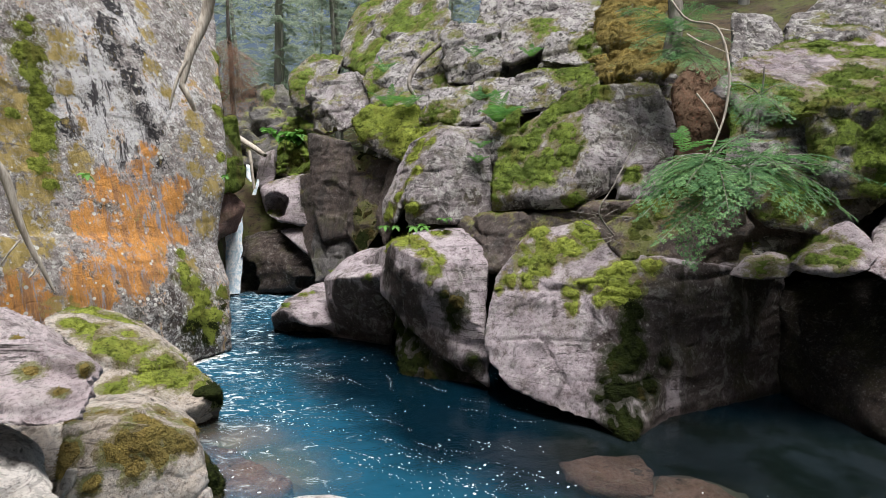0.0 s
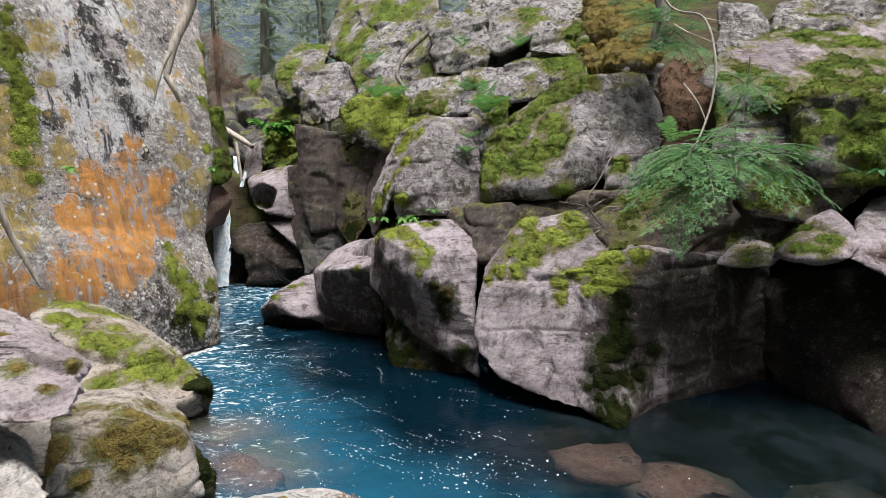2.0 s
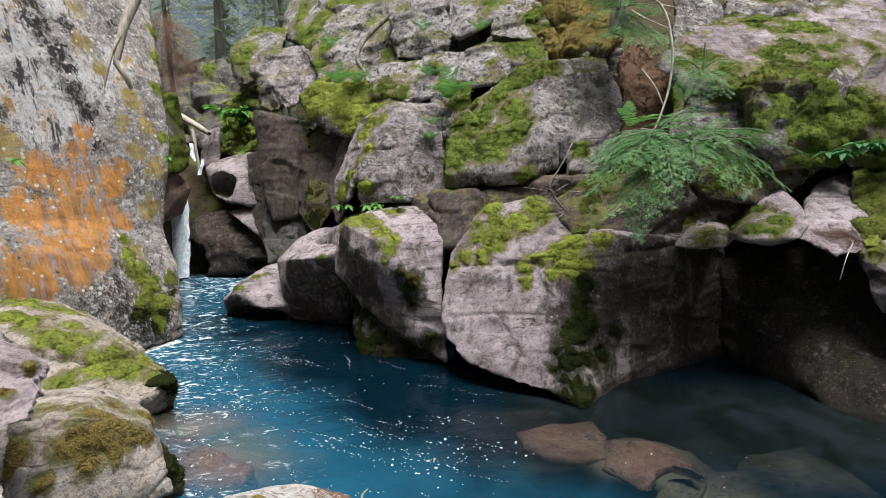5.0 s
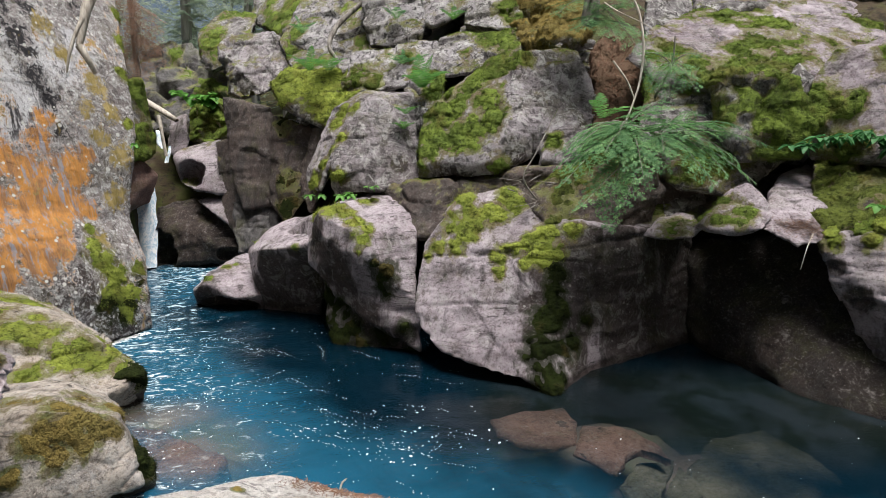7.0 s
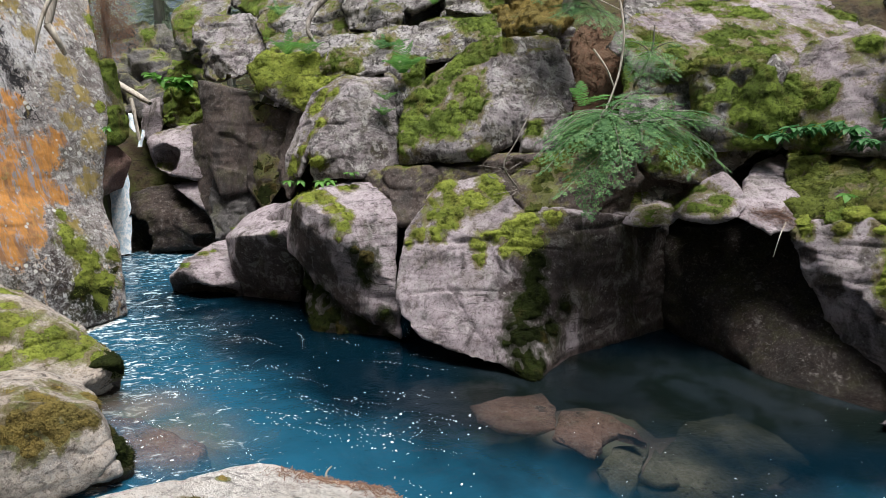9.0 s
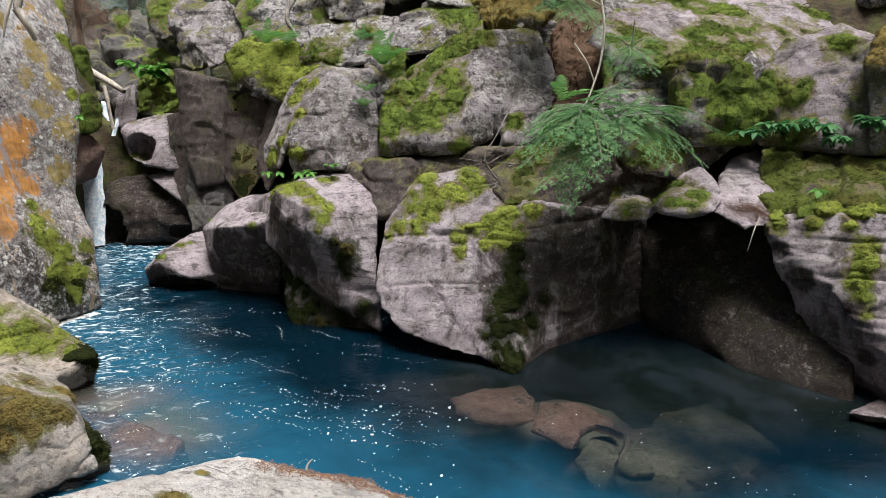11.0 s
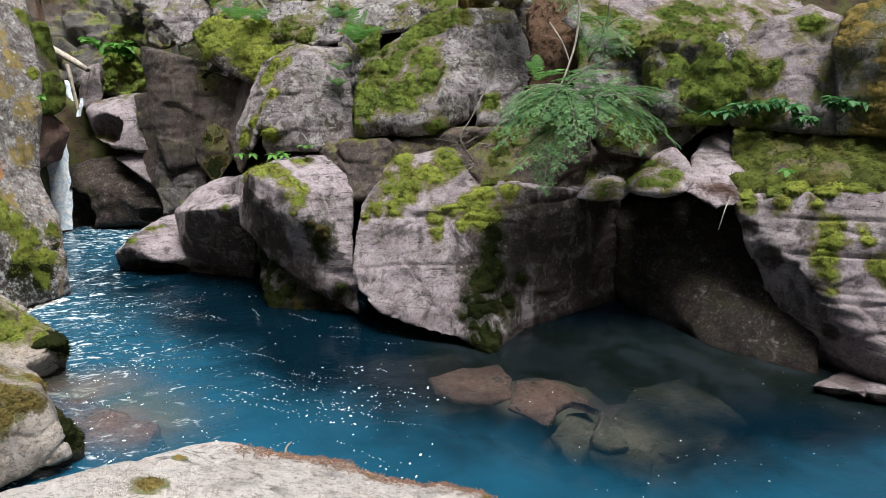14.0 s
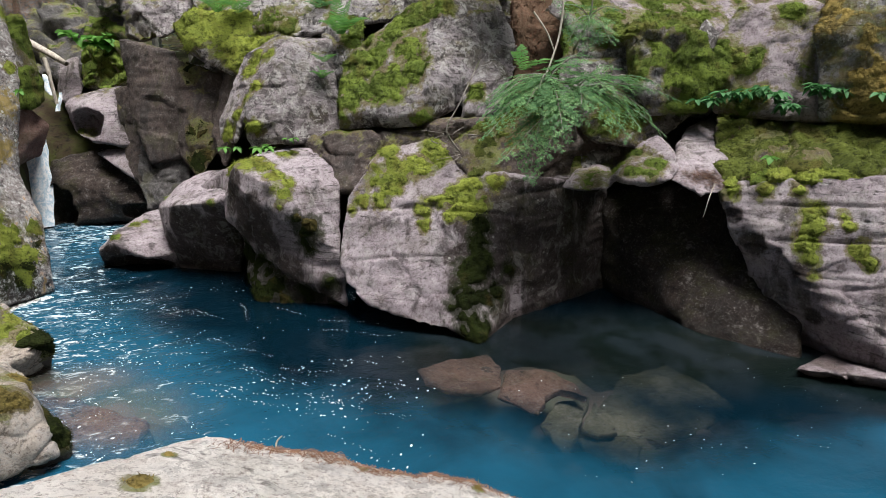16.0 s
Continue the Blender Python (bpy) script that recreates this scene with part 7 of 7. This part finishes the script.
for _ in range(9000):
    x, y = r.uniform(-30, 14), 27 + 45 * r.rand() ** 1.6
    q = np.array((x, y, stand(x, y) + r.uniform(0, 13)))
    n.line(q, q + np.array((r.uniform(-1.5, 1.5), r.uniform(-1, 1), r.uniform(-0.8, 0.2))), np.array((0, 0, 1.0)))
tagged(new("far_woods", n.mesh("far_woods", "far_needles_hazed")), "hazy screen of far conifer foliage", "woods", kind="stuff")

# ---------------------------------------------------------------- litter on the pale rock
from mathutils.bvhtree import BVHTree

bpy.context.view_layer.update()


def settle(name):
    ob = bpy.data.objects[name]
    me = ob.data
    return BVHTree.FromPolygons([ob.matrix_world @ q.co for q in me.vertices], [tuple(q.vertices) for q in me.polygons])


rng = random.Random(12)


def strewn(label, on, band, count, wide):
    """Dry needles dropped onto a rock along a band."""
    skin = settle(on)
    lv, lf = [], []
    for _ in range(count):
        k = rng.randrange(len(band) - 1)
        t = rng.random()
        x = band[k][0] * (1 - t) + band[k + 1][0] * t + rng.gauss(0, wide)
        y = band[k][1] * (1 - t) + band[k + 1][1] * t + rng.gauss(0, wide * 0.7)
        hit = skin.ray_cast(Vector((x, y, 5)), Vector((0, 0, -1)))[0]
        if hit:
            a, s = rng.uniform(0, 3.14), rng.uniform(0.006, 0.022) * (1 if wide < 0.06 else 2)
            d, e = Vector((math.cos(a), math.sin(a), rng.uniform(-0.2, 0.2))) * s, Vector((-math.sin(a), math.cos(a), 0)) * (0.0012 if wide < 0.06 else 0.003)
            n0, c = len(lv), hit + Vector((0, 0, rng.uniform(0.002, 0.008)))
            lv += [c - d - e, c + d - e, c + d + e, c - d + e]
            lf.append((n0, n0 + 1, n0 + 2, n0 + 3))
    if lv:
        tagged(new("needle_litter", mesh_of("needle_litter", np.array(lv), lf, "dead_needles", smooth=False)), label, "litter", kind="stuff")


strewn("dry brown conifer needles scattered on the pale rock", "foreground_rock", [(-0.35, 2.10, 1.66), (-0.13, 2.05, 1.62), (0.08, 1.95, 1.59), (0.39, 1.85, 1.56), (0.67, 1.72, 1.52)], 1100, 0.05)
strewn("drift of brown needles caught in the groove of the slab", "wet_slab", [(4.77, 6.10, 1.94), (5.03, 6.05, 1.88), (5.26, 5.90, 1.77)], 700, 0.09)
strewn("brown needle litter on the upper slab", "top_slab", [(4.47, 8.60, 4.34), (5.27, 9.00, 4.56), (6.37, 9.40, 4.88)], 500, 0.3)

# roots that hang below the hemlock
n = Needles(0.03, 0.004, 0.03, 3)
HANG = [(2.97, 6.90, 2.68), (3.20, 6.85, 2.64), (3.45, 6.85, 2.71), (3.67, 6.90, 2.77)]
for _ in range(170):
    k = rng.randrange(3)
    q = Vector(HANG[k]).lerp(Vector(HANG[k + 1]), rng.random()) + Vector((rng.gauss(0, 0.04), rng.gauss(0, 0.05), rng.gauss(0, 0.04)))
    drop = rng.uniform(0.15, 0.5)
    for _ in range(5):
        r2 = q + Vector((rng.gauss(0, 0.02), rng.gauss(0, 0.01), -drop / 5))
        n.line(q, r2, Vector((0, -1, 0)))
        q = r2
tagged(new("hanging_rootlets", n.mesh("hanging_rootlets", "dead_needles")), "brown rootlets trailing below the hemlock", "roots", kind="stuff")
me_ = bpy.data.objects["bark_litter_slope"].data
base_ = bpy.data.objects["bark_litter_slope"].location
bv, bf = [], []
for _ in range(3000):
    q = me_.vertices[rng.randrange(len(me_.vertices))]
    if q.normal.y > 0.2:
        continue
    c = base_ + q.co + q.normal * rng.uniform(0.004, 0.03)
    d = Vector((rng.gauss(0, 1), rng.gauss(0, 1), rng.gauss(0, 1)))
    e = d.cross(q.normal + Vector((rng.gauss(0, 0.5), rng.gauss(0, 0.5), rng.gauss(0, 0.5)))).normalized() * rng.uniform(0.004, 0.012)
    d = d.normalized() * rng.uniform(0.015, 0.055)
    n0 = len(bv)
    bv += [c - d - e, c + d - e * 0.6, c + d + e * 0.7, c - d + e]
    bf.append((n0, n0 + 1, n0 + 2, n0 + 3))
tagged(new("bark_chips", mesh_of("bark_chips", np.array(bv), bf, "litter", smooth=False)), "red-brown chips of rotten bark strewn down the slope", "litter", kind="stuff")
